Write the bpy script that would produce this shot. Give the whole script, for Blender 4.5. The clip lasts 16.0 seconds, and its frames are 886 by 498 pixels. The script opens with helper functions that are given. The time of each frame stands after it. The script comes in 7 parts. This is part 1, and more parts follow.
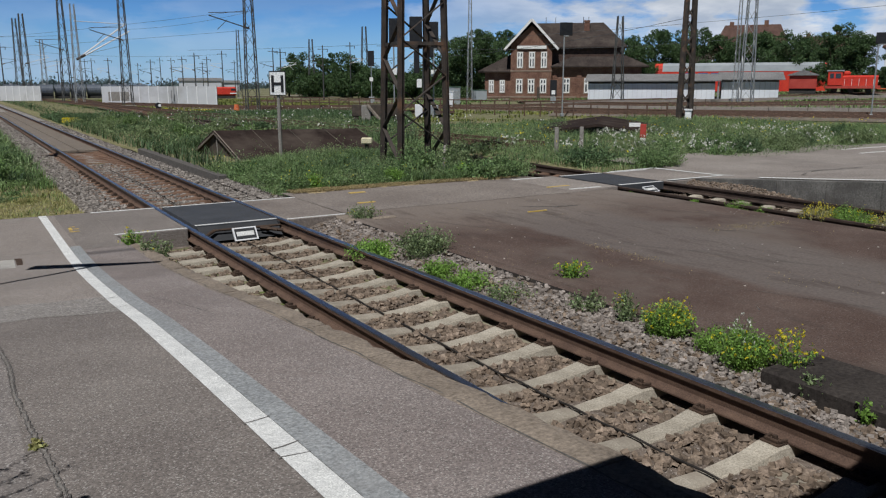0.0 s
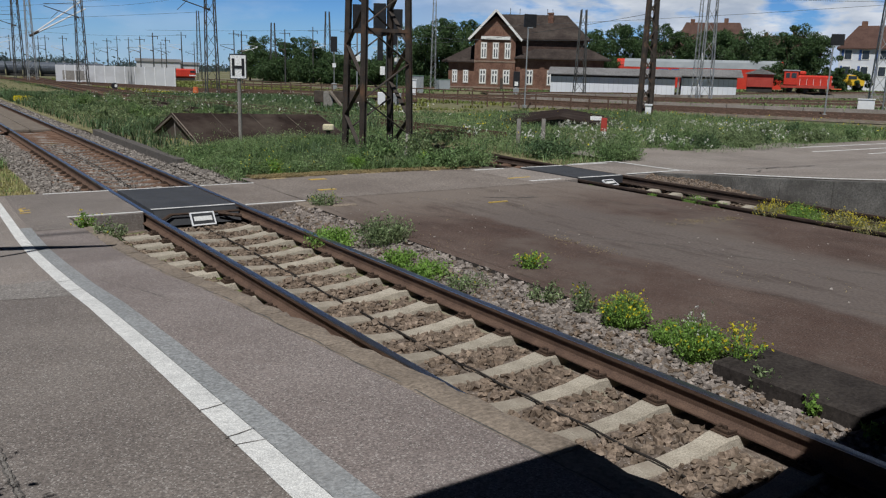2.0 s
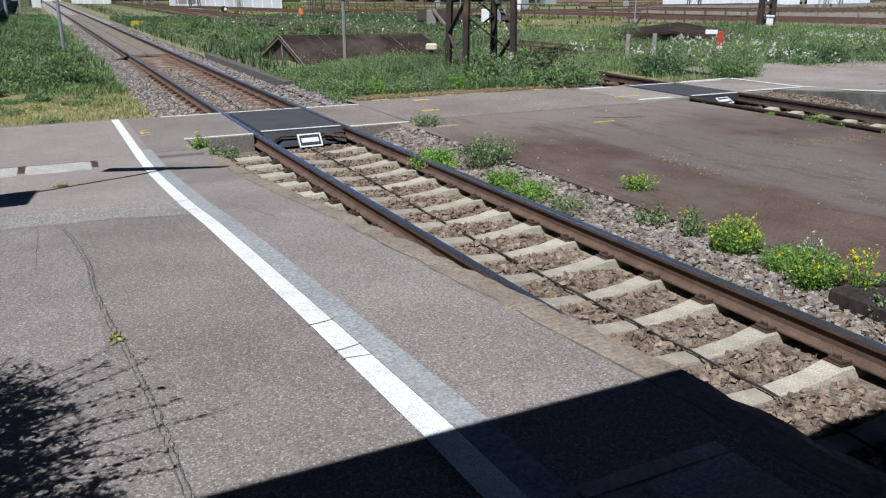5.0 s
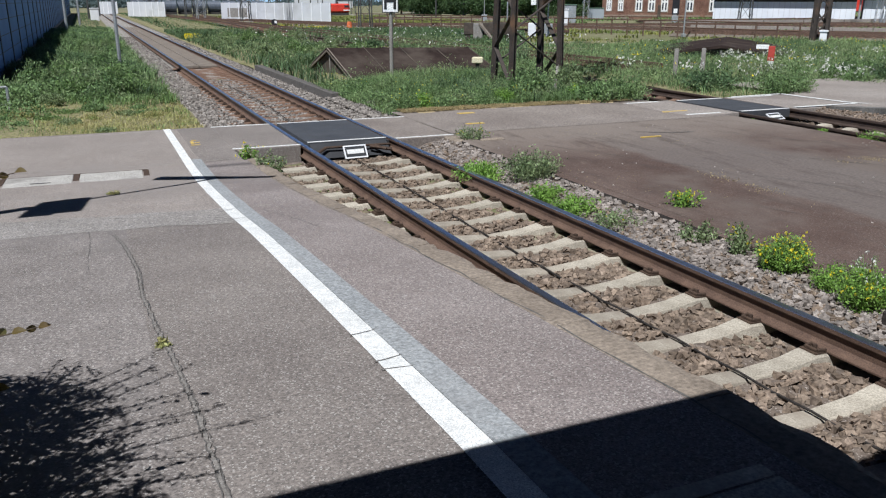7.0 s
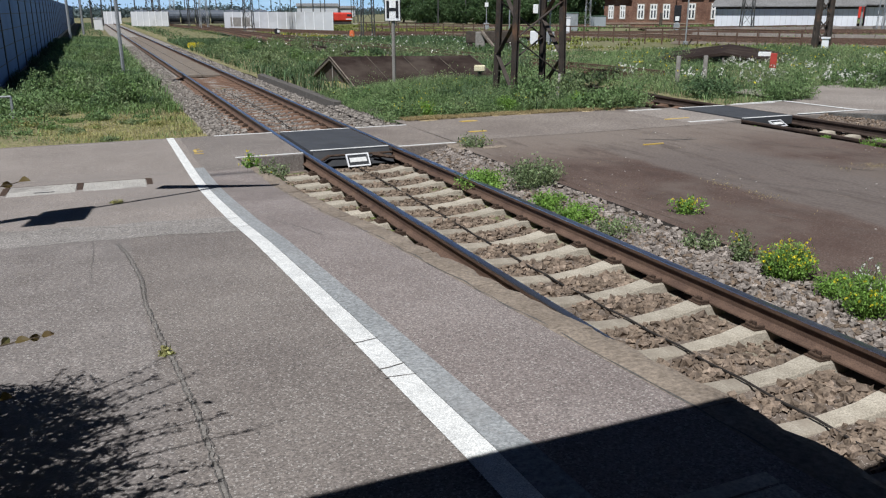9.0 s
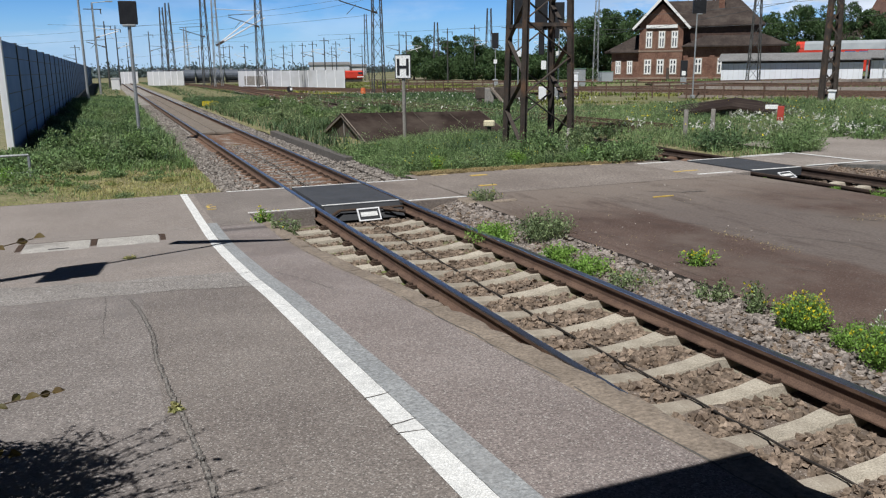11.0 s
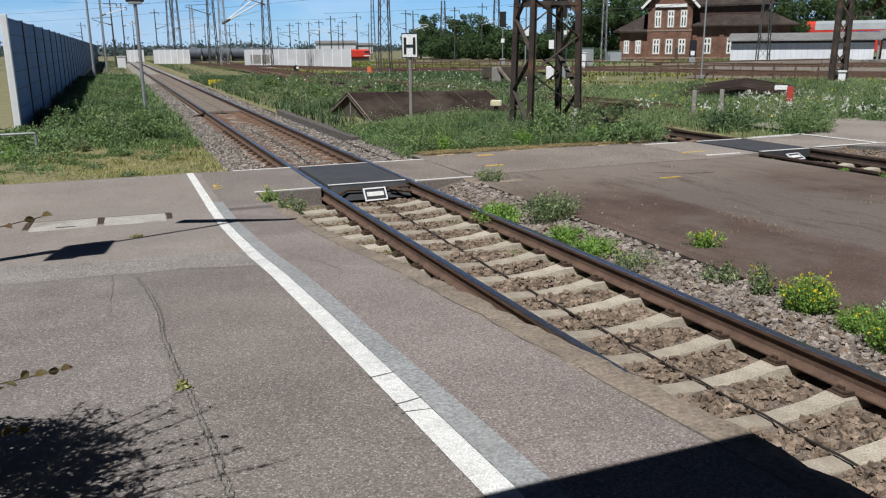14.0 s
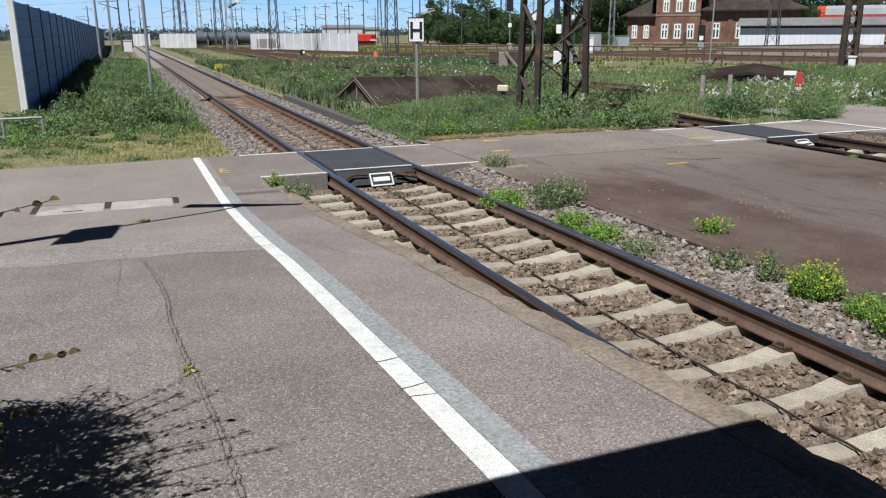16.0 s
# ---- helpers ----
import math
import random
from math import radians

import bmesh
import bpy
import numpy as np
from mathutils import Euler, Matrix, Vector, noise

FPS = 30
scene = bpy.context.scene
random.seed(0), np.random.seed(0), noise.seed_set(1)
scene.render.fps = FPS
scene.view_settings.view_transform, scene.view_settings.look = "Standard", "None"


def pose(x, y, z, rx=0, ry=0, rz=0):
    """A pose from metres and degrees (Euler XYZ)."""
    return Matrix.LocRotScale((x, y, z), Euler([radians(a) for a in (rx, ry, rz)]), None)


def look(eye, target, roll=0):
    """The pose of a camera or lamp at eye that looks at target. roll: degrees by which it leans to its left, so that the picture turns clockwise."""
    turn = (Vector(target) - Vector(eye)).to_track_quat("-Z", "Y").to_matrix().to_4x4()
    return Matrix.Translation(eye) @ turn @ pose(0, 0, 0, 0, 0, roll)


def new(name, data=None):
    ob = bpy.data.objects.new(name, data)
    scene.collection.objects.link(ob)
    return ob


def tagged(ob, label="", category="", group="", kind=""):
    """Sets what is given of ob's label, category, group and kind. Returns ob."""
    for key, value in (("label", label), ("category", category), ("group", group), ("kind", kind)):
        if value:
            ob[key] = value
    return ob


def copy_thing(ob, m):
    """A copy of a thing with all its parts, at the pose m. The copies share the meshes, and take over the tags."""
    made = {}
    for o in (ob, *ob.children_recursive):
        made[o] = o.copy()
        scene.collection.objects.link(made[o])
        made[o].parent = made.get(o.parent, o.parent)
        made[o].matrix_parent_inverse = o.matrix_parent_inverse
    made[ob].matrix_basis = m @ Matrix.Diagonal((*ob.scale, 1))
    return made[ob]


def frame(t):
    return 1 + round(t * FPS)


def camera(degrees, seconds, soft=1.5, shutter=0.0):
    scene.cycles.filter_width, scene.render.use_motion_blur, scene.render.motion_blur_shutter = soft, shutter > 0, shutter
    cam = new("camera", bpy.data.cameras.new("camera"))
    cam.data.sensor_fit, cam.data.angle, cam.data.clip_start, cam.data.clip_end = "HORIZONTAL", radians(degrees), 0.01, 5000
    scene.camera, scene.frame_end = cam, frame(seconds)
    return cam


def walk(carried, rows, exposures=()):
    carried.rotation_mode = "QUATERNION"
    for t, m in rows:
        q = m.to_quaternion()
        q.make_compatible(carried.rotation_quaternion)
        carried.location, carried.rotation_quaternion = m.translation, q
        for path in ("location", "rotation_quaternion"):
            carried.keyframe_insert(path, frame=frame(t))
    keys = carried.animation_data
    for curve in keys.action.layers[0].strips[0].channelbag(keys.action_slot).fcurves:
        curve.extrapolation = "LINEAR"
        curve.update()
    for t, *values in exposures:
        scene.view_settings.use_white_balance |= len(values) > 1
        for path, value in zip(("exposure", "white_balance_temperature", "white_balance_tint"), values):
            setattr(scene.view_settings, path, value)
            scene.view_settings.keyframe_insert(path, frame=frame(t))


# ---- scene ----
# The camera: it stands under the station canopy and turns.
cam = camera(58.49, 16.0, 1.2)
EYE = Vector((-3.672, -8.412, 2.142))
PATH = [
    (0, -31.40, -11.68, 0.04), (0.5, -31.61, -11.76, 0.02), (1, -31.93, -12.00, -0.57), (1.5, -33.74, -12.15, -1.65),
    (2, -34.35, -12.42, -1.62), (2.5, -34.38, -12.52, -1.63), (3, -34.47, -13.25, -1.48), (3.5, -29.84, -17.21, -0.19),
    (3.7, -29.40, -17.60, -0.24), (5.8, -24.80, -18.36, -0.00), (6, -24.37, -17.99, 0.01), (6.5, -23.51, -17.59, 0.07),
    (7, -23.54, -17.30, -0.19), (7.5, -23.68, -16.34, -0.04), (8, -23.78, -16.54, -0.10), (8.2, -23.73, -16.81, -0.19),
    (10.3, -22.63, -14.81, 0.79), (10.5, -22.61, -13.84, 0.76), (11, -22.53, -12.86, 0.59), (11.5, -22.41, -12.91, 0.23),
    (12, -22.34, -13.67, 0.08), (12.5, -22.10, -14.29, 0.11), (13, -22.09, -14.45, 0.09), (13.5, -22.15, -14.31, 0.17),
    (14, -22.07, -14.29, 0.41), (14.5, -22.06, -14.30, 0.43), (15, -21.85, -14.62, 0.38), (15.5, -21.58, -15.02, 0.35),
    (16, -21.61, -15.34, 0.32),
]


def aim(yaw, pitch, roll):
    y, p = radians(yaw), radians(pitch)
    way = Vector((-math.sin(y) * math.cos(p), math.cos(y) * math.cos(p), math.sin(p)))
    return look(EYE, EYE + way, -roll)


walk(cam, [(t, aim(a, b, c)) for t, a, b, c in PATH], [
    (0.0, -0.38, 6300, 10), (2.5, -0.42, 6350, 10), (3.0, -0.5, 6350, 10), (3.5, 0.0, 6200, 10), (5.8, 0.26, 5950, 10), (6.6, 0.22, 5950, 10), (7.2, 0.2, 6100, 10), (7.6, 0.08, 6150, 10),
    (8.2, 0.08, 6150, 10), (11.0, 0.02, 6380, 10), (12.8, 0.1, 6400, 10), (13.4, 0.08, 6400, 10), (14.5, 0.04, 6400, 10), (16.0, 0.22, 6300, 10)])

# ---- light ----
SUN_WAY = Vector((0.478, 0.43, -1.0)).normalized()
world = bpy.data.worlds.new("sky")
scene.world = world
world.use_nodes = True
wn, wl = world.node_tree.nodes, world.node_tree.links
wn.clear()
sky = wn.new("ShaderNodeTexSky")
sky.sky_type, sky.sun_disc = "NISHITA", False
sky.sun_elevation, sky.sun_rotation = radians(57), radians(228)
sky.air_density, sky.dust_density, sky.ozone_density = 1.0, 0.3, 2.5
def wnode(kind, **kw):
    nd = wn.new(kind)
    for k, v in kw.items():
        nd.inputs[k.replace("_", " ")].default_value = v
    return nd


def wmix(f, a, b, blend="MIX"):
    nd = wn.new("ShaderNodeMixRGB")
    nd.blend_type = blend
    for k, v in enumerate((f, a, b)):
        if isinstance(v, (int, float)):
            nd.inputs[k].default_value = v
        elif isinstance(v, tuple):
            nd.inputs[k].default_value = (*v, 1)
        else:
            wl.new(v, nd.inputs[k])
    return nd.outputs["Color"]


def wrange(value, lo, hi, to_lo=0.0, to_hi=1.0):
    nd = wnode("ShaderNodeMapRange", From_Min=lo, From_Max=hi, To_Min=to_lo, To_Max=to_hi)
    wl.new(value, nd.inputs["Value"])
    return nd.outputs["Result"]


def wtimes(a, b):
    nd = wn.new("ShaderNodeMath")
    nd.operation = "MULTIPLY"
    wl.new(a, nd.inputs[0])
    wl.new(b, nd.inputs[1])
    return nd.outputs["Value"]


def cloud_noise(scale, stretch, shift, detail=9):
    m = wnode("ShaderNodeMapping", Scale=stretch, Location=shift)
    wl.new(tc.outputs["Generated"], m.inputs["Vector"])
    nd = wnode("ShaderNodeTexNoise", Scale=scale, Detail=detail, Roughness=0.56)
    wl.new(m.outputs["Vector"], nd.inputs["Vector"])
    return nd.outputs["Fac"]


tc = wn.new("ShaderNodeTexCoord")
sep = wn.new("ShaderNodeSeparateXYZ")
wl.new(tc.outputs["Generated"], sep.inputs["Vector"])
# blue that deepens overhead
deep = wrange(sep.outputs["Z"], 0.05, 0.25)
blue = wmix(1.0, sky.outputs["Color"], wmix(deep, (0.50, 0.88, 1.48), (0.24, 0.66, 1.55)), "MULTIPLY")
# cumulus in the east half (+x), with grey-blue bases; thin wisps elsewhere
puffs = cloud_noise(3.1, (2.2, 2.2, 7.0), (0.35, 0.1, 0.2))
base_ = cloud_noise(3.1, (2.2, 2.2, 7.0), (0.35, 0.1, 0.32))
cover = wtimes(wrange(puffs, 0.44, 0.54), wrange(sep.outputs["X"], 0.42, 0.72, 0.15, 1.0))
cloud = wmix(wrange(base_, 0.42, 0.62), (11.6, 12.1, 12.9), (6.6, 7.6, 9.2))
body = wmix(cover, blue, cloud)
# grey-violet haze low over the far yard
low = wtimes(wrange(sep.outputs["Z"], 0.0, 0.075, 1.0, 0.0), wrange(cloud_noise(2.0, (2.0, 2.0, 12.0), (0.1, 0.4, 0.0), 5), 0.35, 0.6, 0.25, 0.75))
body = wmix(low, body, (4.3, 5.8, 8.3))
# bright at the horizon, dim overhead
lit = wn.new("ShaderNodeVectorMath")
lit.operation = "SCALE"
wl.new(body, lit.inputs[0])
wl.new(wrange(sep.outputs["Z"], 0.0, 0.30, 2.85, 0.10), lit.inputs["Scale"])
bg = wnode("ShaderNodeBackground", Strength=0.037)
wo = wn.new("ShaderNodeOutputWorld")
wl.new(lit.outputs["Vector"], bg.inputs["Color"])
wl.new(bg.outputs["Background"], wo.inputs["Surface"])

sun = new("sun", bpy.data.lights.new("sun", "SUN"))
sun.data.energy, sun.data.angle, sun.data.color = 5.0, radians(0.53), (1.0, 0.985, 0.955)
sun.matrix_world = look((0, 0, 60), Vector((0, 0, 60)) + SUN_WAY)

# ---- materials ----
MATS = {}


def mat(name, a, b, scale=4.0, rough=0.85, bump=0.0, fine=60.0, metal=0.0, speck=None, speck_at=0.62, vary=0.0, island=0.0, stain=None, coat=0.0, rough2=None, agg=0.0, agg_amt=0.45, pale_amt=0.55, spec=0.35):
    """Two colours mixed by a coarse noise, a fine grain, optional specks and stains, and bump."""
    if name in MATS:
        return MATS[name]
    m = bpy.data.materials.new(name)
    m.use_nodes = True
    n, l = m.node_tree.nodes, m.node_tree.links
    p = n["Principled BSDF"]
    p.inputs["Roughness"].default_value, p.inputs["Metallic"].default_value = rough, metal
    p.inputs["Specular IOR Level"].default_value = spec
    p.inputs["Coat Weight"].default_value = coat
    geo = n.new("ShaderNodeTexCoord")

    def noise_at(s, detail=5.0, r=0.6):
        t = n.new("ShaderNodeTexNoise")
        t.inputs["Scale"].default_value, t.inputs["Detail"].default_value, t.inputs["Roughness"].default_value = s, detail, r
        l.new(geo.outputs["Object"], t.inputs["Vector"])
        return t.outputs["Fac"]

    def ramp(f, lo, hi):
        r = n.new("ShaderNodeMapRange")
        r.inputs["From Min"].default_value, r.inputs["From Max"].default_value = lo, hi
        l.new(f, r.inputs["Value"])
        return r.outputs["Result"]

    def mix(f, x, y, kind="MIX"):
        r = n.new("ShaderNodeMixRGB")
        r.blend_type = kind
        for i, v in ((0, f), (1, x), (2, y)):
            if isinstance(v, (int, float)):
                r.inputs[i].default_value = v
            elif isinstance(v, tuple):
                r.inputs[i].default_value = (*v, 1)
            else:
                l.new(v, r.inputs[i])
        return r.outputs["Color"]

    coarse, grain = noise_at(scale), noise_at(fine, 3.0, 0.7)
    col = mix(ramp(coarse, 0.34, 0.66), a, b)
    col = mix(0.75, col, mix(ramp(grain, 0.3, 0.7), (0.45, 0.45, 0.45), (1.55, 1.55, 1.55)), "MULTIPLY") if bump >= 0 else col
    if agg:
        v = n.new("ShaderNodeTexVoronoi")
        v.inputs["Scale"].default_value = agg
        l.new(geo.outputs["Object"], v.inputs["Vector"])
        sp = n.new("ShaderNodeSeparateXYZ")
        l.new(v.outputs["Color"], sp.inputs["Vector"])
        col = mix(agg_amt, col, mix(ramp(sp.outputs["X"], 0.0, 1.0), (0.35, 0.35, 0.35), (1.65, 1.62, 1.58)), "MULTIPLY")
        pale = n.new("ShaderNodeMath")
        pale.operation = "GREATER_THAN"
        pale.inputs[1].default_value = 0.93
        l.new(sp.outputs["Y"], pale.inputs[0])
        lit = n.new("ShaderNodeMath")
        lit.operation = "MULTIPLY"
        lit.inputs[1].default_value = pale_amt
        l.new(pale.outputs["Value"], lit.inputs[0])
        col = mix(lit.outputs["Value"], col, (0.50, 0.47, 0.44))
    if speck:
        col = mix(ramp(noise_at(fine * 1.7, 2.0, 0.8), speck_at, speck_at + 0.06), col, speck)
    if stain:
        col = mix(ramp(noise_at(scale * 0.35, 7.0, 0.65), 0.52, 0.66), col, stain)
    if vary:
        info = n.new("ShaderNodeObjectInfo")
        v = n.new("ShaderNodeHueSaturation")
        l.new(ramp(info.outputs["Random"], -0.5 / vary + 0.5, 0.5 / vary + 0.5), v.inputs["Value"])
        r = n.new("ShaderNodeMapRange")
        r.inputs["To Min"].default_value, r.inputs["To Max"].default_value = 1 - vary, 1 + vary
        l.new(info.outputs["Random"], r.inputs["Value"])
        l.new(r.outputs["Result"], v.inputs["Value"])
        l.new(col, v.inputs["Color"])
        col = v.outputs["Color"]
    if island:
        info = n.new("ShaderNodeNewGeometry")
        v = n.new("ShaderNodeHueSaturation")
        r = n.new("ShaderNodeMapRange")
        r.inputs["To Min"].default_value, r.inputs["To Max"].default_value = 1 - island, 1 + island
        l.new(info.outputs["Random Per Island"], r.inputs["Value"])
        l.new(r.outputs["Result"], v.inputs["Value"])
        l.new(col, v.inputs["Color"])
        col = v.outputs["Color"]
    l.new(col, p.inputs["Base Color"])
    if rough2 is not None:
        r = n.new("ShaderNodeMapRange")
        r.inputs["To Min"].default_value, r.inputs["To Max"].default_value = rough, rough2
        l.new(coarse, r.inputs["Value"])
        l.new(r.outputs["Result"], p.inputs["Roughness"])
    if bump > 0:
        bp = n.new("ShaderNodeBump")
        bp.inputs["Strength"].default_value, bp.inputs["Distance"].default_value = 0.6, bump
        l.new(mix(0.4, grain, coarse), bp.inputs["Height"])
        l.new(bp.outputs["Normal"], p.inputs["Normal"])
    MATS[name] = m
    return m


def leaf_mat(name, a, b, island=0.35):
    m = mat(name, a, b, 1.2, 0.6, -1, 20, island=island)
    n, l = m.node_tree.nodes, m.node_tree.links
    p, out = n["Principled BSDF"], n["Material Output"]
    tr = n.new("ShaderNodeBsdfTranslucent")
    mx = n.new("ShaderNodeMixShader")
    mx.inputs[0].default_value = 0.3
    src = p.inputs["Base Color"].links[0].from_socket
    l.new(src, tr.inputs["Color"])
    l.new(p.outputs["BSDF"], mx.inputs[1])
    l.new(tr.outputs["BSDF"], mx.inputs[2])
    l.new(mx.outputs["Shader"], out.inputs["Surface"])
    return m


ASPHALT = mat("platform_asphalt", (0.160, 0.139, 0.127), (0.212, 0.187, 0.170), 0.9, 0.93, 0.004, 70, agg=150, stain=(0.20, 0.178, 0.165))
ASPHALT_EDGE = mat("edge_asphalt", (0.195, 0.165, 0.155), (0.245, 0.212, 0.200), 1.3, 0.93, 0.004, 70, agg=145, stain=(0.17, 0.145, 0.135))
ASPHALT_LIGHT = mat("dusty_asphalt", (0.205, 0.178, 0.160), (0.270, 0.236, 0.214), 0.8, 0.93, 0.004, 60, agg=145, stain=(0.235, 0.208, 0.19))
ASPHALT_ROUGH = mat("rough_asphalt", (0.20, 0.185, 0.172), (0.27, 0.25, 0.235), 1.8, 0.93, 0.006, 50, agg=105, agg_amt=0.6, pale_amt=0.8)
ASPHALT_GREY = mat("patch_asphalt", (0.168, 0.148, 0.137), (0.222, 0.198, 0.185), 1.6, 0.93, 0.005, 55, agg=135, stain=(0.165, 0.148, 0.138))
ASPHALT_BROWN = mat("brown_asphalt", (0.072, 0.046, 0.038), (0.122, 0.088, 0.074), 0.7, 0.95, 0.0012, 60, speck=(0.22, 0.185, 0.165), speck_at=0.73, stain=(0.145, 0.118, 0.102), agg=90, agg_amt=0.2, pale_amt=0.12, spec=0.2)


def worn_bands(m):
    """A grey worn lane along the track and a paler end towards the road, both with ragged borders."""
    n, l = m.node_tree.nodes, m.node_tree.links
    p = n["Principled BSDF"]
    tc_ = n.new("ShaderNodeTexCoord")
    nz = n.new("ShaderNodeTexNoise")
    nz.inputs["Scale"].default_value, nz.inputs["Detail"].default_value = 1.1, 8
    l.new(tc_.outputs["Object"], nz.inputs["Vector"])
    sp = n.new("ShaderNodeSeparateXYZ")
    l.new(tc_.outputs["Object"], sp.inputs["Vector"])

    def step(sock, lo, hi, wide, top=1.0):
        a = n.new("ShaderNodeMath")
        a.operation = "MULTIPLY_ADD"
        l.new(nz.outputs["Fac"], a.inputs[0])
        a.inputs[1].default_value = wide
        l.new(sock, a.inputs[2])
        r = n.new("ShaderNodeMapRange")
        r.interpolation_type = "SMOOTHSTEP"
        r.inputs["From Min"].default_value, r.inputs["From Max"].default_value = lo + wide / 2, hi + wide / 2
        r.inputs["To Max"].default_value = top
        l.new(a.outputs["Value"], r.inputs["Value"])
        return r.outputs["Result"]

    def over(f, colour):
        r = n.new("ShaderNodeMixRGB")
        l.new(f, r.inputs[0])
        l.new(p.inputs["Base Color"].links[0].from_socket, r.inputs[1])
        g = n.new("ShaderNodeMixRGB")
        g.blend_type, g.inputs[0].default_value, g.inputs[1].default_value = "MULTIPLY", 0.8, (*colour, 1)
        q = n.new("ShaderNodeTexNoise")
        q.inputs["Scale"].default_value, q.inputs["Detail"].default_value = 26.0, 6
        l.new(tc_.outputs["Object"], q.inputs["Vector"])
        w = n.new("ShaderNodeMapRange")
        w.inputs["From Min"].default_value, w.inputs["From Max"].default_value = 0.3, 0.7
        w.inputs["To Min"].default_value, w.inputs["To Max"].default_value = 0.75, 1.25
        l.new(q.outputs["Fac"], w.inputs["Value"])
        l.new(w.outputs["Result"], g.inputs[2])
        l.new(g.outputs["Color"], r.inputs[2])
        l.new(r.outputs["Color"], p.inputs["Base Color"])

    def streaks(scale, lo, hi, colour, amount):
        mpp = n.new("ShaderNodeMapping")
        mpp.inputs["Scale"].default_value = scale
        l.new(tc_.outputs["Object"], mpp.inputs["Vector"])
        q = n.new("ShaderNodeTexNoise")
        q.inputs["Scale"].default_value, q.inputs["Detail"].default_value, q.inputs["Roughness"].default_value = 1.0, 9, 0.7
        l.new(mpp.outputs["Vector"], q.inputs["Vector"])
        r = n.new("ShaderNodeMapRange")
        r.inputs["From Min"].default_value, r.inputs["From Max"].default_value, r.inputs["To Max"].default_value = lo, hi, amount
        l.new(q.outputs["Fac"], r.inputs["Value"])
        mx = n.new("ShaderNodeMixRGB")
        l.new(r.outputs["Result"], mx.inputs[0])
        l.new(p.inputs["Base Color"].links[0].from_socket, mx.inputs[1])
        mx.inputs[2].default_value = (*colour, 1)
        l.new(mx.outputs["Color"], p.inputs["Base Color"])

    k = n.new("ShaderNodeMath")
    k.operation = "MULTIPLY"
    l.new(step(sp.outputs["X"], 3.55, 3.8, 0.5, 0.8), k.inputs[0])
    inv = n.new("ShaderNodeMath")
    inv.operation = "SUBTRACT"
    inv.inputs[0].default_value = 1.0
    l.new(step(sp.outputs["X"], 5.4, 6.3, 0.8), inv.inputs[1])
    l.new(inv.outputs["Value"], k.inputs[1])
    over(k.outputs["Value"], (0.145, 0.124, 0.113))
    over(step(sp.outputs["Y"], 0.4, 3.6, 1.8, 0.9), (0.205, 0.172, 0.148))
    streaks((2.6, 0.7, 1.0), 0.52, 0.72, (0.062, 0.047, 0.041), 0.75)
    streaks((5.0, 1.6, 1.0), 0.60, 0.72, (0.215, 0.165, 0.130), 0.55)
    streaks((7.0, 16.0, 1.0), 0.665, 0.70, (0.36, 0.32, 0.28), 0.6)


worn_bands(ASPHALT_BROWN)
# near-black, painting the thin shadow line along the pavement edge
FACE = mat("shadow_line_face", (0.03, 0.026, 0.023), (0.055, 0.047, 0.042), 9, 0.95, 0.006, 60)
DUCT = mat("duct_lid_concrete", (0.33, 0.315, 0.29), (0.42, 0.40, 0.37), 3.5, 0.92, 0.003, 70, stain=(0.20, 0.185, 0.17), agg=120, agg_amt=0.3)
STRAW_DUST = mat("straw_litter", (0.36, 0.28, 0.16), (0.48, 0.39, 0.24), 7.0, 0.95, 0.01, 45, stain=(0.19, 0.155, 0.105))
ASPHALT_PALE = mat("pale_asphalt", (0.225, 0.195, 0.175), (0.29, 0.258, 0.232), 0.6, 0.92, 0.003, 30, stain=(0.185, 0.162, 0.146), agg=80, agg_amt=0.25, pale_amt=0.15)
ROAD = mat("road_asphalt", (0.180, 0.152, 0.134), (0.24, 0.208, 0.184), 0.7, 0.92, 0.003, 25, stain=(0.14, 0.116, 0.102), agg=80, agg_amt=0.25, pale_amt=0.15)
KERB = mat("kerb_concrete", (0.185, 0.150, 0.118), (0.270, 0.222, 0.176), 3.0, 0.93, 0.006, 40, speck=(0.18, 0.145, 0.12), speck_at=0.66)
CONCRETE = mat("concrete", (0.40, 0.37, 0.33), (0.50, 0.47, 0.42), 2.5, 0.9, 0.003, 60, stain=(0.27, 0.24, 0.21))
SLEEPER = mat("sleeper_concrete", (0.325, 0.288, 0.23), (0.43, 0.385, 0.315), 4.0, 0.92, 0.004, 80, vary=0.1, stain=(0.27, 0.23, 0.185))
RUST_SLEEPER = mat("rusty_sleeper", (0.13, 0.075, 0.05), (0.19, 0.12, 0.085), 4.0, 0.9, 0.006, 60, vary=0.15)
STONE = mat("ballast_stone", (0.145, 0.106, 0.077), (0.225, 0.174, 0.132), 6.0, 0.92, 0.004, 40, island=0.35, vary=0.12)
STONE_PART = mat("ballast_stone_single", (0.155, 0.114, 0.085), (0.26, 0.203, 0.158), 9.0, 0.92, 0.004, 40, vary=0.35)
BED = mat("ballast_dust", (0.11, 0.084, 0.066), (0.17, 0.135, 0.11), 9.0, 0.95, 0.03, 28, speck=(0.36, 0.31, 0.27), speck_at=0.6)
BED_GREY = mat("grey_ballast", (0.22, 0.20, 0.18), (0.31, 0.285, 0.26), 9.0, 0.95, 0.03, 24, speck=(0.42, 0.40, 0.37), speck_at=0.58)
BED_YARD = mat("yard_ballast", (0.12, 0.098, 0.078), (0.19, 0.16, 0.128), 2.0, 0.95, 0.03, 9, stain=(0.15, 0.155, 0.075))
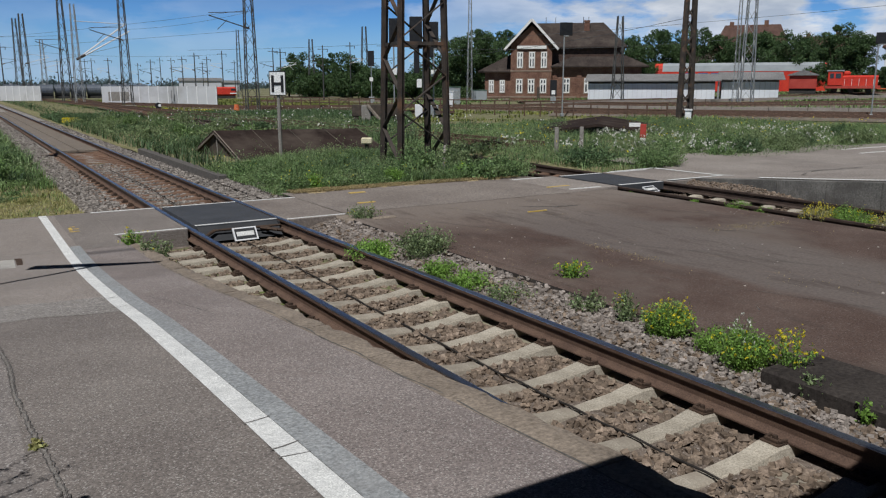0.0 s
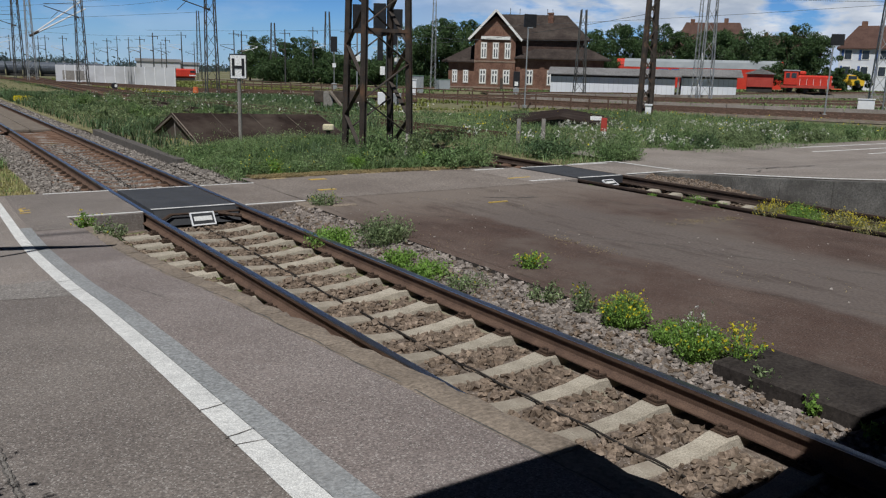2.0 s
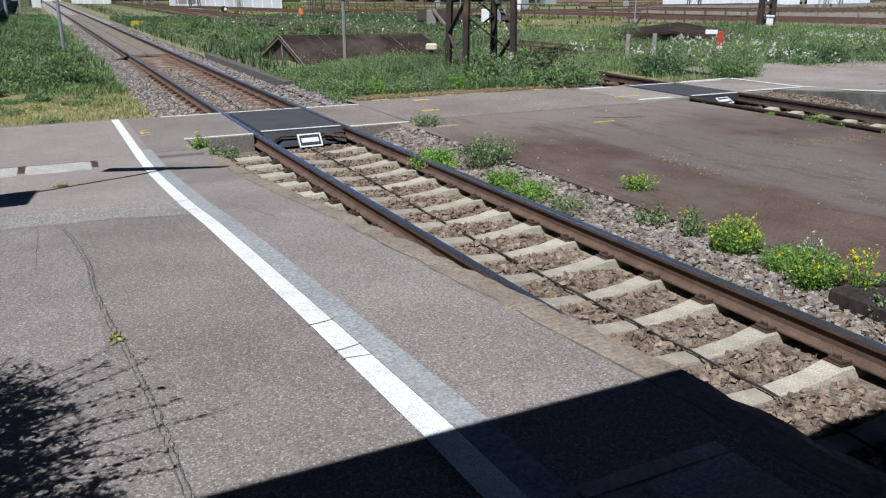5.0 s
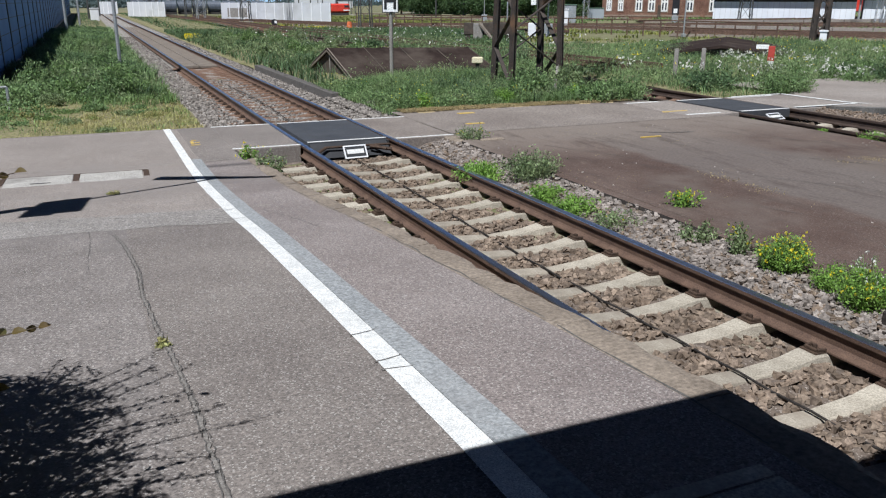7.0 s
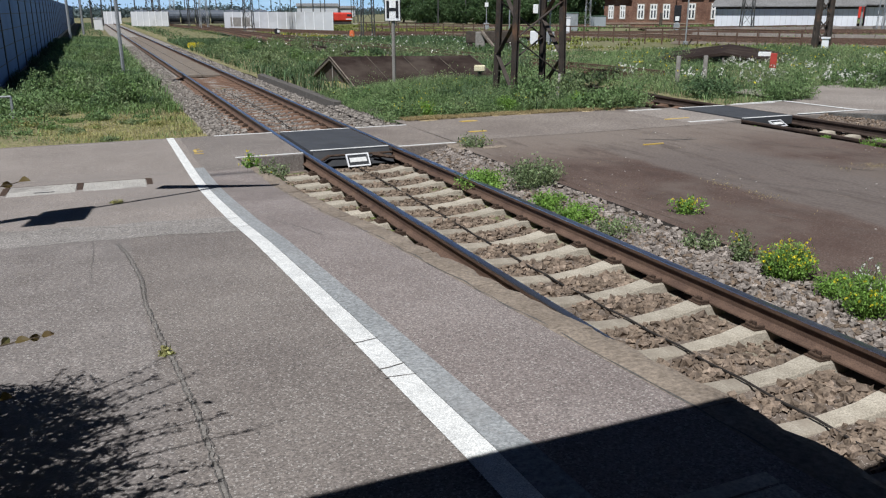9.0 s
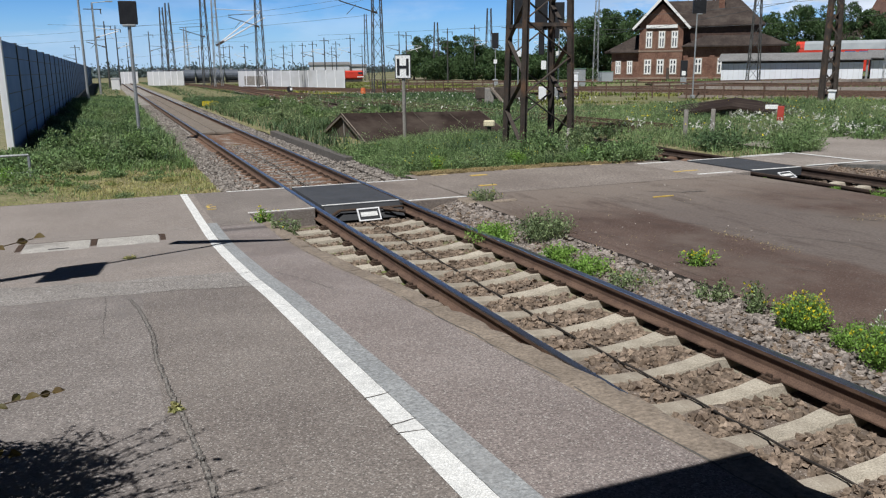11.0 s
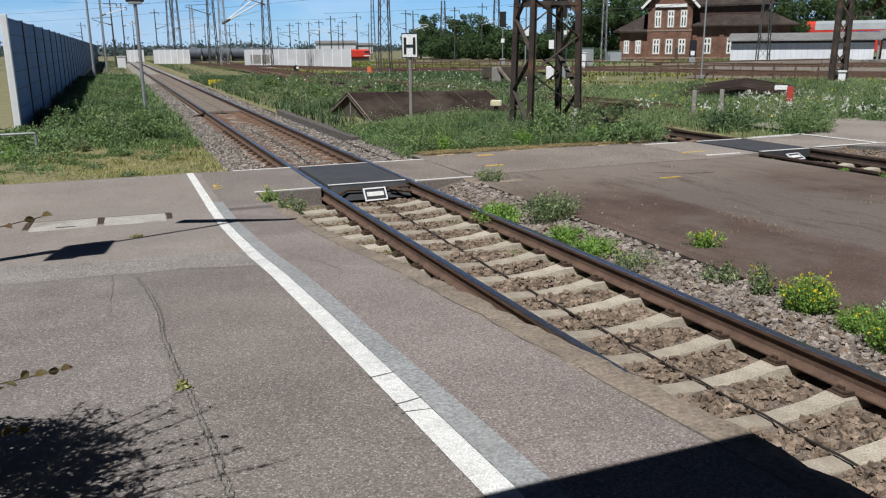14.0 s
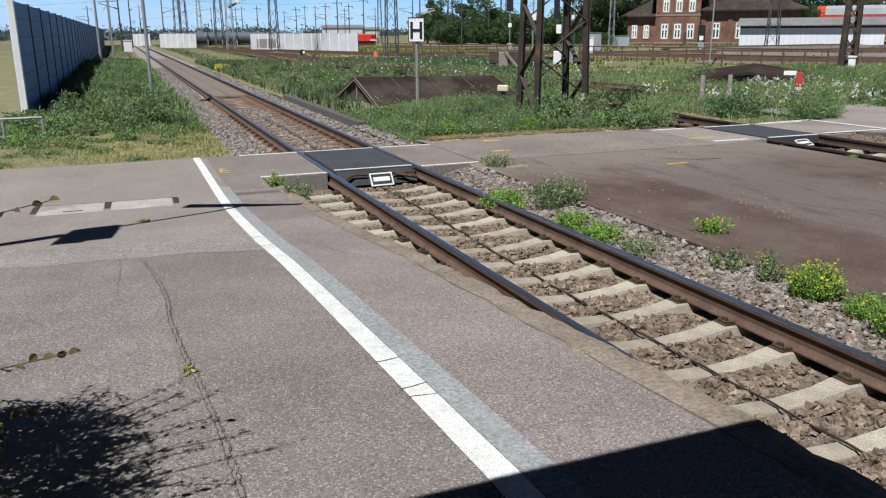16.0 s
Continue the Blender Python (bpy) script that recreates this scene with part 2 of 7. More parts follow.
RAIL_RUST = mat("rail_rust", (0.085, 0.052, 0.038), (0.135, 0.085, 0.06), 5.0, 0.75, 0.002, 90)
RAIL_DARK = mat("dark_rail_rust", (0.038, 0.026, 0.021), (0.068, 0.046, 0.036), 5.0, 0.8, 0.002, 90)
RAIL_TOP = mat("rail_top", (0.66, 0.69, 0.75), (0.76, 0.79, 0.84), 2.0, 0.33, 0.0, 120, metal=1.0)
CLIP = mat("clip_rust", (0.06, 0.04, 0.03), (0.1, 0.065, 0.045), 20, 0.8, 0.002, 90, metal=0.3)
RUBBER = mat("rubber", (0.030, 0.031, 0.034), (0.045, 0.046, 0.050), 3.0, 0.75, 0.002, 160)
RUBBER_PAD = mat("rubber_panel", (0.050, 0.053, 0.060), (0.068, 0.071, 0.078), 2.0, 0.7, 0.002, 120)
WHITE_LINE = mat("white_paint", (0.60, 0.60, 0.585), (0.72, 0.72, 0.70), 5.0, 0.8, 0.001, 150, speck=(0.36, 0.34, 0.33), speck_at=0.645, agg=45, agg_amt=0.14, pale_amt=0.0)
GREY_LINE = mat("grey_paint", (0.25, 0.26, 0.265), (0.30, 0.31, 0.315), 1.5, 0.88, 0.002, 45, stain=(0.22, 0.215, 0.21), agg=110, agg_amt=0.25, pale_amt=0.2)
YELLOW_LINE = mat("yellow_paint", (0.55, 0.36, 0.06), (0.50, 0.38, 0.15), 9.0, 0.8, 0.002, 60)
TAR = mat("dark_joint", (0.09, 0.082, 0.076), (0.13, 0.12, 0.11), 8, 0.9, 0.003, 60)
GROUND = mat("yard_ground", (0.14, 0.135, 0.065), (0.20, 0.185, 0.11), 0.12, 0.95, 0.03, 3.0, stain=(0.27, 0.235, 0.19), speck=(0.11, 0.14, 0.035), speck_at=0.55)
SOIL = mat("verge_soil", (0.16, 0.145, 0.075), (0.26, 0.225, 0.13), 1.6, 0.95, 0.02, 12, speck=(0.10, 0.14, 0.03), speck_at=0.55)
GRASS = leaf_mat("grass_blade", (0.115, 0.195, 0.060), (0.20, 0.29, 0.105), 0.6)
GRASS_PALE = leaf_mat("dry_grass_blade", (0.44, 0.38, 0.18), (0.27, 0.31, 0.10))
GRASS_DARK = leaf_mat("deep_grass_blade", (0.065, 0.120, 0.052), (0.125, 0.19, 0.085), 0.65)
STRAW = leaf_mat("straw_blade", (0.42, 0.33, 0.17), (0.34, 0.28, 0.15))
WEED = leaf_mat("weed_leaf", (0.17, 0.31, 0.055), (0.26, 0.42, 0.09))
BANK_LEAF = leaf_mat("bank_leaf", (0.125, 0.21, 0.078), (0.22, 0.305, 0.13), 0.65)
WEED_GREY = leaf_mat("grey_weed_leaf", (0.16, 0.225, 0.10), (0.25, 0.305, 0.15), 0.6)
# distance haze of the skyline trees is mixed into this grey-blue leaf colour
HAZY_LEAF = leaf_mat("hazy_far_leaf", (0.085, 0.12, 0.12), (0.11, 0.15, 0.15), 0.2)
TREE_LEAF = leaf_mat("tree_leaf", (0.046, 0.088, 0.032), (0.088, 0.146, 0.054), 0.5)
SHRUB_LEAF = leaf_mat("shrub_leaf", (0.12, 0.20, 0.04), (0.12, 0.085, 0.04), 0.4)
SHRUB_TIP = leaf_mat("shrub_tip_leaf", (0.10, 0.045, 0.03), (0.15, 0.12, 0.035), 0.3)
PETAL_YELLOW = leaf_mat("yellow_petal", (0.78, 0.66, 0.03), (0.70, 0.60, 0.04), 0.15)
PETAL_WHITE = leaf_mat("white_petal", (0.75, 0.75, 0.70), (0.68, 0.68, 0.60), 0.15)
BARK = mat("bark", (0.07, 0.05, 0.035), (0.12, 0.09, 0.06), 6, 0.9, 0.01, 40)
MAST_BROWN = mat("mast_paint_brown", (0.038, 0.031, 0.027), (0.066, 0.053, 0.044), 3.0, 0.8, 0.002, 40, stain=(0.15, 0.085, 0.05))
MAST_DARK = mat("mast_paint_dark", (0.05, 0.052, 0.052), (0.085, 0.085, 0.08), 2.0, 0.75, 0.002, 30)
MAST_GREY = mat("galvanised_steel", (0.30, 0.315, 0.32), (0.40, 0.41, 0.415), 2.0, 0.55, 0.001, 40, metal=0.5)
POST_GREY = mat("weathered_post", (0.20, 0.185, 0.165), (0.28, 0.262, 0.238), 6.0, 0.88, 0.002, 50)
ROOF_FELT = mat("brown_roof_sheet", (0.024, 0.017, 0.015), (0.046, 0.033, 0.028), 1.5, 0.98, 0.004, 40, spec=0.08, stain=(0.07, 0.055, 0.046))
ROOF_TILE = mat("brown_roof_tile", (0.038, 0.030, 0.027), (0.066, 0.052, 0.045), 0.8, 0.95, 0.01, 6, stain=(0.085, 0.07, 0.06), spec=0.15)
ROOF_RED = mat("red_roof_tile", (0.075, 0.040, 0.031), (0.11, 0.062, 0.048), 0.8, 0.88, 0.01, 10)
BRICK = mat("red_brick", (0.12, 0.058, 0.041), (0.21, 0.118, 0.082), 0.7, 0.92, 0.006, 5, speck=(0.24, 0.17, 0.125), speck_at=0.63)
# darker brick: the shade under the main eaves is put into its colour
BRICK_DARK = mat("eave_shade_brick", (0.05, 0.032, 0.026), (0.085, 0.052, 0.040), 1.5, 0.92, 0.006, 9)
SANDSTONE = mat("sandstone_trim", (0.22, 0.16, 0.12), (0.28, 0.21, 0.16), 2, 0.9, 0.004, 20)
WOOD_WHITE = mat("white_painted_wood", (0.70, 0.69, 0.66), (0.78, 0.77, 0.74), 2, 0.7, 0.002, 30)
WOOD_DARK = mat("dark_timber", (0.05, 0.04, 0.033), (0.09, 0.07, 0.055), 3, 0.85, 0.004, 30)
WOOD_BOARD = mat("weathered_board", (0.155, 0.128, 0.104), (0.215, 0.182, 0.150), 3, 0.9, 0.006, 30)
PLASTER = mat("white_plaster", (0.62, 0.64, 0.68), (0.72, 0.74, 0.77), 0.6, 0.9, -1, 10)
BARRIER_LIGHT = mat("pale_barrier_panel", (0.50, 0.51, 0.53), (0.58, 0.585, 0.60), 0.5, 0.75, -1, 8, stain=(0.42, 0.42, 0.42))
BARRIER = mat("blue_grey_barrier_panel", (0.115, 0.225, 0.46), (0.17, 0.29, 0.55), 0.4, 0.6, -1, 12, spec=0.12)
BARRIER_POST = mat("dark_steel_post", (0.05, 0.055, 0.065), (0.08, 0.085, 0.095), 2, 0.6, 0.001, 20)
WHITE_STEEL = mat("white_steel", (0.70, 0.71, 0.73), (0.78, 0.78, 0.78), 3, 0.5, -1, 40)
BLACK = mat("black_enamel", (0.012, 0.012, 0.014), (0.022, 0.022, 0.024), 4, 0.5, 0.001, 40)
SIGN_WHITE = mat("sign_white", (0.76, 0.76, 0.74), (0.80, 0.80, 0.79), 3, 0.6, 0.001, 40)
RED_PAINT = mat("red_vehicle_paint", (0.52, 0.035, 0.022), (0.58, 0.055, 0.03), 0.6, 0.45, 0.001, 10)
RED_OLD = mat("faded_red_paint", (0.36, 0.04, 0.03), (0.44, 0.07, 0.05), 0.8, 0.6, 0.002, 10)
ORANGE = mat("orange_plastic", (0.62, 0.14, 0.05), (0.68, 0.20, 0.08), 3, 0.6, 0.001, 20)
YELLOW_PAINT = mat("yellow_vehicle_paint", (0.72, 0.44, 0.02), (0.78, 0.50, 0.04), 1, 0.45, 0.001, 10)
CREAM = mat("cream_box", (0.58, 0.52, 0.34), (0.66, 0.60, 0.42), 4, 0.7, 0.001, 40)
TRAIN_GREY = mat("carriage_grey", (0.26, 0.285, 0.30), (0.33, 0.355, 0.37), 0.5, 0.6, -1, 6)
TRAIN_BLUE = mat("carriage_window_band", (0.05, 0.10, 0.28), (0.08, 0.14, 0.34), 0.6, 0.25, 0.001, 6)
UNDERFRAME = mat("underframe", (0.03, 0.028, 0.026), (0.055, 0.05, 0.045), 2, 0.85, 0.003, 10)
TANK = mat("tank_steel", (0.085, 0.10, 0.125), (0.12, 0.135, 0.16), 0.5, 0.5, 0.001, 6)
GLASS_DARK = mat("window_pane", (0.03, 0.035, 0.045), (0.05, 0.06, 0.07), 1, 0.08, 0.0, 10)
SHED_ROOF = mat("grey_shed_roof", (0.16, 0.157, 0.155), (0.215, 0.212, 0.21), 0.5, 0.85, 0.004, 8)
WIRE = mat("wire", (0.06, 0.065, 0.07), (0.09, 0.095, 0.10), 3, 0.6, 0.0, 20)
CABLE = mat("black_cable", (0.02, 0.017, 0.015), (0.035, 0.03, 0.027), 9, 0.8, 0.0, 40)
INSULATOR = mat("brown_insulator", (0.07, 0.05, 0.045), (0.1, 0.075, 0.06), 4, 0.4, 0.0, 20)
CANOPY = mat("canopy_sheet", (0.05, 0.05, 0.052), (0.07, 0.07, 0.07), 1, 0.8, 0.002, 10)

# ---- building blocks ----
def mesh_of(name, bm, material=None):
    me = bpy.data.meshes.new(name)
    bm.to_mesh(me)
    bm.free()
    if material:
        me.materials.append(material)
    return me


def part(name, bm, material, parent=None, label=""):
    """Links a bmesh, or a mesh, as one object, under a thing or under a part."""
    me = bm if isinstance(bm, bpy.types.Mesh) else mesh_of(name, bm, material)
    ob = new(name, me)
    if parent is not None:
        ob.parent = parent
    if label:
        ob["label"] = label
    return ob


def thing(name, label, category, at=(0, 0, 0), rz=0.0, group="", kind=""):
    ob = new(name)
    ob.empty_display_size = 0.2
    ob.matrix_basis = pose(*at, 0, 0, rz)
    return tagged(ob, label, category, group, kind)


def box(bm, x0, x1, y0, y1, z0, z1, bevel=0.0):
    vs = [bm.verts.new((x, y, z)) for z in (z0, z1) for x, y in ((x0, y0), (x1, y0), (x1, y1), (x0, y1))]
    fs = [bm.faces.new([vs[i] for i in q]) for q in ((3, 2, 1, 0), (4, 5, 6, 7), (0, 1, 5, 4), (1, 2, 6, 5), (2, 3, 7, 6), (3, 0, 4, 7))]
    if bevel:
        es = list({e for f in fs for e in f.edges})
        bmesh.ops.bevel(bm, geom=es, offset=bevel, segments=1, affect="EDGES")
    return bm


def boxes(*args, bevel=0.0):
    bm = bmesh.new()
    for a in args:
        box(bm, *a, bevel=bevel)
    return bm


def bar(bm, a, b, r, sides=6, r2=None, flat=None):
    """A rod from a to b; flat: (width, depth) for a rectangular bar."""
    a, b = Vector(a), Vector(b)
    d = (b - a).normalized()
    u = d.cross(Vector((0, 0, 1)))
    u = Vector((1, 0, 0)) if u.length < 1e-3 else u.normalized()
    v = d.cross(u)
    r2 = r if r2 is None else r2
    if flat:
        ring = [(-flat[0] / 2, -flat[1] / 2), (flat[0] / 2, -flat[1] / 2), (flat[0] / 2, flat[1] / 2), (-flat[0] / 2, flat[1] / 2)]
        A = [bm.verts.new(a + u * x + v * y) for x, y in ring]
        B = [bm.verts.new(b + u * x + v * y) for x, y in ring]
    else:
        ring = [(math.cos(2 * math.pi * i / sides), math.sin(2 * math.pi * i / sides)) for i in range(sides)]
        A = [bm.verts.new(a + (u * x + v * y) * r) for x, y in ring]
        B = [bm.verts.new(b + (u * x + v * y) * r2) for x, y in ring]
    n = len(A)
    for i in range(n):
        bm.faces.new((A[i], A[(i + 1) % n], B[(i + 1) % n], B[i]))
    bm.faces.new(A[::-1])
    bm.faces.new(B)
    return bm


def tube(bm, pts, r, sides=5):
    """A continuous bent rod through points that run mostly along one way."""
    rings = []
    for i, p in enumerate(pts):
        d = (Vector(pts[min(i + 1, len(pts) - 1)]) - Vector(pts[max(i - 1, 0)])).normalized()
        u = d.cross(Vector((0, 0, 1))).normalized()
        v = d.cross(u)
        rings.append([bm.verts.new(Vector(p) + (u * math.cos(k * 2 * math.pi / sides) + v * math.sin(k * 2 * math.pi / sides)) * r) for k in range(sides)])
    for a, b in zip(rings, rings[1:]):
        for k in range(sides):
            bm.faces.new((a[k], a[(k + 1) % sides], b[(k + 1) % sides], b[k]))
    return bm


def rods(*args):
    bm = bmesh.new()
    for a in args:
        bar(bm, *a)
    return bm


def prism(bm, ring, axis, lo, hi):
    """Extrudes a closed 2D outline along an axis; the outline's two coordinates are the two other axes in order."""
    def at3(p, w):
        return {"x": (w, p[0], p[1]), "y": (p[0], w, p[1]), "z": (p[0], p[1], w)}[axis]
    A = [bm.verts.new(at3(p, lo)) for p in ring]
    B = [bm.verts.new(at3(p, hi)) for p in ring]
    n = len(ring)
    for i in range(n):
        bm.faces.new((A[i], A[(i + 1) % n], B[(i + 1) % n], B[i]))
    bm.faces.new(A[::-1])
    bm.faces.new(B)
    bmesh.ops.recalc_face_normals(bm, faces=bm.faces[:])
    return bm


def raw_mesh(name, verts, faces, material):
    """A mesh from numpy arrays of vertices and of equal-sided faces."""
    me = bpy.data.meshes.new(name)
    nv, nf, k = len(verts), len(faces), faces.shape[1]
    me.vertices.add(nv)
    me.vertices.foreach_set("co", np.asarray(verts, np.float32).ravel())
    me.loops.add(nf * k)
    me.loops.foreach_set("vertex_index", np.asarray(faces, np.int32).ravel())
    me.polygons.add(nf)
    me.polygons.foreach_set("loop_start", np.arange(0, nf * k, k, dtype=np.int32))
    me.update(calc_edges=True)
    me.materials.append(material)
    return me


def surface(name, xs, ys, height, material, skirt=0.0):
    """A sheet over the grid xs, ys with height(x, y) for arrays."""
    X, Y = np.meshgrid(xs, ys)
    Z = height(X, Y)
    v = np.stack([X, Y, Z], -1).reshape(-1, 3)
    nx, ny = len(xs), len(ys)
    i = (np.arange(ny - 1)[:, None] * nx + np.arange(nx - 1)[None, :]).ravel()
    f = np.stack([i, i + 1, i + nx + 1, i + nx], -1)
    return raw_mesh(name, v, f, material)


def wob(X, Y, s, a, k=0.0):
    return a * (np.sin(X * s * 1.3 + 1.7 + k) * np.cos(Y * s * 0.9 + 0.4 + k) + 0.5 * np.sin(X * s * 2.9 + Y * s * 2.3 + k))


RNG = np.random.default_rng(7)


def blades(name, x, y, z, height, width, material, lean=0.45, flop=0.6):
    """Bent two-piece grass blades at the given places (arrays)."""
    n = len(x)
    a = RNG.uniform(0, 2 * np.pi, n)
    tilt = RNG.uniform(0.05, lean, n)
    d = np.stack([np.cos(a), np.sin(a), np.zeros(n)], -1)
    s = np.stack([-np.sin(a), np.cos(a), np.zeros(n)], -1) * (width * RNG.uniform(0.6, 1.3, n))[:, None]
    h = height * RNG.uniform(0.55, 1.15, n)
    base = np.stack([x, y, z], -1)
    mid = base + d * (h * tilt * 0.4)[:, None] + np.array([0, 0, 1.0]) * (h * 0.6)[:, None]
    tip = base + d * (h * tilt * (1 + flop))[:, None] + np.array([0, 0, 1.0]) * (h * (1 - 0.25 * tilt))[:, None]
    v = np.stack([base - s, base + s, mid + s * 0.7, mid - s * 0.7, tip], 1).reshape(-1, 3)
    o = np.arange(n)[:, None] * 5
    f = np.concatenate([o + [0, 1, 2], o + [0, 2, 3], o + [3, 2, 4]], 0)
    return raw_mesh(name, v, f, material)


def leaves(name, centre, normal_up, size, material, n_per=1):
    """Small pointed leaves (two triangles) at centres, with random turns."""
    n = len(centre)
    a, b = RNG.uniform(0, 2 * np.pi, n), RNG.normal(0, 0.9, n)
    d = np.stack([np.cos(a) * np.cos(b), np.sin(a) * np.cos(b), np.sin(b)], -1)
    r = RNG.normal(0, 1, (n, 3))
    s = np.cross(d, r)
    s /= np.linalg.norm(s, axis=1)[:, None] + 1e-6
    sz = np.broadcast_to(size, (n,)) * RNG.uniform(0.6, 1.35, n)
    d, s = d * sz[:, None], s * (sz * 0.42)[:, None]
    v = np.stack([centre - d, centre + s, centre + d, centre - s], 1).reshape(-1, 3)
    o = np.arange(n)[:, None] * 4
    return raw_mesh(name, v, o + np.array([[0, 1, 2, 3]]), material)


def stones_mesh(name, x, y, z, size, material):
    """Many angular stones in one mesh."""
    n = len(x)
    c = np.array([[-1, -1, -1], [1, -1, -1], [1, 1, -1], [-1, 1, -1], [-1, -1, 1], [1, -1, 1], [1, 1, 1], [-1, 1, 1]], float) * 0.62
    v = c[None] * (1 + RNG.normal(0, 0.30, (n, 8, 3))) * RNG.uniform([0.7, 0.6, 0.35], [1.35, 1.2, 0.85], (n, 1, 3)) * (size * RNG.uniform(0.55, 1.25, n))[:, None, None]
    a, b = RNG.uniform(0, 2 * np.pi, n), RNG.normal(0, 0.6, n)
    ca, sa, cb, sb = np.cos(a), np.sin(a), np.cos(b), np.sin(b)
    X, Y, Z = v[..., 0].copy(), v[..., 1].copy(), v[..., 2].copy()
    Y, Z = cb[:, None] * Y - sb[:, None] * Z, sb[:, None] * Y + cb[:, None] * Z
    X, Y = ca[:, None] * X - sa[:, None] * Y, sa[:, None] * X + ca[:, None] * Y
    v = np.stack([X + x[:, None], Y + y[:, None], Z + z[:, None]], -1).reshape(-1, 3)
    q = np.array([[0, 2, 1], [0, 3, 2], [4, 5, 6], [4, 6, 7], [0, 1, 5], [0, 5, 4], [1, 2, 6], [1, 6, 5], [2, 3, 7], [2, 7, 6], [3, 0, 4], [3, 4, 7]])
    f = (np.arange(n)[:, None, None] * 8 + q[None]).reshape(-1, 3)
    me = raw_mesh(name, v, f, material)
    me.shade_flat()
    return me


def stuff(name, me, label, category, parent=None):
    ob = new(name, me)
    if parent is not None:
        ob.parent = parent
        ob["kind"] = "stuff"
        return ob
    return tagged(ob, label, category, kind="stuff")


def scatter(n, x0, x1, y0, y1, keep=None):
    x, y = RNG.uniform(x0, x1, n), RNG.uniform(y0, y1, n)
    if keep is not None:
        k = keep(x, y)
        x, y = x[k], y[k]
    return x, y


# heights of the two ramps that lead up to the platforms, and of the yard
RAMP_Y = np.array([-40, -9, -7.2, -6.2, -5.0, -3.6, -2.2, -1.0, 0.5, 1.5, 2.6, 40])
RAMP_Z = np.array([0.72, 0.72, 0.70, 0.66, 0.575, 0.47, 0.355, 0.225, 0.10, 0.03, 0.0, 0.0])
RAMP2_Y = np.array([-40, -6, -3, -1.2, 0.0, 1.3, 2.7, 4.5, 40])
RAMP2_Z = np.array([0.78, 0.78, 0.62, 0.48, 0.36, 0.255, 0.15, 0.0, 0.0])


def ramp_at(y):
    return np.interp(y, RAMP_Y, RAMP_Z)


def ramp2_at(y):
    return np.interp(y, RAMP2_Y, RAMP2_Z)


YARD_X = np.array([-5000, 30, 40, 55, 75, 90, 105, 130, 200, 5000])
YARD_Z = np.array([0, 0, 0.0, 0.02, 0.28, 0.62, 1.0, 1.8, 2.4, 2.4])


def yard_at(x, y=0):
    return np.interp(x, YARD_X, YARD_Z)


# ---- ground ----
def ground_height(X, Y):
    near = np.exp(-((X - 6) / 60) ** 2 - ((Y - 10) / 60) ** 2)
    return yard_at(X) - 0.27 + wob(X, Y, 0.35, 0.02) * near


gx = np.concatenate([[-4000, -1500, -600, -250, -120, -60], np.linspace(-40, 130, 120), [160, 220, 320, 600, 1500, 4000]])
gy = np.concatenate([[-4000, -1500, -500, -150, -60], np.linspace(-40, 130, 120), [170, 250, 400, 800, 1800, 4000]])
tagged(part("ground", surface("ground", gx, gy, ground_height, GROUND), None), "flat railway yard of gravel, moss and short weeds", "ground", kind="structure")

# this side of the crossing track and platform edge bend slightly
BEND = 0.66
NEAR = pose(0, 4.2, 0, 0, 0, BEND) @ pose(0, -4.2, 0)


def bent(y):
    return math.tan(math.radians(BEND)) * (4.2 - y)


# platform at the camera, with its ramp, split into the surfaces that can be told apart
py = np.concatenate([np.linspace(-16, -9, 5), np.linspace(-8.6, 3.0, 59), RAMP_Y[1:-1], [4, 5, 6.28]])


def platform_sheet(name, x0, x1, y0, y1, lift, material, nx=8, rag=0.0):
    ys = np.unique(np.concatenate([[y0, y1], py[(py > y0) & (py < y1)]]))
    xs = np.linspace(x0, x1, nx)
    me = surface(name, xs, ys, lambda X, Y: ramp_at(Y) + lift, material)
    if rag:
        co = np.array([v.co for v in me.vertices])
        edge = np.abs(co[:, 0] - x1) < 1e-6
        for i in np.nonzero(edge)[0]:
            me.vertices[i].co.x += bent(co[i, 1]) + rag * math.sin(co[i, 1] * 2.1) + rag * 0.6 * math.sin(co[i, 1] * 5.3)
    return me


plat = tagged(part("platform", platform_sheet("platform", -14, -2.0, -16, 6.28, -0.003, ASPHALT, 24), None), "worn grey-brown asphalt platform ramp with patches", "platform", kind="structure")
part("platform_strip", platform_sheet("platform_strip", -2.40, -1.78, -16, 2.9, 0.0, ASPHALT_EDGE, 4, 0.012), None, plat, "pinkish asphalt strip beside the edge")
part("platform_strip", platform_sheet("platform_strip", -2.04, -1.83, 2.86, 6.28, -0.004, ASPHALT, 2), None, plat, "asphalt joining platform and crossing panel")


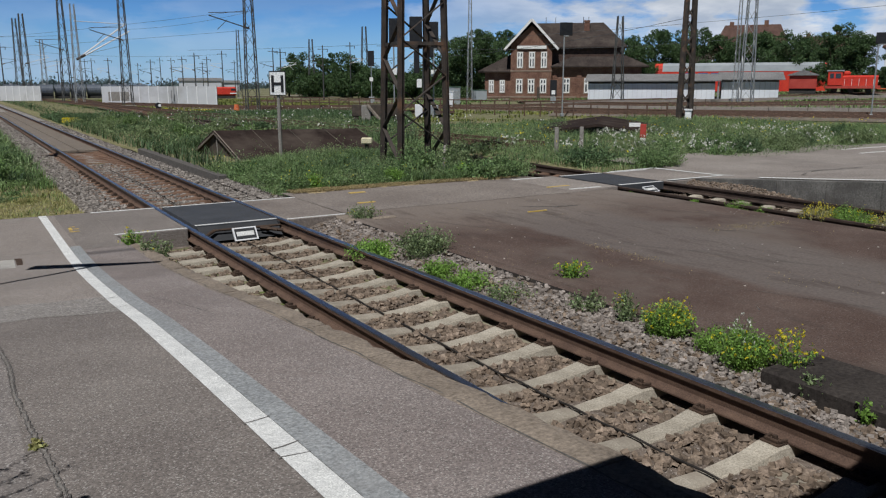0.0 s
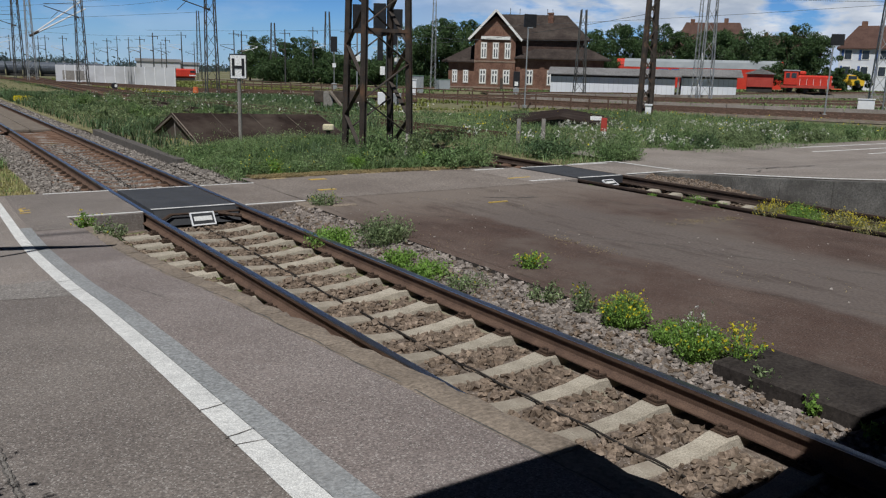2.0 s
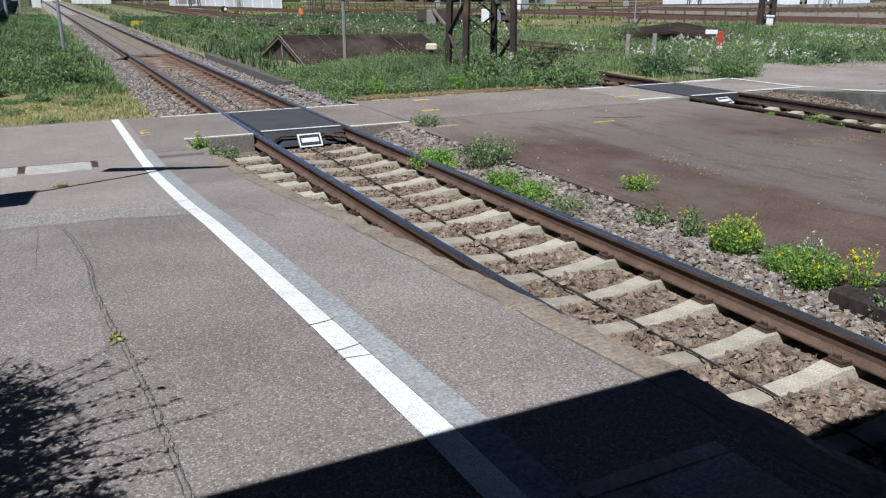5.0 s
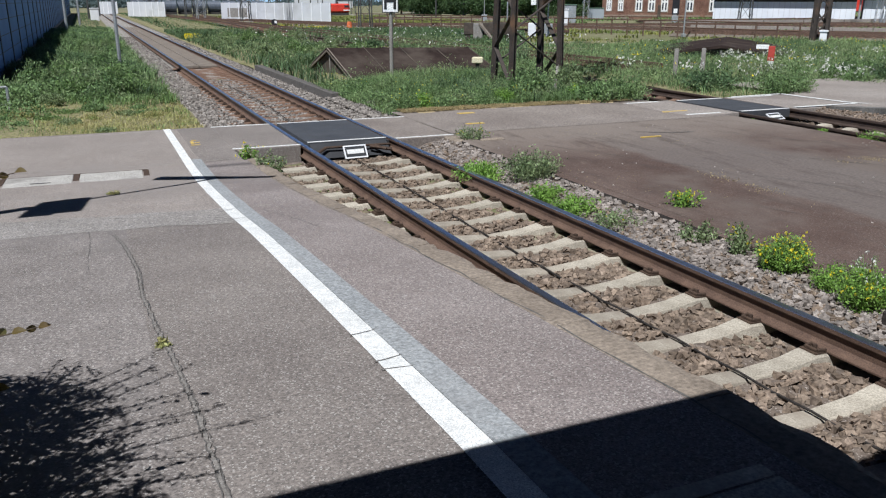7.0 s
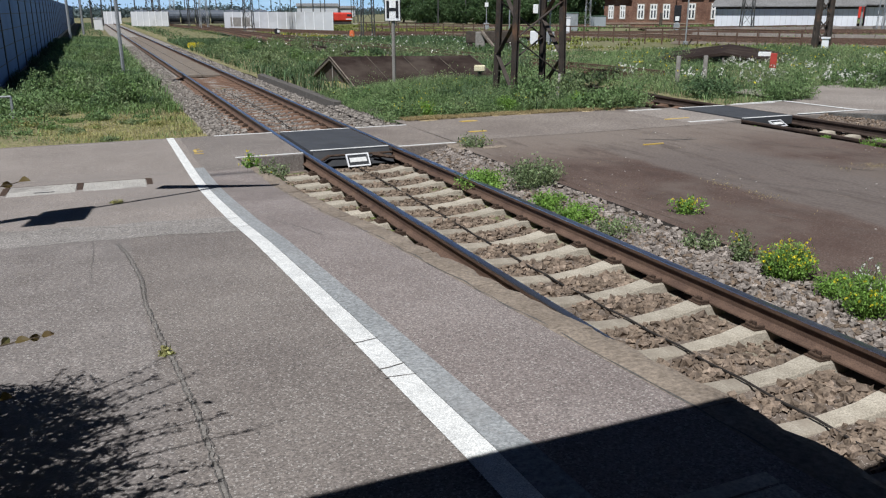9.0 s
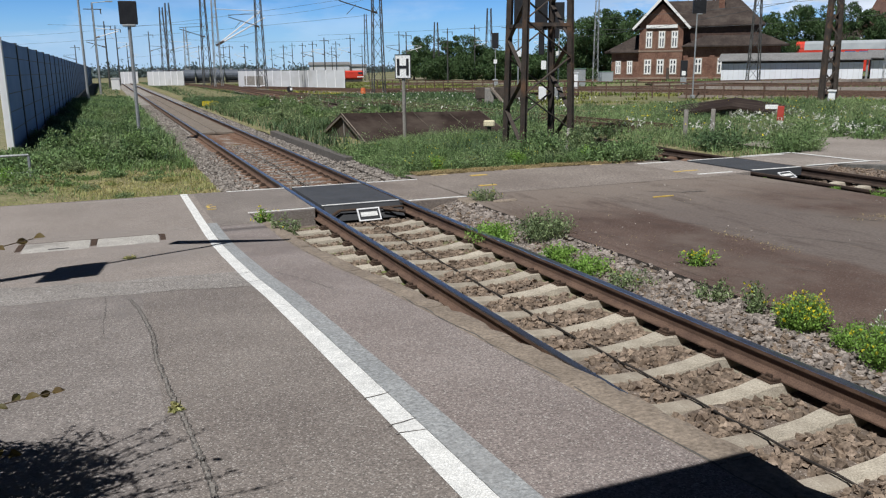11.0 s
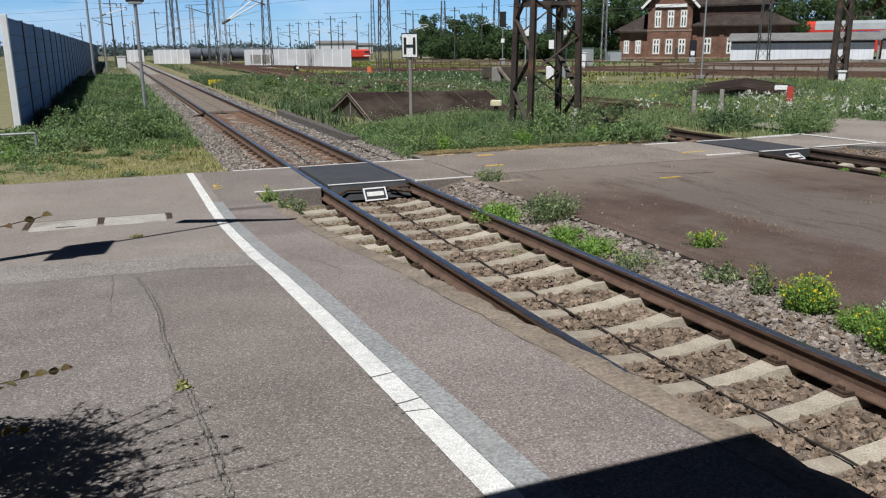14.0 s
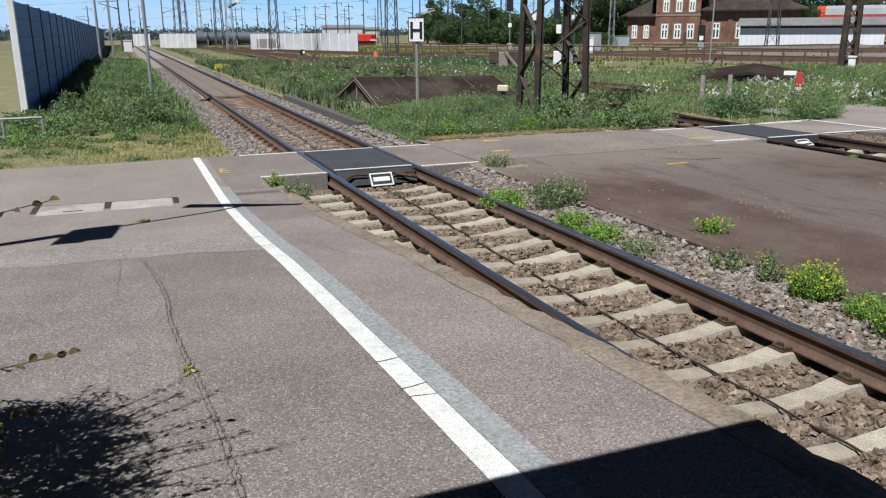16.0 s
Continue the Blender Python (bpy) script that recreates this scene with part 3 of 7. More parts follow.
def asphalt_patch(x0, x1, lo, hi, lift, material, label, rag=0.05):
    """A patch between two slanting borders, given at x0 and x1, with ragged edges."""
    u = np.linspace(0, 1, 60)
    rows = np.linspace(0, 1, 50)
    x = x0 + (x1 - x0) * u
    a = lo[0] + (lo[1] - lo[0]) * u + rag * (np.sin(x * 3.1) + 0.7 * np.sin(x * 7.7 + 1) + RNG.normal(0, 0.35, 60))
    b = hi[0] + (hi[1] - hi[0]) * u + rag * (np.sin(x * 2.3 + 2) + 0.7 * np.sin(x * 8.9) + RNG.normal(0, 0.35, 60))
    X = np.repeat(x[None], 50, 0)
    Y = a[None] + (b - a)[None] * rows[:, None]
    v = np.stack([X, Y, ramp_at(Y) + lift], -1).reshape(-1, 3)
    k = (np.arange(49)[:, None] * 60 + np.arange(59)[None]).ravel()
    part("asphalt_patch", raw_mesh("asphalt_patch", v, np.stack([k, k + 1, k + 61, k + 60], -1), material), None, plat, label)


for k in range(5):
    part("paving_slab", platform_sheet("paving_slab", -2.375, -1.79, -7.30 - k * 0.5, -6.81 - k * 0.5, 0.004, DUCT, 2), None, plat, "pale concrete paving slab")
part("edge_strip", platform_sheet("edge_strip", -2.375, -1.79, -6.80, -6.73, 0.005, CONCRETE, 2), None, plat, "pale concrete edging strip")


asphalt_patch(-14, -2.42, (0.75, -1.50), (2.1, -0.68), -0.0004, ASPHALT_ROUGH, "paler coarse asphalt strip across the platform")
asphalt_patch(-14, -2.42, (1.9, -0.72), (6.2, 6.2), -0.0012, ASPHALT_LIGHT, "pale dusty asphalt near the crossing", 0.02)
asphalt_patch(-14, -3.56, (-8.2, -8.2), (0.9, -1.2), -0.002, ASPHALT_GREY, "paler grey worn asphalt", 0.03)
ky = np.arange(-15.25, 3.7, 1.0)
for i, y in enumerate(ky):
    bm = bmesh.new()
    rows = []
    for k in range(9):
        b = y + 0.994 * k / 8
        zi, zo = float(ramp_at(b)), float(ramp_at(b))
        worn = random.uniform(0.0, 0.035) if random.random() < 0.5 else random.uniform(0.0, 0.01)
        rows.append([bm.verts.new(q) for q in ((-1.80, b, zi + 0.002), (-1.66, b, zo + 0.006 + random.uniform(-0.004, 0.004)), (-1.592 - worn * 0.7, b, zo + 0.002 - worn * 0.3), (-1.58 - worn * 0.3, b, zo - 0.012 - worn), (-1.59, b, -0.34))])
    for a, b in zip(rows, rows[1:]):
        for k in range(4):
            bm.faces.new((a[k], a[k + 1], b[k + 1], b[k]))
    bm.faces.new(rows[0][::-1])
    bm.faces.new(rows[-1])
    bmesh.ops.recalc_face_normals(bm, faces=bm.faces[:])
    part("kerb_stone", bm, KERB, plat).matrix_basis = NEAR
part("white_line", platform_sheet("white_line", -2.645, -2.525, -16, 6.25, 0.004, WHITE_LINE, 3), None, plat, "worn white safety line")
part("grey_line", platform_sheet("grey_line", -2.522, -2.385, -16, 3.2, 0.003, GREY_LINE, 3), None, plat, "grey painted line")
# joints and the long crack
SAND = mat("sandy_joint", (0.26, 0.235, 0.21), (0.34, 0.31, 0.28), 8, 0.9, 0.003, 60)


def seam(nm, pts, w, material, label, sub=10, jit=0.008, shift=0.0):
    fine = []
    for (xa, ya), (xb, yb) in zip(pts, pts[1:]):
        fine += [(xa + (xb - xa) * k / sub, ya + (yb - ya) * k / sub) for k in range(sub)]
    fine.append(pts[-1])
    vs = []
    for k, (x, y) in enumerate(fine):
        q, r = fine[min(k + 1, len(fine) - 1)], fine[max(k - 1, 0)]
        along = Vector((q[0] - r[0], q[1] - r[1])).normalized()
        ww, jx = w * random.uniform(0.25, 1.0), random.uniform(-jit, jit) + shift
        for e in (-1, 1):
            X, Y = x - along.y * (ww * e + jx), y + along.x * (ww * e + jx)
            vs.append((X, Y, float(ramp_at(Y)) + 0.0018))
    part(nm, raw_mesh(nm, np.array(vs), np.array([[2 * k, 2 * k + 1, 2 * k + 3, 2 * k + 2] for k in range(len(fine) - 1)]), material), None, plat, label)


CRUMB = mat("crumbled_asphalt", (0.14, 0.128, 0.115), (0.25, 0.23, 0.21), 60, 0.95, 0.004, 90)
CRACK = [(-3.66, -1.5), (-3.61, -1.95), (-3.57, -2.5), (-3.54, -3.05), (-3.55, -3.62), (-3.52, -4.28), (-3.48, -4.81), (-3.45, -5.41), (-3.44, -5.95), (-3.42, -7)]
for k in (-1, 1):
    seam("crack", CRACK, 0.004, TAR, "dark edge of the long crack", 22, 0.006, k * 0.011)
seam("crack", CRACK, 0.009, CRUMB, "crumbled filling of the long crack", 22, 0.004)
seam("crack", [(-2.30, -0.85), (-2.20, -1.3), (-2.12, -1.8), (-2.08, -2.2)], 0.006, TAR, "crack beside the grey line", 14, 0.012)
seam("crack", [(-3.85, -1.2), (-3.84, -1.9), (-3.86, -2.9)], 0.0025, TAR, "fine crack in the asphalt", 14, 0.01)
seam("joint", [(-2.15, -0.60), (-2.66, -0.70), (-3.45, -0.66), (-4.3, -0.25)], 0.012, SAND, "pale sandy joint in the asphalt", 12)
seam("joint", [(-1.98, 3.05), (-2.66, 2.95), (-3.5, 3.0), (-4.9, 3.1)], 0.014, SAND, "pale sandy joint in the asphalt", 12)
seam("joint", [(x + bent(y), y) for x, y in ((-1.785, -9), (-1.78, -7), (-1.785, -5), (-1.78, -3), (-1.775, -1), (-1.78, 1), (-1.78, 2.8))], 0.009, TAR, "dark open joint at the kerb", 16, 0.014)
seam("worn_edge", [(-2.5, 6.12), (-3.2, 6.08), (-3.9, 6.02), (-4.3, 6.10)], 0.05, SAND, "whitish worn edge of the asphalt", 12, 0.03)
for y, s in ((-4.93, 0.2), (-5.32, 0.25), (-5.42, -0.2), (-1.3, 0.3), (-0.72, 0.1)):
    z = float(ramp_at(y)) + 0.0062
    tilt_z = float(ramp_at(y + 0.02)) - float(ramp_at(y))
    vs = [(-2.66, y - 0.006, z), (-2.60, y + 0.03 * s - 0.006, z), (-2.52, y + 0.10 * s - 0.002, z), (-2.52, y + 0.10 * s + 0.003, z), (-2.60, y + 0.03 * s + 0.001, z), (-2.66, y + 0.003, z)]
    part("crack", raw_mesh("crack", np.array(vs), np.array([[0, 1, 2, 3, 4, 5]]), TAR), None, plat, "crack across the white line")
# two concrete duct covers with iron frames
cov = thing("duct_cover", "pair of grey concrete duct lids set in asphalt", "manhole cover", (-4.02, 2.24, 0.0), -1.5)
for x0, x1 in ((-0.80, -0.03), (0.05, 0.80)):
    part("lid", boxes((x0, x1, -0.26, 0.44, -0.05, 0.012), bevel=0.006), DUCT, cov, "grey concrete lid")
part("slot", boxes((-0.50, -0.27, -0.02, 0.02, 0.0, 0.0135)), BLACK, cov, "dark lifting slot")
for a in (-0.88, -0.025, 0.81):
    part("frame_bar", boxes((a, a + 0.07, -0.28, 0.46, -0.05, 0.008)), CLIP, cov, "rusty iron frame bar")
for b in (-0.285, 0.445):
    part("frame_bar", boxes((-0.86, 0.86, b - 0.01, b + 0.03, -0.05, 0.009)), CLIP, cov, "rusty iron frame bar")
part("yellow_mark", boxes((-2.36, -2.31, 4.55, 4.78, 0.0, 0.004), (-2.29, -2.22, 4.62, 4.68, 0.0, 0.004), (-2.38, -2.24, 4.40, 4.45, 0.0, 0.004), (-2.33, -2.25, 4.84, 4.88, 0.0, 0.004)), YELLOW_LINE, plat, "faded yellow spray mark")

# level crossing
cross = thing("level_crossing", "rubber panel level crossing with white edge lines", "level crossing", kind="structure")
for k in range(4):
    y0 = 3.88 + k * 0.577
    part("rubber_panel", boxes((-0.655, 0.655, y0, y0 + 0.575, -0.16, 0.012), bevel=0.004), RUBBER_PAD, cross)
part("white_edge", boxes((-0.655, 0.655, 3.89, 3.95, 0.0, 0.0165)), WHITE_LINE, cross)
part("white_edge", boxes((-0.655, 0.655, 6.12, 6.17, 0.0, 0.0165)), WHITE_LINE, cross)
for s in (-1, 1):
    xa, xb = sorted((s * 0.80, s * 1.84))
    part("side_panel", boxes((xa, xb, 3.76, 6.27, -0.30, 0.004), bevel=0.01), ROAD if s > 0 else ASPHALT, cross, "worn asphalt crossing panel")
    part("white_edge", boxes((xa, xb, 3.79, 3.85, 0.0, 0.008)), WHITE_LINE, cross)
    part("white_edge", boxes((xa, xb, 6.16, 6.22, 0.0, 0.008)), WHITE_LINE, cross)
    part("rubber_seal", boxes((*sorted((s * 0.655, s * 0.712)), 3.9, 6.17, -0.16, -0.035)), RUBBER, cross)
part("deflector", prism(bmesh.new(), [(3.86, -0.005), (3.86, -0.20), (3.58, -0.20)], "x", -0.64, 0.64), RUBBER, cross, "black sloping deflector")
part("clamp", rods(((-0.62, 3.55, -0.12), (-0.42, 3.68, -0.05), 0.025), ((-0.42, 3.68, -0.05), (0.62, 3.66, -0.05), 0.02)), CLIP, cross, "grey steel clamping rod")
part("clamp", rods(((0.28, 3.62, -0.06), (0.62, 3.50, -0.11), 0.03), ((0.36, 3.66, -0.05), (0.52, 3.50, -0.1), 0.022)), CLIP, cross)
part("clamp", rods(((-0.60, 3.50, -0.13), (-0.66, 3.40, -0.14), 0.035)), CLIP, cross)
sign = thing("makers_plate", "small white framed maker's plate leaning on the crossing", "sign", (0.02, 3.40, -0.13), 4)
pl = part("plate", boxes((-0.235, 0.235, -0.008, 0.008, 0, 0.27), bevel=0.003), RUBBER, sign)
part("frame", boxes((-0.25, 0.25, -0.016, 0.012, -0.014, 0.014), (-0.25, 0.25, -0.016, 0.012, 0.256, 0.284), (-0.25, -0.222, -0.016, 0.012, 0.014, 0.256), (0.222, 0.25, -0.016, 0.012, 0.014, 0.256)), WHITE_STEEL, sign, "white frame")
part("lettering_bar", boxes((-0.185, 0.185, -0.013, -0.0075, 0.09, 0.19)), WHITE_LINE, sign, "white lettering shown as a bar")
sign.matrix_basis = pose(0.0, 3.42, -0.19, -34, 0, 4) @ Matrix.Diagonal((0.76, 0.8, 0.74, 1))

# middle pavement between the tracks
mid = tagged(part("pavement", surface("pavement", np.linspace(1.86, 8.0, 22), np.linspace(-22, 6.85, 50), lambda X, Y: wob(X, Y, 0.5, 0.008) + 0.0 * X, ASPHALT_BROWN), None),
             "dark brown asphalt between two tracks, patched and stained", "pavement", kind="structure")
part("pavement_strip", surface("pavement_strip", np.linspace(1.735, 1.86, 3), np.linspace(-22, 3.76, 40), lambda X, Y: wob(X, Y, 0.5, 0.008) - 0.002 + (X < 1.74) * -0.012, ASPHALT_BROWN), None, mid)
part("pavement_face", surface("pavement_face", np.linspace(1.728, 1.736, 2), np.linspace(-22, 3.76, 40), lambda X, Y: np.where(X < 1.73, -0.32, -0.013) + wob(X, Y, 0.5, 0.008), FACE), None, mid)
part("road_sheet", surface("road_sheet", np.linspace(1.845, 8.0, 20), np.linspace(3.9, 6.95, 8), lambda X, Y: wob(X, Y, 0.5, 0.008) + 0.004, ROAD), None, mid, "paler asphalt of the crossing road")
for x0, x1, y0, y1 in ((3.0, 3.35, 6.1, 6.22), (2.55, 2.9, 4.75, 4.85), (7.0, 7.6, 4.75, 4.83), (4.6, 5.0, 2.3, 2.34)):
    part("yellow_mark", boxes((x0, x1, y0, y1, 0.0, 0.016)), YELLOW_LINE, mid)
def ground_crack(pts, w, label):
    fine = []
    for (xa, ya), (xb, yb) in zip(pts, pts[1:]):
        fine += [(xa + (xb - xa) * k / 12 + random.uniform(-0.025, 0.025), ya + (yb - ya) * k / 12 + random.uniform(-0.025, 0.025)) for k in range(12)]
    vs = []
    for k, (x, y) in enumerate(fine):
        ww = w * random.uniform(0.25, 1.0)
        z = float(wob(np.array(x), np.array(y), 0.5, 0.008)) + 0.006
        vs += [(x, y - ww, z), (x + ww * 0.4, y + ww, z)]
    part("crack", raw_mesh("crack", np.array(vs), np.array([[2 * k, 2 * k + 1, 2 * k + 3, 2 * k + 2] for k in range(len(fine) - 1)]), TAR), None, mid, label)


for pts, w in (([(2.2, 3.4), (3.4, 0.9), (4.6, -1.6), (6.2, -5)], 0.012), ([(3.6, 3.5), (5.3, 0.6), (6.6, -1.4), (7.9, -4)], 0.010), ([(2.0, 0.6), (2.8, -1.7), (3.8, -4.2), (4.6, -7)], 0.010), ([(5.4, 3.4), (6.6, 1.6), (7.9, -0.4)], 0.010), ([(4.9, 2.9), (5.4, 2.6), (5.9, 2.5)], 0.03)):
    ground_crack(pts, w, "dark crack in the brown asphalt")
for y0 in (-7.22, -5.97):
    part("edge_slab", boxes((1.38, 2.06, y0, y0 + 1.19, -0.22, 0.03), bevel=0.02), mat("black_slab", (0.032, 0.027, 0.025), (0.055, 0.047, 0.042), 3.0, 0.95, 0.006, 30, speck=(0.12, 0.1, 0.09), speck_at=0.7, spec=0.15), mid, "black edge slab")
for k in range(11):
    y0 = -4.6 + k * 0.72
    w = random.uniform(0.35, 0.68)
    bm = boxes((1.50, 1.70, y0, y0 + w, -0.24, -0.055 - random.uniform(0, 0.03)), bevel=0.03)
    for v in bm.verts:
        v.co += Vector((random.uniform(-0.025, 0.025), random.uniform(-0.04, 0.04), random.uniform(-0.02, 0.01)))
    part("kerb_fragment", bm, mat("broken_kerb", (0.19, 0.175, 0.16), (0.28, 0.26, 0.24), 5, 0.93, 0.01, 30, stain=(0.15, 0.14, 0.11)), mid, "broken grey kerb stone")
part("edge_slab", boxes((1.62, 1.92, 3.25, 3.72, -0.22, 0.0), (2.0, 2.42, 3.02, 3.14, -0.1, 0.03), bevel=0.02), KERB, mid, "broken grey concrete block")
# ---- tracks ----
RAIL_RING = [(-0.075, -0.172), (0.075, -0.172), (0.075, -0.160), (0.020, -0.146), (0.009, -0.130), (0.009, -0.052), (0.034, -0.040), (0.036, -0.010), (-0.036, -0.010), (-0.034, -0.040), (-0.009, -0.052), (-0.009, -0.130), (-0.020, -0.146), (-0.075, -0.160)]
HEAD_RING = [(-0.036, -0.010), (0.036, -0.010), (0.034, -0.003), (0.026, 0.0), (-0.026, 0.0), (-0.034, -0.003)]


def rail_pair(track, x, y0, y1, z=0.0, shine=True):
    for s in (-1, 1):
        c = x + s * 0.7535
        r = part("rail", prism(bmesh.new(), [(c + a, z + b) for a, b in RAIL_RING], "y", y0, y1), RAIL_RUST if shine else RAIL_DARK, track, "rust-brown steel rail")
        if shine:
            part("running_surface", prism(bmesh.new(), [(c + a, z + b) for a, b in HEAD_RING], "y", y0, y1), RAIL_TOP, r, "bright worn rail head")
        else:
            part("running_surface", prism(bmesh.new(), [(c + a, z + b) for a, b in HEAD_RING], "y", y0, y1), RAIL_DARK, r)


def sleeper_mesh(material, name="sleeper"):
    """A concrete sleeper: high at the rail seats, lower in the middle, with sloping sides."""
    bm = bmesh.new()
    prof = [(-1.30, -0.20), (-1.02, -0.195), (-0.56, -0.172), (-0.36, -0.206), (0, -0.228), (0.36, -0.206), (0.56, -0.172), (1.02, -0.195), (1.30, -0.20)]
    rows = []
    for x, z in prof:
        w = 0.088 if abs(x) > 0.5 else 0.078
        rows.append([bm.verts.new((x, -w - 0.05, -0.40)), bm.verts.new((x, -w, z - 0.015)), bm.verts.new((x, -w + 0.014, z)), bm.verts.new((x, w - 0.014, z)), bm.verts.new((x, w, z - 0.015)), bm.verts.new((x, w + 0.05, -0.40))])
    for a, b in zip(rows, rows[1:]):
        for i in range(5):
            bm.faces.new((a[i], b[i], b[i + 1], a[i + 1]))
    bm.faces.new(rows[0])
    bm.faces.new(rows[-1][::-1])
    bmesh.ops.recalc_face_normals(bm, faces=bm.faces[:])
    return mesh_of(name, bm, material)


def clip_mesh():
    bm = bmesh.new()
    for s in (-1, 1):
        bar(bm, (s * 0.075, -0.06, -0.150), (s * 0.15, -0.05, -0.150), 0.012, 5)
        bar(bm, (s * 0.075, 0.06, -0.150), (s * 0.15, 0.05, -0.150), 0.012, 5)
        bar(bm, (s * 0.15, -0.05, -0.150), (s * 0.15, 0.05, -0.150), 0.012, 5)
        bar(bm, (s * 0.115, 0, -0.18), (s * 0.115, 0, -0.128), 0.018, 6)
        box(bm, min(s * 0.08, s * 0.18), max(s * 0.08, s * 0.18), -0.07, 0.07, -0.19, -0.162)
    return mesh_of("clip", bm, CLIP)


CONCRETE_SLEEPER, RUSTY_SLEEPER, CLIPS = sleeper_mesh(SLEEPER), sleeper_mesh(RUST_SLEEPER), clip_mesh()


def sleepers(track, x, ys, mesh, clips=True):
    for y in ys:
        s = part("sleeper", mesh, None, track)
        s.location = (x, y, 0)
        if clips:
            for c in (-0.7535, 0.7535):
                k = part("clip", CLIPS, None, s)
                k.location = (c, 0, 0)


track1 = thing("railway_track", "single track with concrete sleepers in brown ballast", "railway track", kind="structure")
rail_pair(track1, 0, 4.3, 260)
far_parts = set(track1.children)
rail_pair(track1, 0, -16, 4.3)
sleepers(track1, 0, [0.6 * k for k in range(-13, 6)], CONCRETE_SLEEPER)
for ob in track1.children:
    if ob not in far_parts:
        ob.matrix_basis = NEAR @ pose(*ob.location)
sleepers(track1, 0, [6.75], CONCRETE_SLEEPER)
sleepers(track1, 0, [7.4 + 0.6 * k for k in range(14)], RUSTY_SLEEPER)
sleepers(track1, 0, [16 + 0.6 * k for k in range(12)], RUSTY_SLEEPER, False)
for k in range(80):
    y = 22.6 + 0.62 * k
    for a, b in ((-0.66, -0.02), (0.02, 0.66)):
        part("boarding", boxes((a, b, y, y + 0.605, -0.2, -0.115), bevel=0.008), WOOD_BOARD, track1, "grey concrete infill slab")
# ballast bed
def bed(X, Y):
    z = -0.262 + wob(X, Y, 5.0, 0.010) + 0.02 * np.exp(-(X / 0.4) ** 2)
    z = z + np.where(X > 0.9, 0.17 * np.clip((X - 0.9) / 0.45, 0, 1) + 0.04 * np.clip((X - 1.4) / 0.25, 0, 1), 0)
    return z


bal = tagged(part("ballast", surface("ballast", np.linspace(-1.90, 1.74, 36), np.linspace(-16, 3.8, 120), bed, BED), None), "brown crushed-stone track ballast", "ballast", kind="structure")
bal.matrix_basis = NEAR
balf = tagged(part("ballast_beyond", surface("ballast", np.linspace(-2.2, 2.2, 20), np.concatenate([np.linspace(6.2, 40, 60), [60, 100, 160, 260]]), lambda X, Y: -0.245 + 0.03 * (np.abs(X) > 1.0) - 0.12 * np.clip(np.abs(X) - 1.5, 0, 1) + wob(X, Y, 4.0, 0.012), BED_GREY), None),
              "grey-brown crushed-stone ballast beyond the crossing", "ballast", kind="structure")


def free_of_rails(x, y):
    return (np.abs(np.abs(x) - 0.7535) > 0.10)


# loose stones: the nearest are single pieces, the rest one mass
def stone_height(x, y):
    on = np.abs((y / 0.6) - np.round(y / 0.6)) * 0.6
    return bed(x, y) + np.where((on < 0.10) & (np.abs(x) < 1.25), -0.05, 0.012)


sx, sy = scatter(15000, -1.6, 1.44, -9.0, 3.55, free_of_rails)
stuff("ballast_stones", stones_mesh("ballast_stones", sx, sy, stone_height(sx, sy), 0.036 * np.ones_like(sx), STONE), "", "", bal)
sx, sy = scatter(7400, 0.85, 1.70, -9.0, 3.6, lambda x, y: (x < 1.5) | (y < -4.7) | (RNG.random(len(x)) < 0.35))
stuff("ballast_stones", stones_mesh("ballast_stones", sx, sy, bed(sx, sy) + 0.02, 0.033 * np.ones_like(sx), mat("pale_ballast_stone", (0.195, 0.166, 0.146), (0.30, 0.262, 0.235), 6.0, 0.92, 0.004, 40, island=0.32)), "", "", bal)
sx, sy = scatter(13000, -2.1, 2.1, 6.4, 27, lambda x, y: free_of_rails(x, y) & ((np.abs(x) > 0.9) | ((y < 18) & (RNG.random(len(x)) < 0.85))))
stuff("ballast_stones", stones_mesh("ballast_stones", sx, sy, -0.20 - 0.035 * (np.abs(sx) < 1.0) - 0.1 * np.clip(np.abs(sx) - 1.5, 0, 1), 0.042 * np.ones_like(sx), mat("grey_ballast_stone", (0.18, 0.158, 0.14), (0.28, 0.252, 0.228), 6.0, 0.92, 0.004, 40, island=0.4)), "", "", balf)
STONE_SHAPES = []
for k in range(8):
    one = np.zeros(1)
    STONE_SHAPES.append(stones_mesh("stone", one, one, one, np.array([0.040]), STONE_PART))
px_, py_ = scatter(1200, -0.62, 0.62, -5.75, 0.0, lambda x, y: np.abs((y / 0.6) - np.round(y / 0.6)) * 0.6 > 0.13)
for k in range(min(300, len(px_))):
    s = part("stone", STONE_SHAPES[k % 8], None, bal)
    s.matrix_basis = pose(px_[k], py_[k], float(bed(px_[k], py_[k])) + 0.025, random.uniform(-30, 30), random.uniform(-30, 30), random.uniform(0, 360))
# signalling cable between the rails
cb = bmesh.new()
pts = [(-0.08 + 0.035 * math.sin(y * 0.8), y, -0.205 + 0.006 * math.cos(y / 0.6 * 2 * math.pi)) for y in np.arange(-12, 3.45, 0.15)]
tube(cb, pts, 0.009)
tagged(part("cable", cb, CABLE), "black signalling cable lying over the sleepers", "cable").matrix_basis = NEAR
cb = bmesh.new()
pts = [(-0.05 + 0.06 * math.sin(y * 0.7), y, -0.165) for y in np.arange(6.3, 15.5, 0.25)]
tube(cb, pts, 0.009)
tagged(part("cable", cb, CABLE), "black signalling cable lying over the sleepers", "cable")

# second track, with its crossing and platform
X2 = 9.22
track2 = thing("railway_track", "rusty second track beside a low concrete platform wall", "railway track", kind="structure")
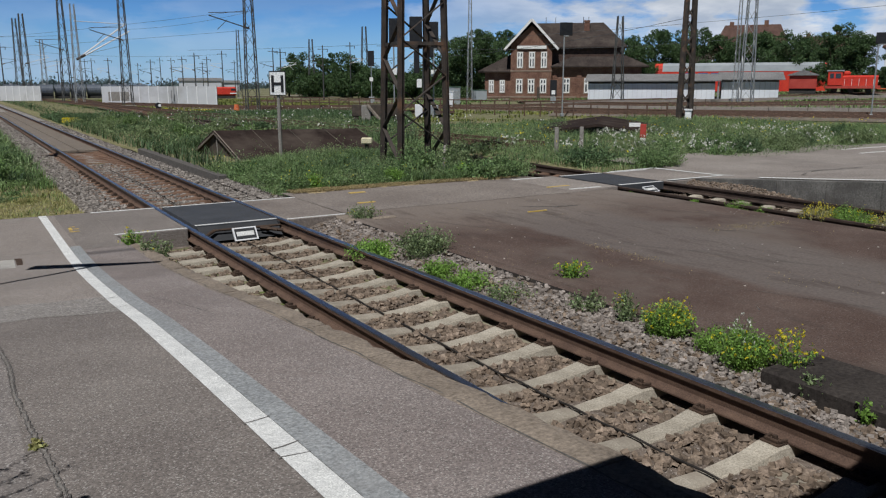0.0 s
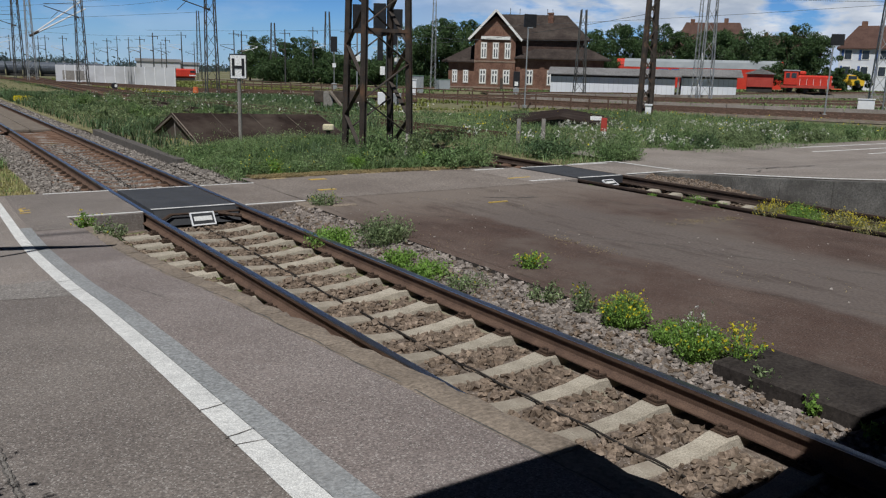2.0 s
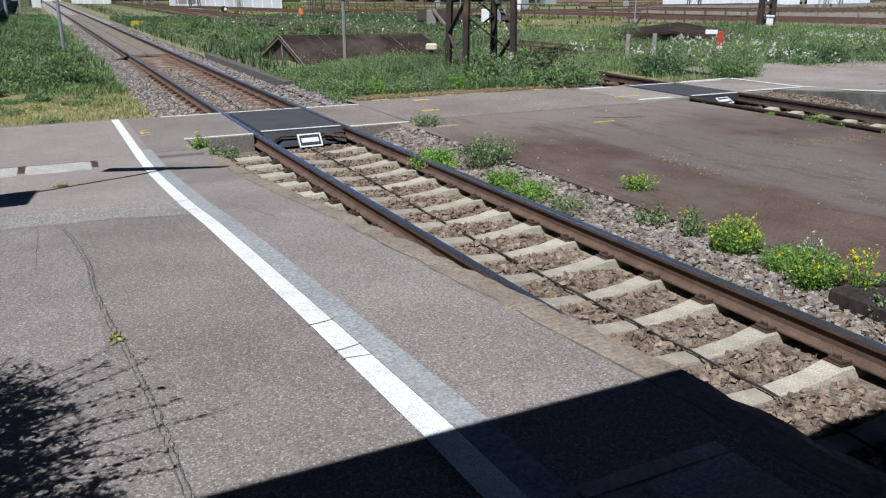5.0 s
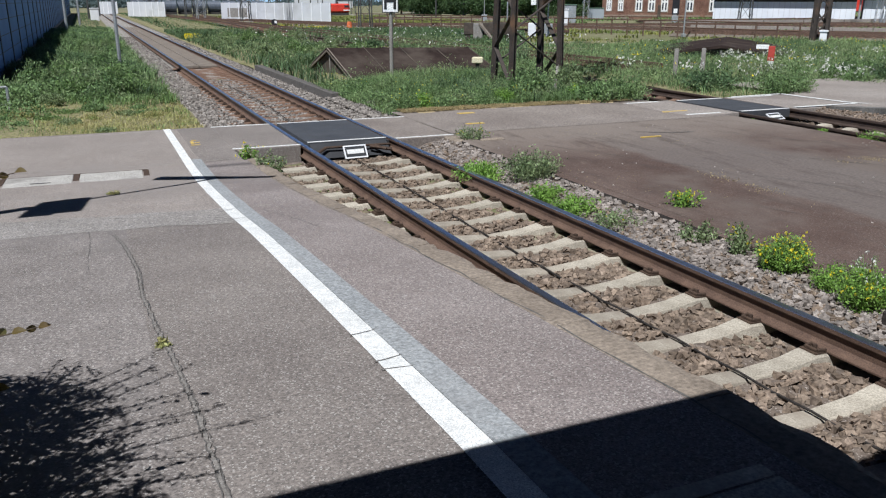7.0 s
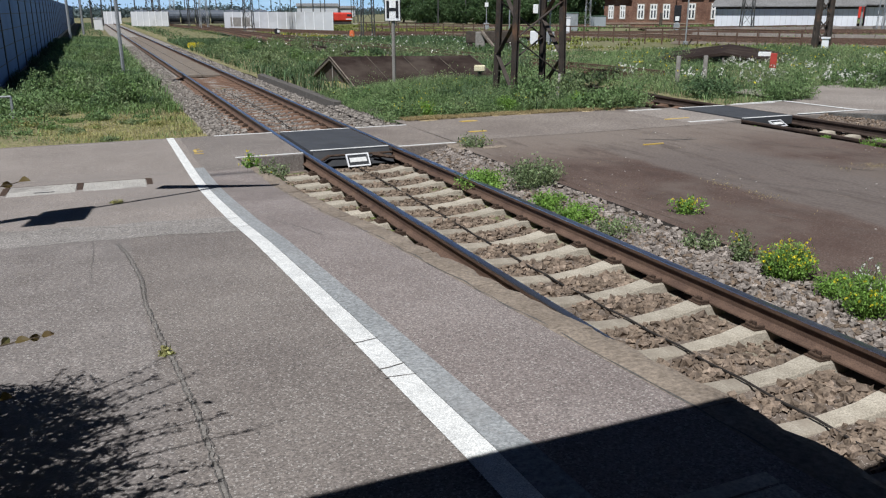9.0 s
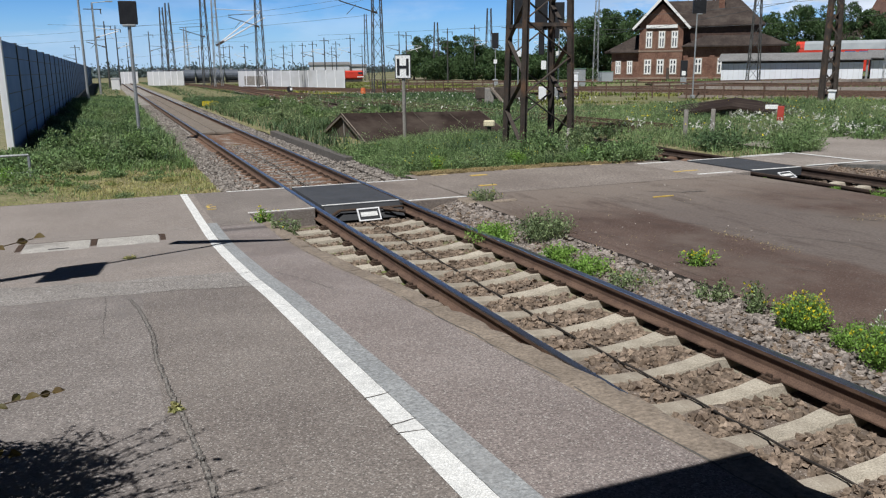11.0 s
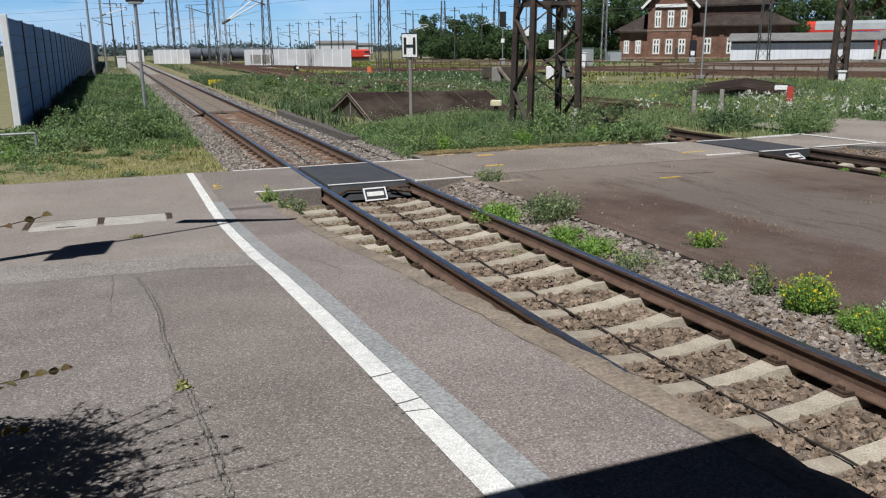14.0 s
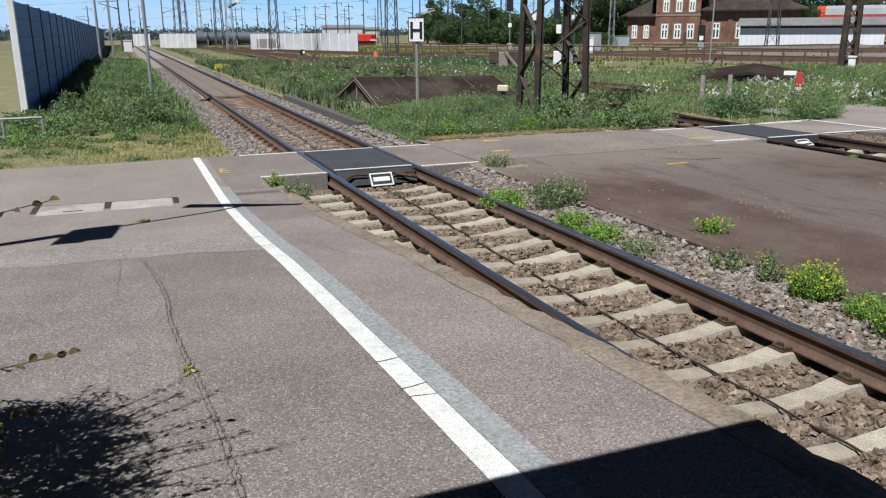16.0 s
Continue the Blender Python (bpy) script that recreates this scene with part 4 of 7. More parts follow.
rail_pair(track2, X2, -22, 140, 0.0, False)
sleepers(track2, X2, [0.6 * k + 0.2 for k in range(-22, 6)], CONCRETE_SLEEPER, False)
sleepers(track2, X2, [6.6 + 0.6 * k for k in range(30)], RUSTY_SLEEPER, False)
tagged(part("ballast_second", surface("ballast", np.linspace(7.95, 10.8, 12), np.linspace(-22, 4.16, 60), lambda X, Y: -0.25 + wob(X, Y, 4, 0.012), BED), None), "brown ballast of the second track", "ballast", kind="structure")
sx, sy = scatter(3000, 8.0, 10.7, -8, 3.9)
stuff("ballast_stones", stones_mesh("ballast_stones", sx, sy, -0.235 + 0 * sx, 0.045 * np.ones_like(sx), STONE), "brown crushed stones of the second track", "ballast")
tagged(part("ballast_second_far", surface("ballast", np.linspace(7.3, 11.2, 12), np.linspace(6.6, 140, 60), lambda X, Y: -0.24 + wob(X, Y, 2, 0.012), BED), None), "brown ballast beyond the second crossing", "ballast", kind="structure")
cross2 = thing("level_crossing", "second rubber panel crossing with white edge lines", "level crossing", kind="structure")
for k in range(4):
    y0 = 4.20 + k * 0.53
    part("rubber_panel", boxes((X2 - 0.655, X2 + 0.655, y0, y0 + 0.528, -0.16, 0.014), bevel=0.004), RUBBER_PAD, cross2)
for a, b in ((X2 - 2.1, X2 - 0.80), (X2 + 0.80, X2 + 3.3)):
    part("side_panel", boxes((a, b, 4.14, 6.38, -0.25, 0.012), bevel=0.01), ASPHALT_PALE, cross2, "worn asphalt crossing panel")
for a, b in ((X2 - 2.05, X2 - 1.2), (X2 - 0.65, X2 + 0.65), (X2 + 0.85, X2 + 2.2)):
    part("white_edge", boxes((a, b, 4.22, 4.30, 0.0, 0.0175)), WHITE_LINE, cross2)
    part("white_edge", boxes((a, b, 6.22, 6.30, 0.0, 0.0175)), WHITE_LINE, cross2)
for (xa, ya), (xb, yb) in (((10.2, 6.30), (11.85, 6.40)), ((11.85, 6.40), (11.95, 3.95)), ((10.05, 4.22), (11.85, 4.24))):
    dx, dy = (0.0, 0.055) if abs(xb - xa) > 1 else (0.07, 0.0)
    fr = np.linspace(0, 1, 9)
    cx, cy = xa + (xb - xa) * fr, ya + (yb - ya) * fr
    vs = np.stack([np.repeat(cx, 2) + np.tile([-dx, dx], 9), np.repeat(cy, 2) + np.tile([-dy, dy], 9), np.repeat(np.maximum(ramp2_at(cy), 0.012), 2) + 0.012], -1)
    part("white_edge", raw_mesh("white_edge", vs, np.array([[2 * k, 2 * k + 1, 2 * k + 3, 2 * k + 2] for k in range(8)]), WHITE_LINE), None, cross2)
sg2 = copy_thing(sign, pose(X2 - 0.05, 3.80, -0.13, -62, 0, 8))
plat2 = tagged(part("platform_second", surface("platform_second", np.linspace(10.78, 26, 16), np.concatenate([np.linspace(-22, 3.4, 40), [4.5, 6.10]]), lambda X, Y: np.where(X > 10.7, ramp2_at(Y) - 0.002, 0), ASPHALT_PALE), None),
               "pale asphalt platform rising from the crossing", "platform", kind="structure")
for k in range(15):
    a = -12.4 + k * 1.1
    za, zb = float(ramp2_at(a)), float(ramp2_at(a + 1.09))
    part("wall_block", prism(bmesh.new(), [(a, -0.32), (a + 1.09, -0.32), (a + 1.09, zb + 0.004), (a, za + 0.004)], "x", 10.70, 11.0), mat("grey_wall_concrete", (0.095, 0.091, 0.083), (0.18, 0.172, 0.158), 2.2, 0.92, 0.006, 30, vary=0.12, stain=(0.075, 0.07, 0.064)), plat2)
def wall_gravel(X, Y):
    top = np.interp(Y, [0.2, 1.2, 2.6, 4.2], [-0.26, -0.12, 0.04, 0.0])
    return np.where(X > 10.0, -0.26 + (top + 0.26) * np.clip((X - 10.0) / 0.7, 0, 1), -0.26) + wob(X, Y, 6, 0.01)


grv = tagged(part("gravel_slope", surface("gravel_slope", np.linspace(9.98, 10.74, 12), np.linspace(0.2, 4.18, 40), wall_gravel, BED), None), "grey gravel slope at the foot of the platform wall", "gravel", kind="structure")
sx, sy = scatter(900, 10.02, 10.7, 0.3, 4.1)
stuff("ballast_stones", stones_mesh("ballast_stones", sx, sy, wall_gravel(sx, sy) + 0.012, 0.03 * np.ones_like(sx), STONE), "", "", grv)
me = surface("white_line", np.linspace(11.10, 11.30, 2), np.linspace(-22, 2.7, 40), lambda X, Y: ramp2_at(Y) + 0.022, WHITE_LINE)
part("white_line", me, None, plat2, "white platform line")
for (xa, ya), (xb, yb), w in (((13.4, 3.45), (15.6, 2.95), 0.03), ((13.6, 3.1), (14.4, 3.25), 0.02), ((12.3, 2.4), (13.2, 2.9), 0.015)):
    fr = np.linspace(0, 1, 14)
    cx, cy = xa + (xb - xa) * fr + RNG.normal(0, 0.03, 14), ya + (yb - ya) * fr + RNG.normal(0, 0.03, 14)
    vs = np.stack([np.repeat(cx, 2), np.repeat(cy, 2) + np.tile([-w, w], 14), np.repeat(ramp2_at(cy), 2) + 0.014], -1)
    part("crack", raw_mesh("crack", vs, np.array([[2 * k, 2 * k + 1, 2 * k + 3, 2 * k + 2] for k in range(13)]), TAR), None, plat2, "dark crack in the pale asphalt")
rd = tagged(part("road", surface("road", np.linspace(12.4, 60, 30), np.linspace(3.4, 9.2, 10), lambda X, Y: 0.004 + 0 * X - 0.3 * (Y > 8.6 + 0.12 * np.abs(X - 30)), ASPHALT_PALE), None), "pale asphalt road leading to further platforms", "road", kind="structure")
for a, b, y in ((21.9, 29, 7.5), (21.0, 30, 6.3), (22.4, 29, 5.2)):
    part("white_edge", boxes((a, b, y, y + 0.1, 0.0, 0.010)), WHITE_LINE, rd)

# ---- canopy behind and over the camera, whose shade falls on the platform ----
ZR = 3.1
YE = -6.22 - 0.43 * (ZR + 0.28 - 0.66)
can = thing("station_canopy", "flat dark grey platform canopy with a deep fascia", "canopy")
part("fascia", boxes((-14, 9, YE - 0.40, YE, ZR - 0.02, ZR + 0.28), bevel=0.02), CANOPY, can)
part("roof_sheet", boxes((-14, 9, YE - 9.0, YE - 0.40, ZR + 0.02, ZR + 0.14)), CANOPY, can)
for x in (-10, 7.0):
    part("column", rods(((x, YE - 3, 0.0 if x > 0 else 0.7), (x, YE - 3, ZR + 0.02), 0.11, 10)), CANOPY, can)
# unseen wall, added to keep stray light out from under the canopy
part("back_wall", boxes((-14, -1.9, YE - 9.2, YE - 9.0, 0.0, ZR + 0.14)), CANOPY, can, "unseen dark wall added to deepen the canopy's shade")

# ---- boom with a sign box and a lamp, seen by its shadow ----
def shadow_of(x, y, z0, h):
    """The point at height h whose shadow falls on x, y at height z0."""
    k = h - z0
    return (x - 0.478 * k, y - 0.43 * k, h)


HB = 3.9
boom = thing("sign_boom", "horizontal lamp boom with a sign box beside the platform", "lamp boom")
p0, p2 = shadow_of(-6.4, -0.40, 0.12, HB), shadow_of(-3.87, 0.88, 0.07, HB)
p1, p3 = Vector(p0).lerp(Vector(p2), 0.78), shadow_of(-2.35, 1.68, 0.03, HB)
part("arm", rods((p0, p1, 0.10, 8), (p1, p2, 0.05, 8), (p2, p3, 0.035, 8)), MAST_GREY, boom)
part("post", rods(((p0[0], p0[1], 0.0), p0, 0.07, 8)), MAST_GREY, boom)
for ring in (((-4.46, 0.03), (-4.18, 0.02), (-4.14, 0.96), (-4.34, 0.90), (-4.42, 0.50)), ((-4.22, 0.10), (-3.92, 0.12), (-3.86, 1.0), (-4.12, 0.97))):
    part("sign_box", prism(bmesh.new(), [shadow_of(a, b, 0.09, HB)[:2] for a, b in ring], "z", HB - 0.03, HB + 0.03), BLACK, boom)
q3, q4, q5 = Vector(shadow_of(-2.35, 1.68, 0.03, HB)), Vector(shadow_of(-3.07, 1.99, 0.02, HB)), Vector(shadow_of(-1.70, 1.44, 0.03, HB))
part("lamp_head", rods((q4, q3, 0.11, 8, 0.09), (q3, q5, 0.08, 8, 0.05)), MAST_GREY, boom)

# ---- low roof over the underpass ----
def low_roof(x, y, w, ln, rise, rz):
    t = thing("underpass_roof", "low dark brown gabled sheet roof standing in the grass", "roof", (x, y, -0.12), rz)
    h = w / 2
    for s in (-1, 1):
        n = 4
        for k in range(n):
            a, b = ln * k / n, ln * (k + 1) / n - 0.02
            r0, r1 = rise * (1 - 0.10 * a / ln), rise * (1 - 0.10 * b / ln)
            bm = bmesh.new()
            vs = [bm.verts.new(p) for p in ((a, s * h * 1.04, -0.04), (b, s * h * 1.04, -0.04), (b, 0, r1), (a, 0, r0), (a, s * h * 1.04, -0.10), (b, s * h * 1.04, -0.10), (b, 0, r1 - 0.06), (a, 0, r0 - 0.06))]
            for q_ in ((0, 1, 2, 3), (7, 6, 5, 4), (0, 4, 5, 1), (1, 5, 6, 2), (2, 6, 7, 3), (3, 7, 4, 0)):
                bm.faces.new([vs[i] for i in q_])
            bmesh.ops.recalc_face_normals(bm, faces=bm.faces[:])
            part("roof_sheet", bm, ROOF_FELT, t)
            part("batten", rods(((b, s * h * 1.04, -0.03), (b, 0, r1 + 0.02), 0.02, 4)), WOOD_DARK, t)
    part("gable", prism(bmesh.new(), [(-h * 0.95, -0.3), (h * 0.95, -0.3), (h * 0.95, -0.06), (0, rise - 0.08), (-h * 0.95, -0.06)], "x", 0.12, 0.2), WOOD_DARK, t, "dark boarded gable")
    for s in (-1, 1):
        part("barge_board", rods(((0.02, s * h * 1.03, -0.09), (0.02, 0, rise - 0.05), 0.03, 4, None, (0.04, 0.11))), WOOD_BOARD, t)
    part("mullion", rods(((0.1, 0, -0.3), (0.1, 0, rise - 0.1), 0.02, 4)), POST_GREY, t)
    return t


low_roof(3.25, 16.8, 5.1, 5.1, 0.88, 3)

trough = tagged(part("cable_trough", boxes((1.72, 1.98, 11.0, 21.0, -0.3, -0.02), bevel=0.01), TAR), "dark concrete cable trough beside the track", "cable trough", kind="structure")

# ---- H board ----
hb = thing("stop_board", "white stop board with black H on a weathered post", "railway sign", (4.33, 13.75, -0.2), -31)
part("post", rods(((0, 0.03, 0), (0, 0.03, 2.72), 0.055, 8)), POST_GREY, hb)
bd = part("board", boxes((-0.23, 0.23, -0.045, -0.02, 2.07, 2.74), bevel=0.004), SIGN_WHITE, hb)
part("border", boxes((-0.235, 0.235, -0.052, -0.018, 2.06, 2.085), (-0.235, 0.235, -0.052, -0.018, 2.725, 2.75), (-0.235, -0.215, -0.052, -0.018, 2.085, 2.725), (0.215, 0.235, -0.052, -0.018, 2.085, 2.725)), BLACK, bd)
fc = bpy.data.curves.new("letter", "FONT")
fc.body, fc.size, fc.align_x, fc.extrude, fc.offset = "H", 0.66, "CENTER", 0.004, 0.012
letter = new("letter", fc)
letter.parent = bd
letter.matrix_basis = pose(0, -0.052, 2.165, 90, 0, 0)
letter.scale = (0.85, 1, 1)
fc.materials.append(BLACK)

# ---- lattice masts ----
def lattice(name, label, at, side, top, height, material, rz=0.0, panel=None, detail=True, group="catenary masts", leg=None):
    """A four-legged lattice mast that tapers from side to top."""
    t = thing(name, label, "catenary mast", at, rz, group)
    lw = 0.055 * side / 1.3 if detail else (leg or 0.075 * side)
    half = lambda z: (side + (top - side) * z / height) / 2
    cs = ((-1, -1), (1, -1), (1, 1), (-1, 1))
    for a, b in cs:
        bm = bmesh.new()
        A, B = Vector((a * half(0), b * half(0), 0)), Vector((a * half(height), b * half(height), height))
        if detail:
            d = Vector((-a * 0.065, 0, 0))
            e = Vector((0, -b * 0.065, 0))
            for off, fl in ((d * 1.5, (0.016, 0.13)), (e * 1.5, (0.13, 0.016))):
                q_ = [bm.verts.new(p + o) for p in (A, B) for o in (-off * 1.0, off * 1.0)]
                n_ = Vector((0, b * 0.012, 0)) if off.x else Vector((a * 0.012, 0, 0))
                r_ = [bm.verts.new(v.co + n_) for v in q_]
                for f in ((0, 1, 3, 2), (4, 6, 7, 5), (0, 4, 5, 1), (2, 3, 7, 6), (0, 2, 6, 4), (1, 5, 7, 3)):
                    bm.faces.new([(q_ + r_)[i] for i in f])
            bmesh.ops.recalc_face_normals(bm, faces=bm.faces[:])
        else:
            bar(bm, A, B, 0, flat=(lw, lw))
        part("leg", bm, material, t)
    panel = panel or side * 1.15
    if detail:
        for i in range(4):
            (a0, b0), (a1, b1) = cs[i], cs[(i + 1) % 4]
            z, k = 0.25 + (0.0 if i % 2 else panel * 0.5), 0
            while z + panel < height:
                h0, h1 = half(z), half(z + panel)
                p = Vector(((a0 if k % 2 else a1) * h0, (b0 if k % 2 else b1) * h0, z))
                q_ = Vector(((a1 if k % 2 else a0) * h1, (b1 if k % 2 else b0) * h1, z + panel))
                part("brace", rods((p, q_, 0, 4, None, (0.11, 0.02))), material, t)
                z, k = z + panel, k + 1
        for z in (3.35, 7.2):
            for i in range(4):
                (a0, b0), (a1, b1) = cs[i], cs[(i + 1) % 4]
                h0 = half(z) + 0.01
                part("tie", rods(((a0 * h0, b0 * h0, z), (a1 * h0, b1 * h0, z), 0, 4, None, (0.02, 0.09))), material, t)
    else:
        bm = bmesh.new()
        for i in range(4):
            (a0, b0), (a1, b1) = cs[i], cs[(i + 1) % 4]
            z, k = 0.2, 0
            while z + panel < height:
                h0, h1 = half(z), half(z + panel)
                bar(bm, ((a0 if k % 2 else a1) * h0, (b0 if k % 2 else b1) * h0, z), ((a1 if k % 2 else a0) * h1, (b1 if k % 2 else b0) * h1, z + panel), 0, flat=(lw * 0.55, lw * 0.4))
                z, k = z + panel, k + 1
        part("lattice_bracing", bm, material, t)
        part("footing", boxes((-side * 0.7, side * 0.7, -side * 0.7, side * 0.7, -0.3, 0.15)), CONCRETE, t)
    return t


main_mast = lattice("lattice_mast", "large brown-painted riveted lattice mast in the grass", (6.88, 10.33, -0.15), 1.34, 0.8, 14, MAST_BROWN, -7.5, 0.92)
for sx_, sy_ in ((-1, -1), (1, -1), (1, 1), (-1, 1)):
    part("footing", boxes((sx_ * 0.67 - 0.2, sx_ * 0.67 + 0.2, sy_ * 0.67 - 0.2, sy_ * 0.67 + 0.2, -0.4, 0.05)), CONCRETE, main_mast)
part("guy_strut", rods(((0.62, -0.62, 0.75), (0.05, -1.75, 0.0), 0.045, 6)), POST_GREY, main_mast)

# ---- noise barrier on the far side of the verge ----
XW = -6.15
nb = tagged(thing("noise_barrier", "long blue-grey metal noise barrier with dark posts", "noise barrier"), kind="structure")
ys = [15.5 + 4.0 * k for k in range(38)]
for k, (a, b) in enumerate(zip(ys, ys[1:])):
    p = part("panel", boxes((XW - 0.06, XW + 0.06, a + 0.09, b - 0.09, 0.12, 2.98)), BARRIER, nb)
    if k < 14:
        for z in (0.62, 1.1, 1.58, 2.06, 2.54):
            part("groove", boxes((XW + 0.05, XW + 0.068, a + 0.09, b - 0.09, z, z + 0.02)), BARRIER_POST, p)
    part("post", boxes((XW - 0.09, XW + 0.09, b - 0.09, b + 0.09, -0.3, 3.02)), BARRIER_POST, nb)
part("post", boxes((XW - 0.08, XW + 0.09, ys[0] - 0.12, ys[0] + 0.09, -0.3, 3.05), bevel=0.01), WHITE_STEEL, nb, "white end post")
part("plinth", boxes((XW - 0.12, XW + 0.14, ys[0] - 0.1, ys[-1], -0.3, 0.12)), CONCRETE, nb)
rl = thing("barrier_rail", "grey tubular hand rail at the end of the barrier", "railing", (-6.1, 10.6, -0.2))
part("tube", rods(((0, 0, 0), (0, 0, 0.62), 0.03), ((0.75, 0.1, 0.0), (0.75, 0.1, 0.62), 0.03), ((0, 0, 0.62), (0.75, 0.1, 0.62), 0.03), ((0, 0, 0.25), (0.75, 0.1, 0.25), 0.025)), MAST_GREY, rl)
part("tube", rods(((0, 0, 0.62), (-3, -0.3, 0.62), 0.03), ((0, 0, 0.25), (-3, -0.3, 0.25), 0.025)), MAST_GREY, rl)
# plan lines of the yard tracks and strips
YARD_LINES = [((41.4, 37.3), (51.1, 19.4)), ((46.0, 43.0), (57.0, 22.5)), ((56.6, 52.8), (78.4, 33.4)), ((61.5, 57.0), (86.0, 37.5)), ((73, 69.5), (120, 52)),
              ((30.5, 68.9), (60.5, 56.8)), ((49.7, 100), (100, 84)), ((8.8, 120.8), (12.8, 39.1)), ((12.4, 101.6), (26.0, 58.9)), ((14.2, 90.3), (19.9, 69.1)), ((12.7, 118.2), (9.6, 62)), ((36, 62), (46, 36))]
PLATFORM_LINES = [((51.5, 47.6), (62.8, 25.4)), ((66.5, 62.5), (98, 46.5))]

# ---- the far yard: places are given by bearing (degrees from the track's line) and range ----
def far(az, d):
    a = radians(az)
    x, y = EYE.x + d * math.sin(a), EYE.y + d * math.cos(a)
    return x, y


def zfar(x):
    return float(yard_at(x))


def far_thing(name, label, category, az, d, z=None, face=True, group="", rz=0.0):
    x, y = far(az, d)
    return thing(name, label, category, (x, y, zfar(x) - 0.2 if z is None else z), (-az if face else 0) + rz, group)


def yard_track(a, b, label, ext=0.3, ballast=True):
    """A track between two plan points, with brown rails on sleepers in a low bed."""
    A, B = Vector((a[0], a[1], 0)), Vector((b[0], b[1], 0))
    d = (B - A)
    A, B = A - d * ext, B + d * ext
    d = (B - A).normalized()
    n = Vector((-d.y, d.x, 0))
    t = tagged(thing("railway_track", label, "railway track", group="yard tracks"), kind="structure")
    m = 24
    P = [A.lerp(B, i / m) for i in range(m + 1)]
    P = [Vector((p.x, p.y, zfar(p.x) - 0.05)) for p in P]
    if ballast:
        bm = bmesh.new()
        L = [(bm.verts.new(p + n * 2.1 - Vector((0, 0, 0.18))), bm.verts.new(p + n * 1.4), bm.verts.new(p - n * 1.4), bm.verts.new(p - n * 2.1 - Vector((0, 0, 0.18)))) for p in P]
        for q0, q1 in zip(L, L[1:]):
            for i in range(3):
                bm.faces.new((q0[i], q0[i + 1], q1[i + 1], q1[i]))
        bmesh.ops.recalc_face_normals(bm, faces=bm.faces[:])
        part("ballast_bank", bm, BED_YARD, t)
    for s in (-0.75, 0.75):
        bm = bmesh.new()
        for p, q_ in zip(P, P[1:]):
            bar(bm, p + n * s + Vector((0, 0, 0.09)), q_ + n * s + Vector((0, 0, 0.09)), 0, flat=(0.08, 0.19))
        part("rail", bm, RAIL_RUST, t)
    bm = bmesh.new()
    ln = (B - A).length
    for k in range(int(ln / 0.75)):
        p = A.lerp(B, (k + 0.5) * 0.75 / ln)
        p = Vector((p.x, p.y, zfar(p.x) - 0.02))
        bar(bm, p - n * 1.25, p + n * 1.25, 0, flat=(0.24, 0.06))
    ob = part("sleepers", bm, RUST_SLEEPER, t)
    ob["kind"] = "stuff"
    return t


for a, b in YARD_LINES:
    yard_track(a, b, "rusty yard track in weedy brown ballast")
# a low platform strip of pale concrete between yard tracks
for (a, b), h in zip(PLATFORM_LINES, (0.16, 0.16)):
    A, B = Vector((*a, 0)), Vector((*b, 0))
    d = (B - A)
    A, B = A - d * 0.25, B + d * 0.25
    bm = bmesh.new()
    m = 12
    for i in range(m):
        p, q_ = A.lerp(B, i / m), A.lerp(B, (i + 0.98) / m)
        bar(bm, Vector((p.x, p.y, zfar(p.x) + 0.05)), Vector((q_.x, q_.y, zfar(q_.x) + 0.05)), 0, flat=(0.9, h * 2))
    tagged(part("yard_platform", bm, ASPHALT_PALE), "low pale concrete strip between yard tracks", "platform", kind="structure")

# brick station house: wide two-storey block with a front gable and one-storey wings
def window(parent, x, z, w, h, y):
    o = part("window", boxes((x - w / 2 - 0.12, x + w / 2 + 0.12, y - 0.05, y + 0.02, z - 0.12, z + h + 0.1)), SANDSTONE, parent, "window with sandstone surround and white frame")
    part("frame", boxes((x - w / 2, x + w / 2, y - 0.075, y - 0.045, z, z + h)), WOOD_WHITE, o)
    for a, b in ((x - w / 2 + 0.16, x - 0.11), (x + 0.11, x + w / 2 - 0.16)):
        for c, e in ((z + 0.2, z + h * 0.58), (z + h * 0.70, z + h - 0.18)):
            part("pane", boxes((a, b, y - 0.085, y - 0.074, c, e)), GLASS_DARK, o)
    return o


def hip(bm, x0, x1, y0, y1, z0, zr, inset, rx0, rx1):
    A = [bm.verts.new(p) for p in ((x0, y0, z0), (x1, y0, z0), (x1, y1, z0), (x0, y1, z0))]
    R = [bm.verts.new(p) for p in ((rx0, (y0 + y1) / 2, zr), (rx1, (y0 + y1) / 2, zr))]
    L = [bm.verts.new((v.co.x, v.co.y, v.co.z - 0.2)) for v in A]
    bm.faces.new((A[0], A[1], R[1], R[0]))
    bm.faces.new((A[2], A[3], R[0], R[1]))
    bm.faces.new((A[3], A[0], R[0]))
    bm.faces.new((A[1], A[2], R[1]))
    for i in range(4):
        bm.faces.new((A[i], L[i], L[(i + 1) % 4], A[(i + 1) % 4]))
    bm.faces.new(L)
    bmesh.ops.recalc_face_normals(bm, faces=bm.faces[:])
    return bm


S = far_thing("station_house", "two-storey red brick station house with brown tiled roofs", "house", 39.85, 125, 0.0)
# local x: across the view; 0 is the bearing 39.85
part("wall", boxes((-7.9, 8.6, 0.6, 9, -0.6, 7.9)), BRICK_DARK, S, "upper brick wall, coloured dark for the eaves' shade")
part("wall", prism(bmesh.new(), [(-7.95, -0.6), (-1.75, -0.6), (-1.75, 8.2), (-4.85, 11.0), (-7.95, 8.2)], "y", -1.2, 0.65), BRICK, S, "brick gable front")
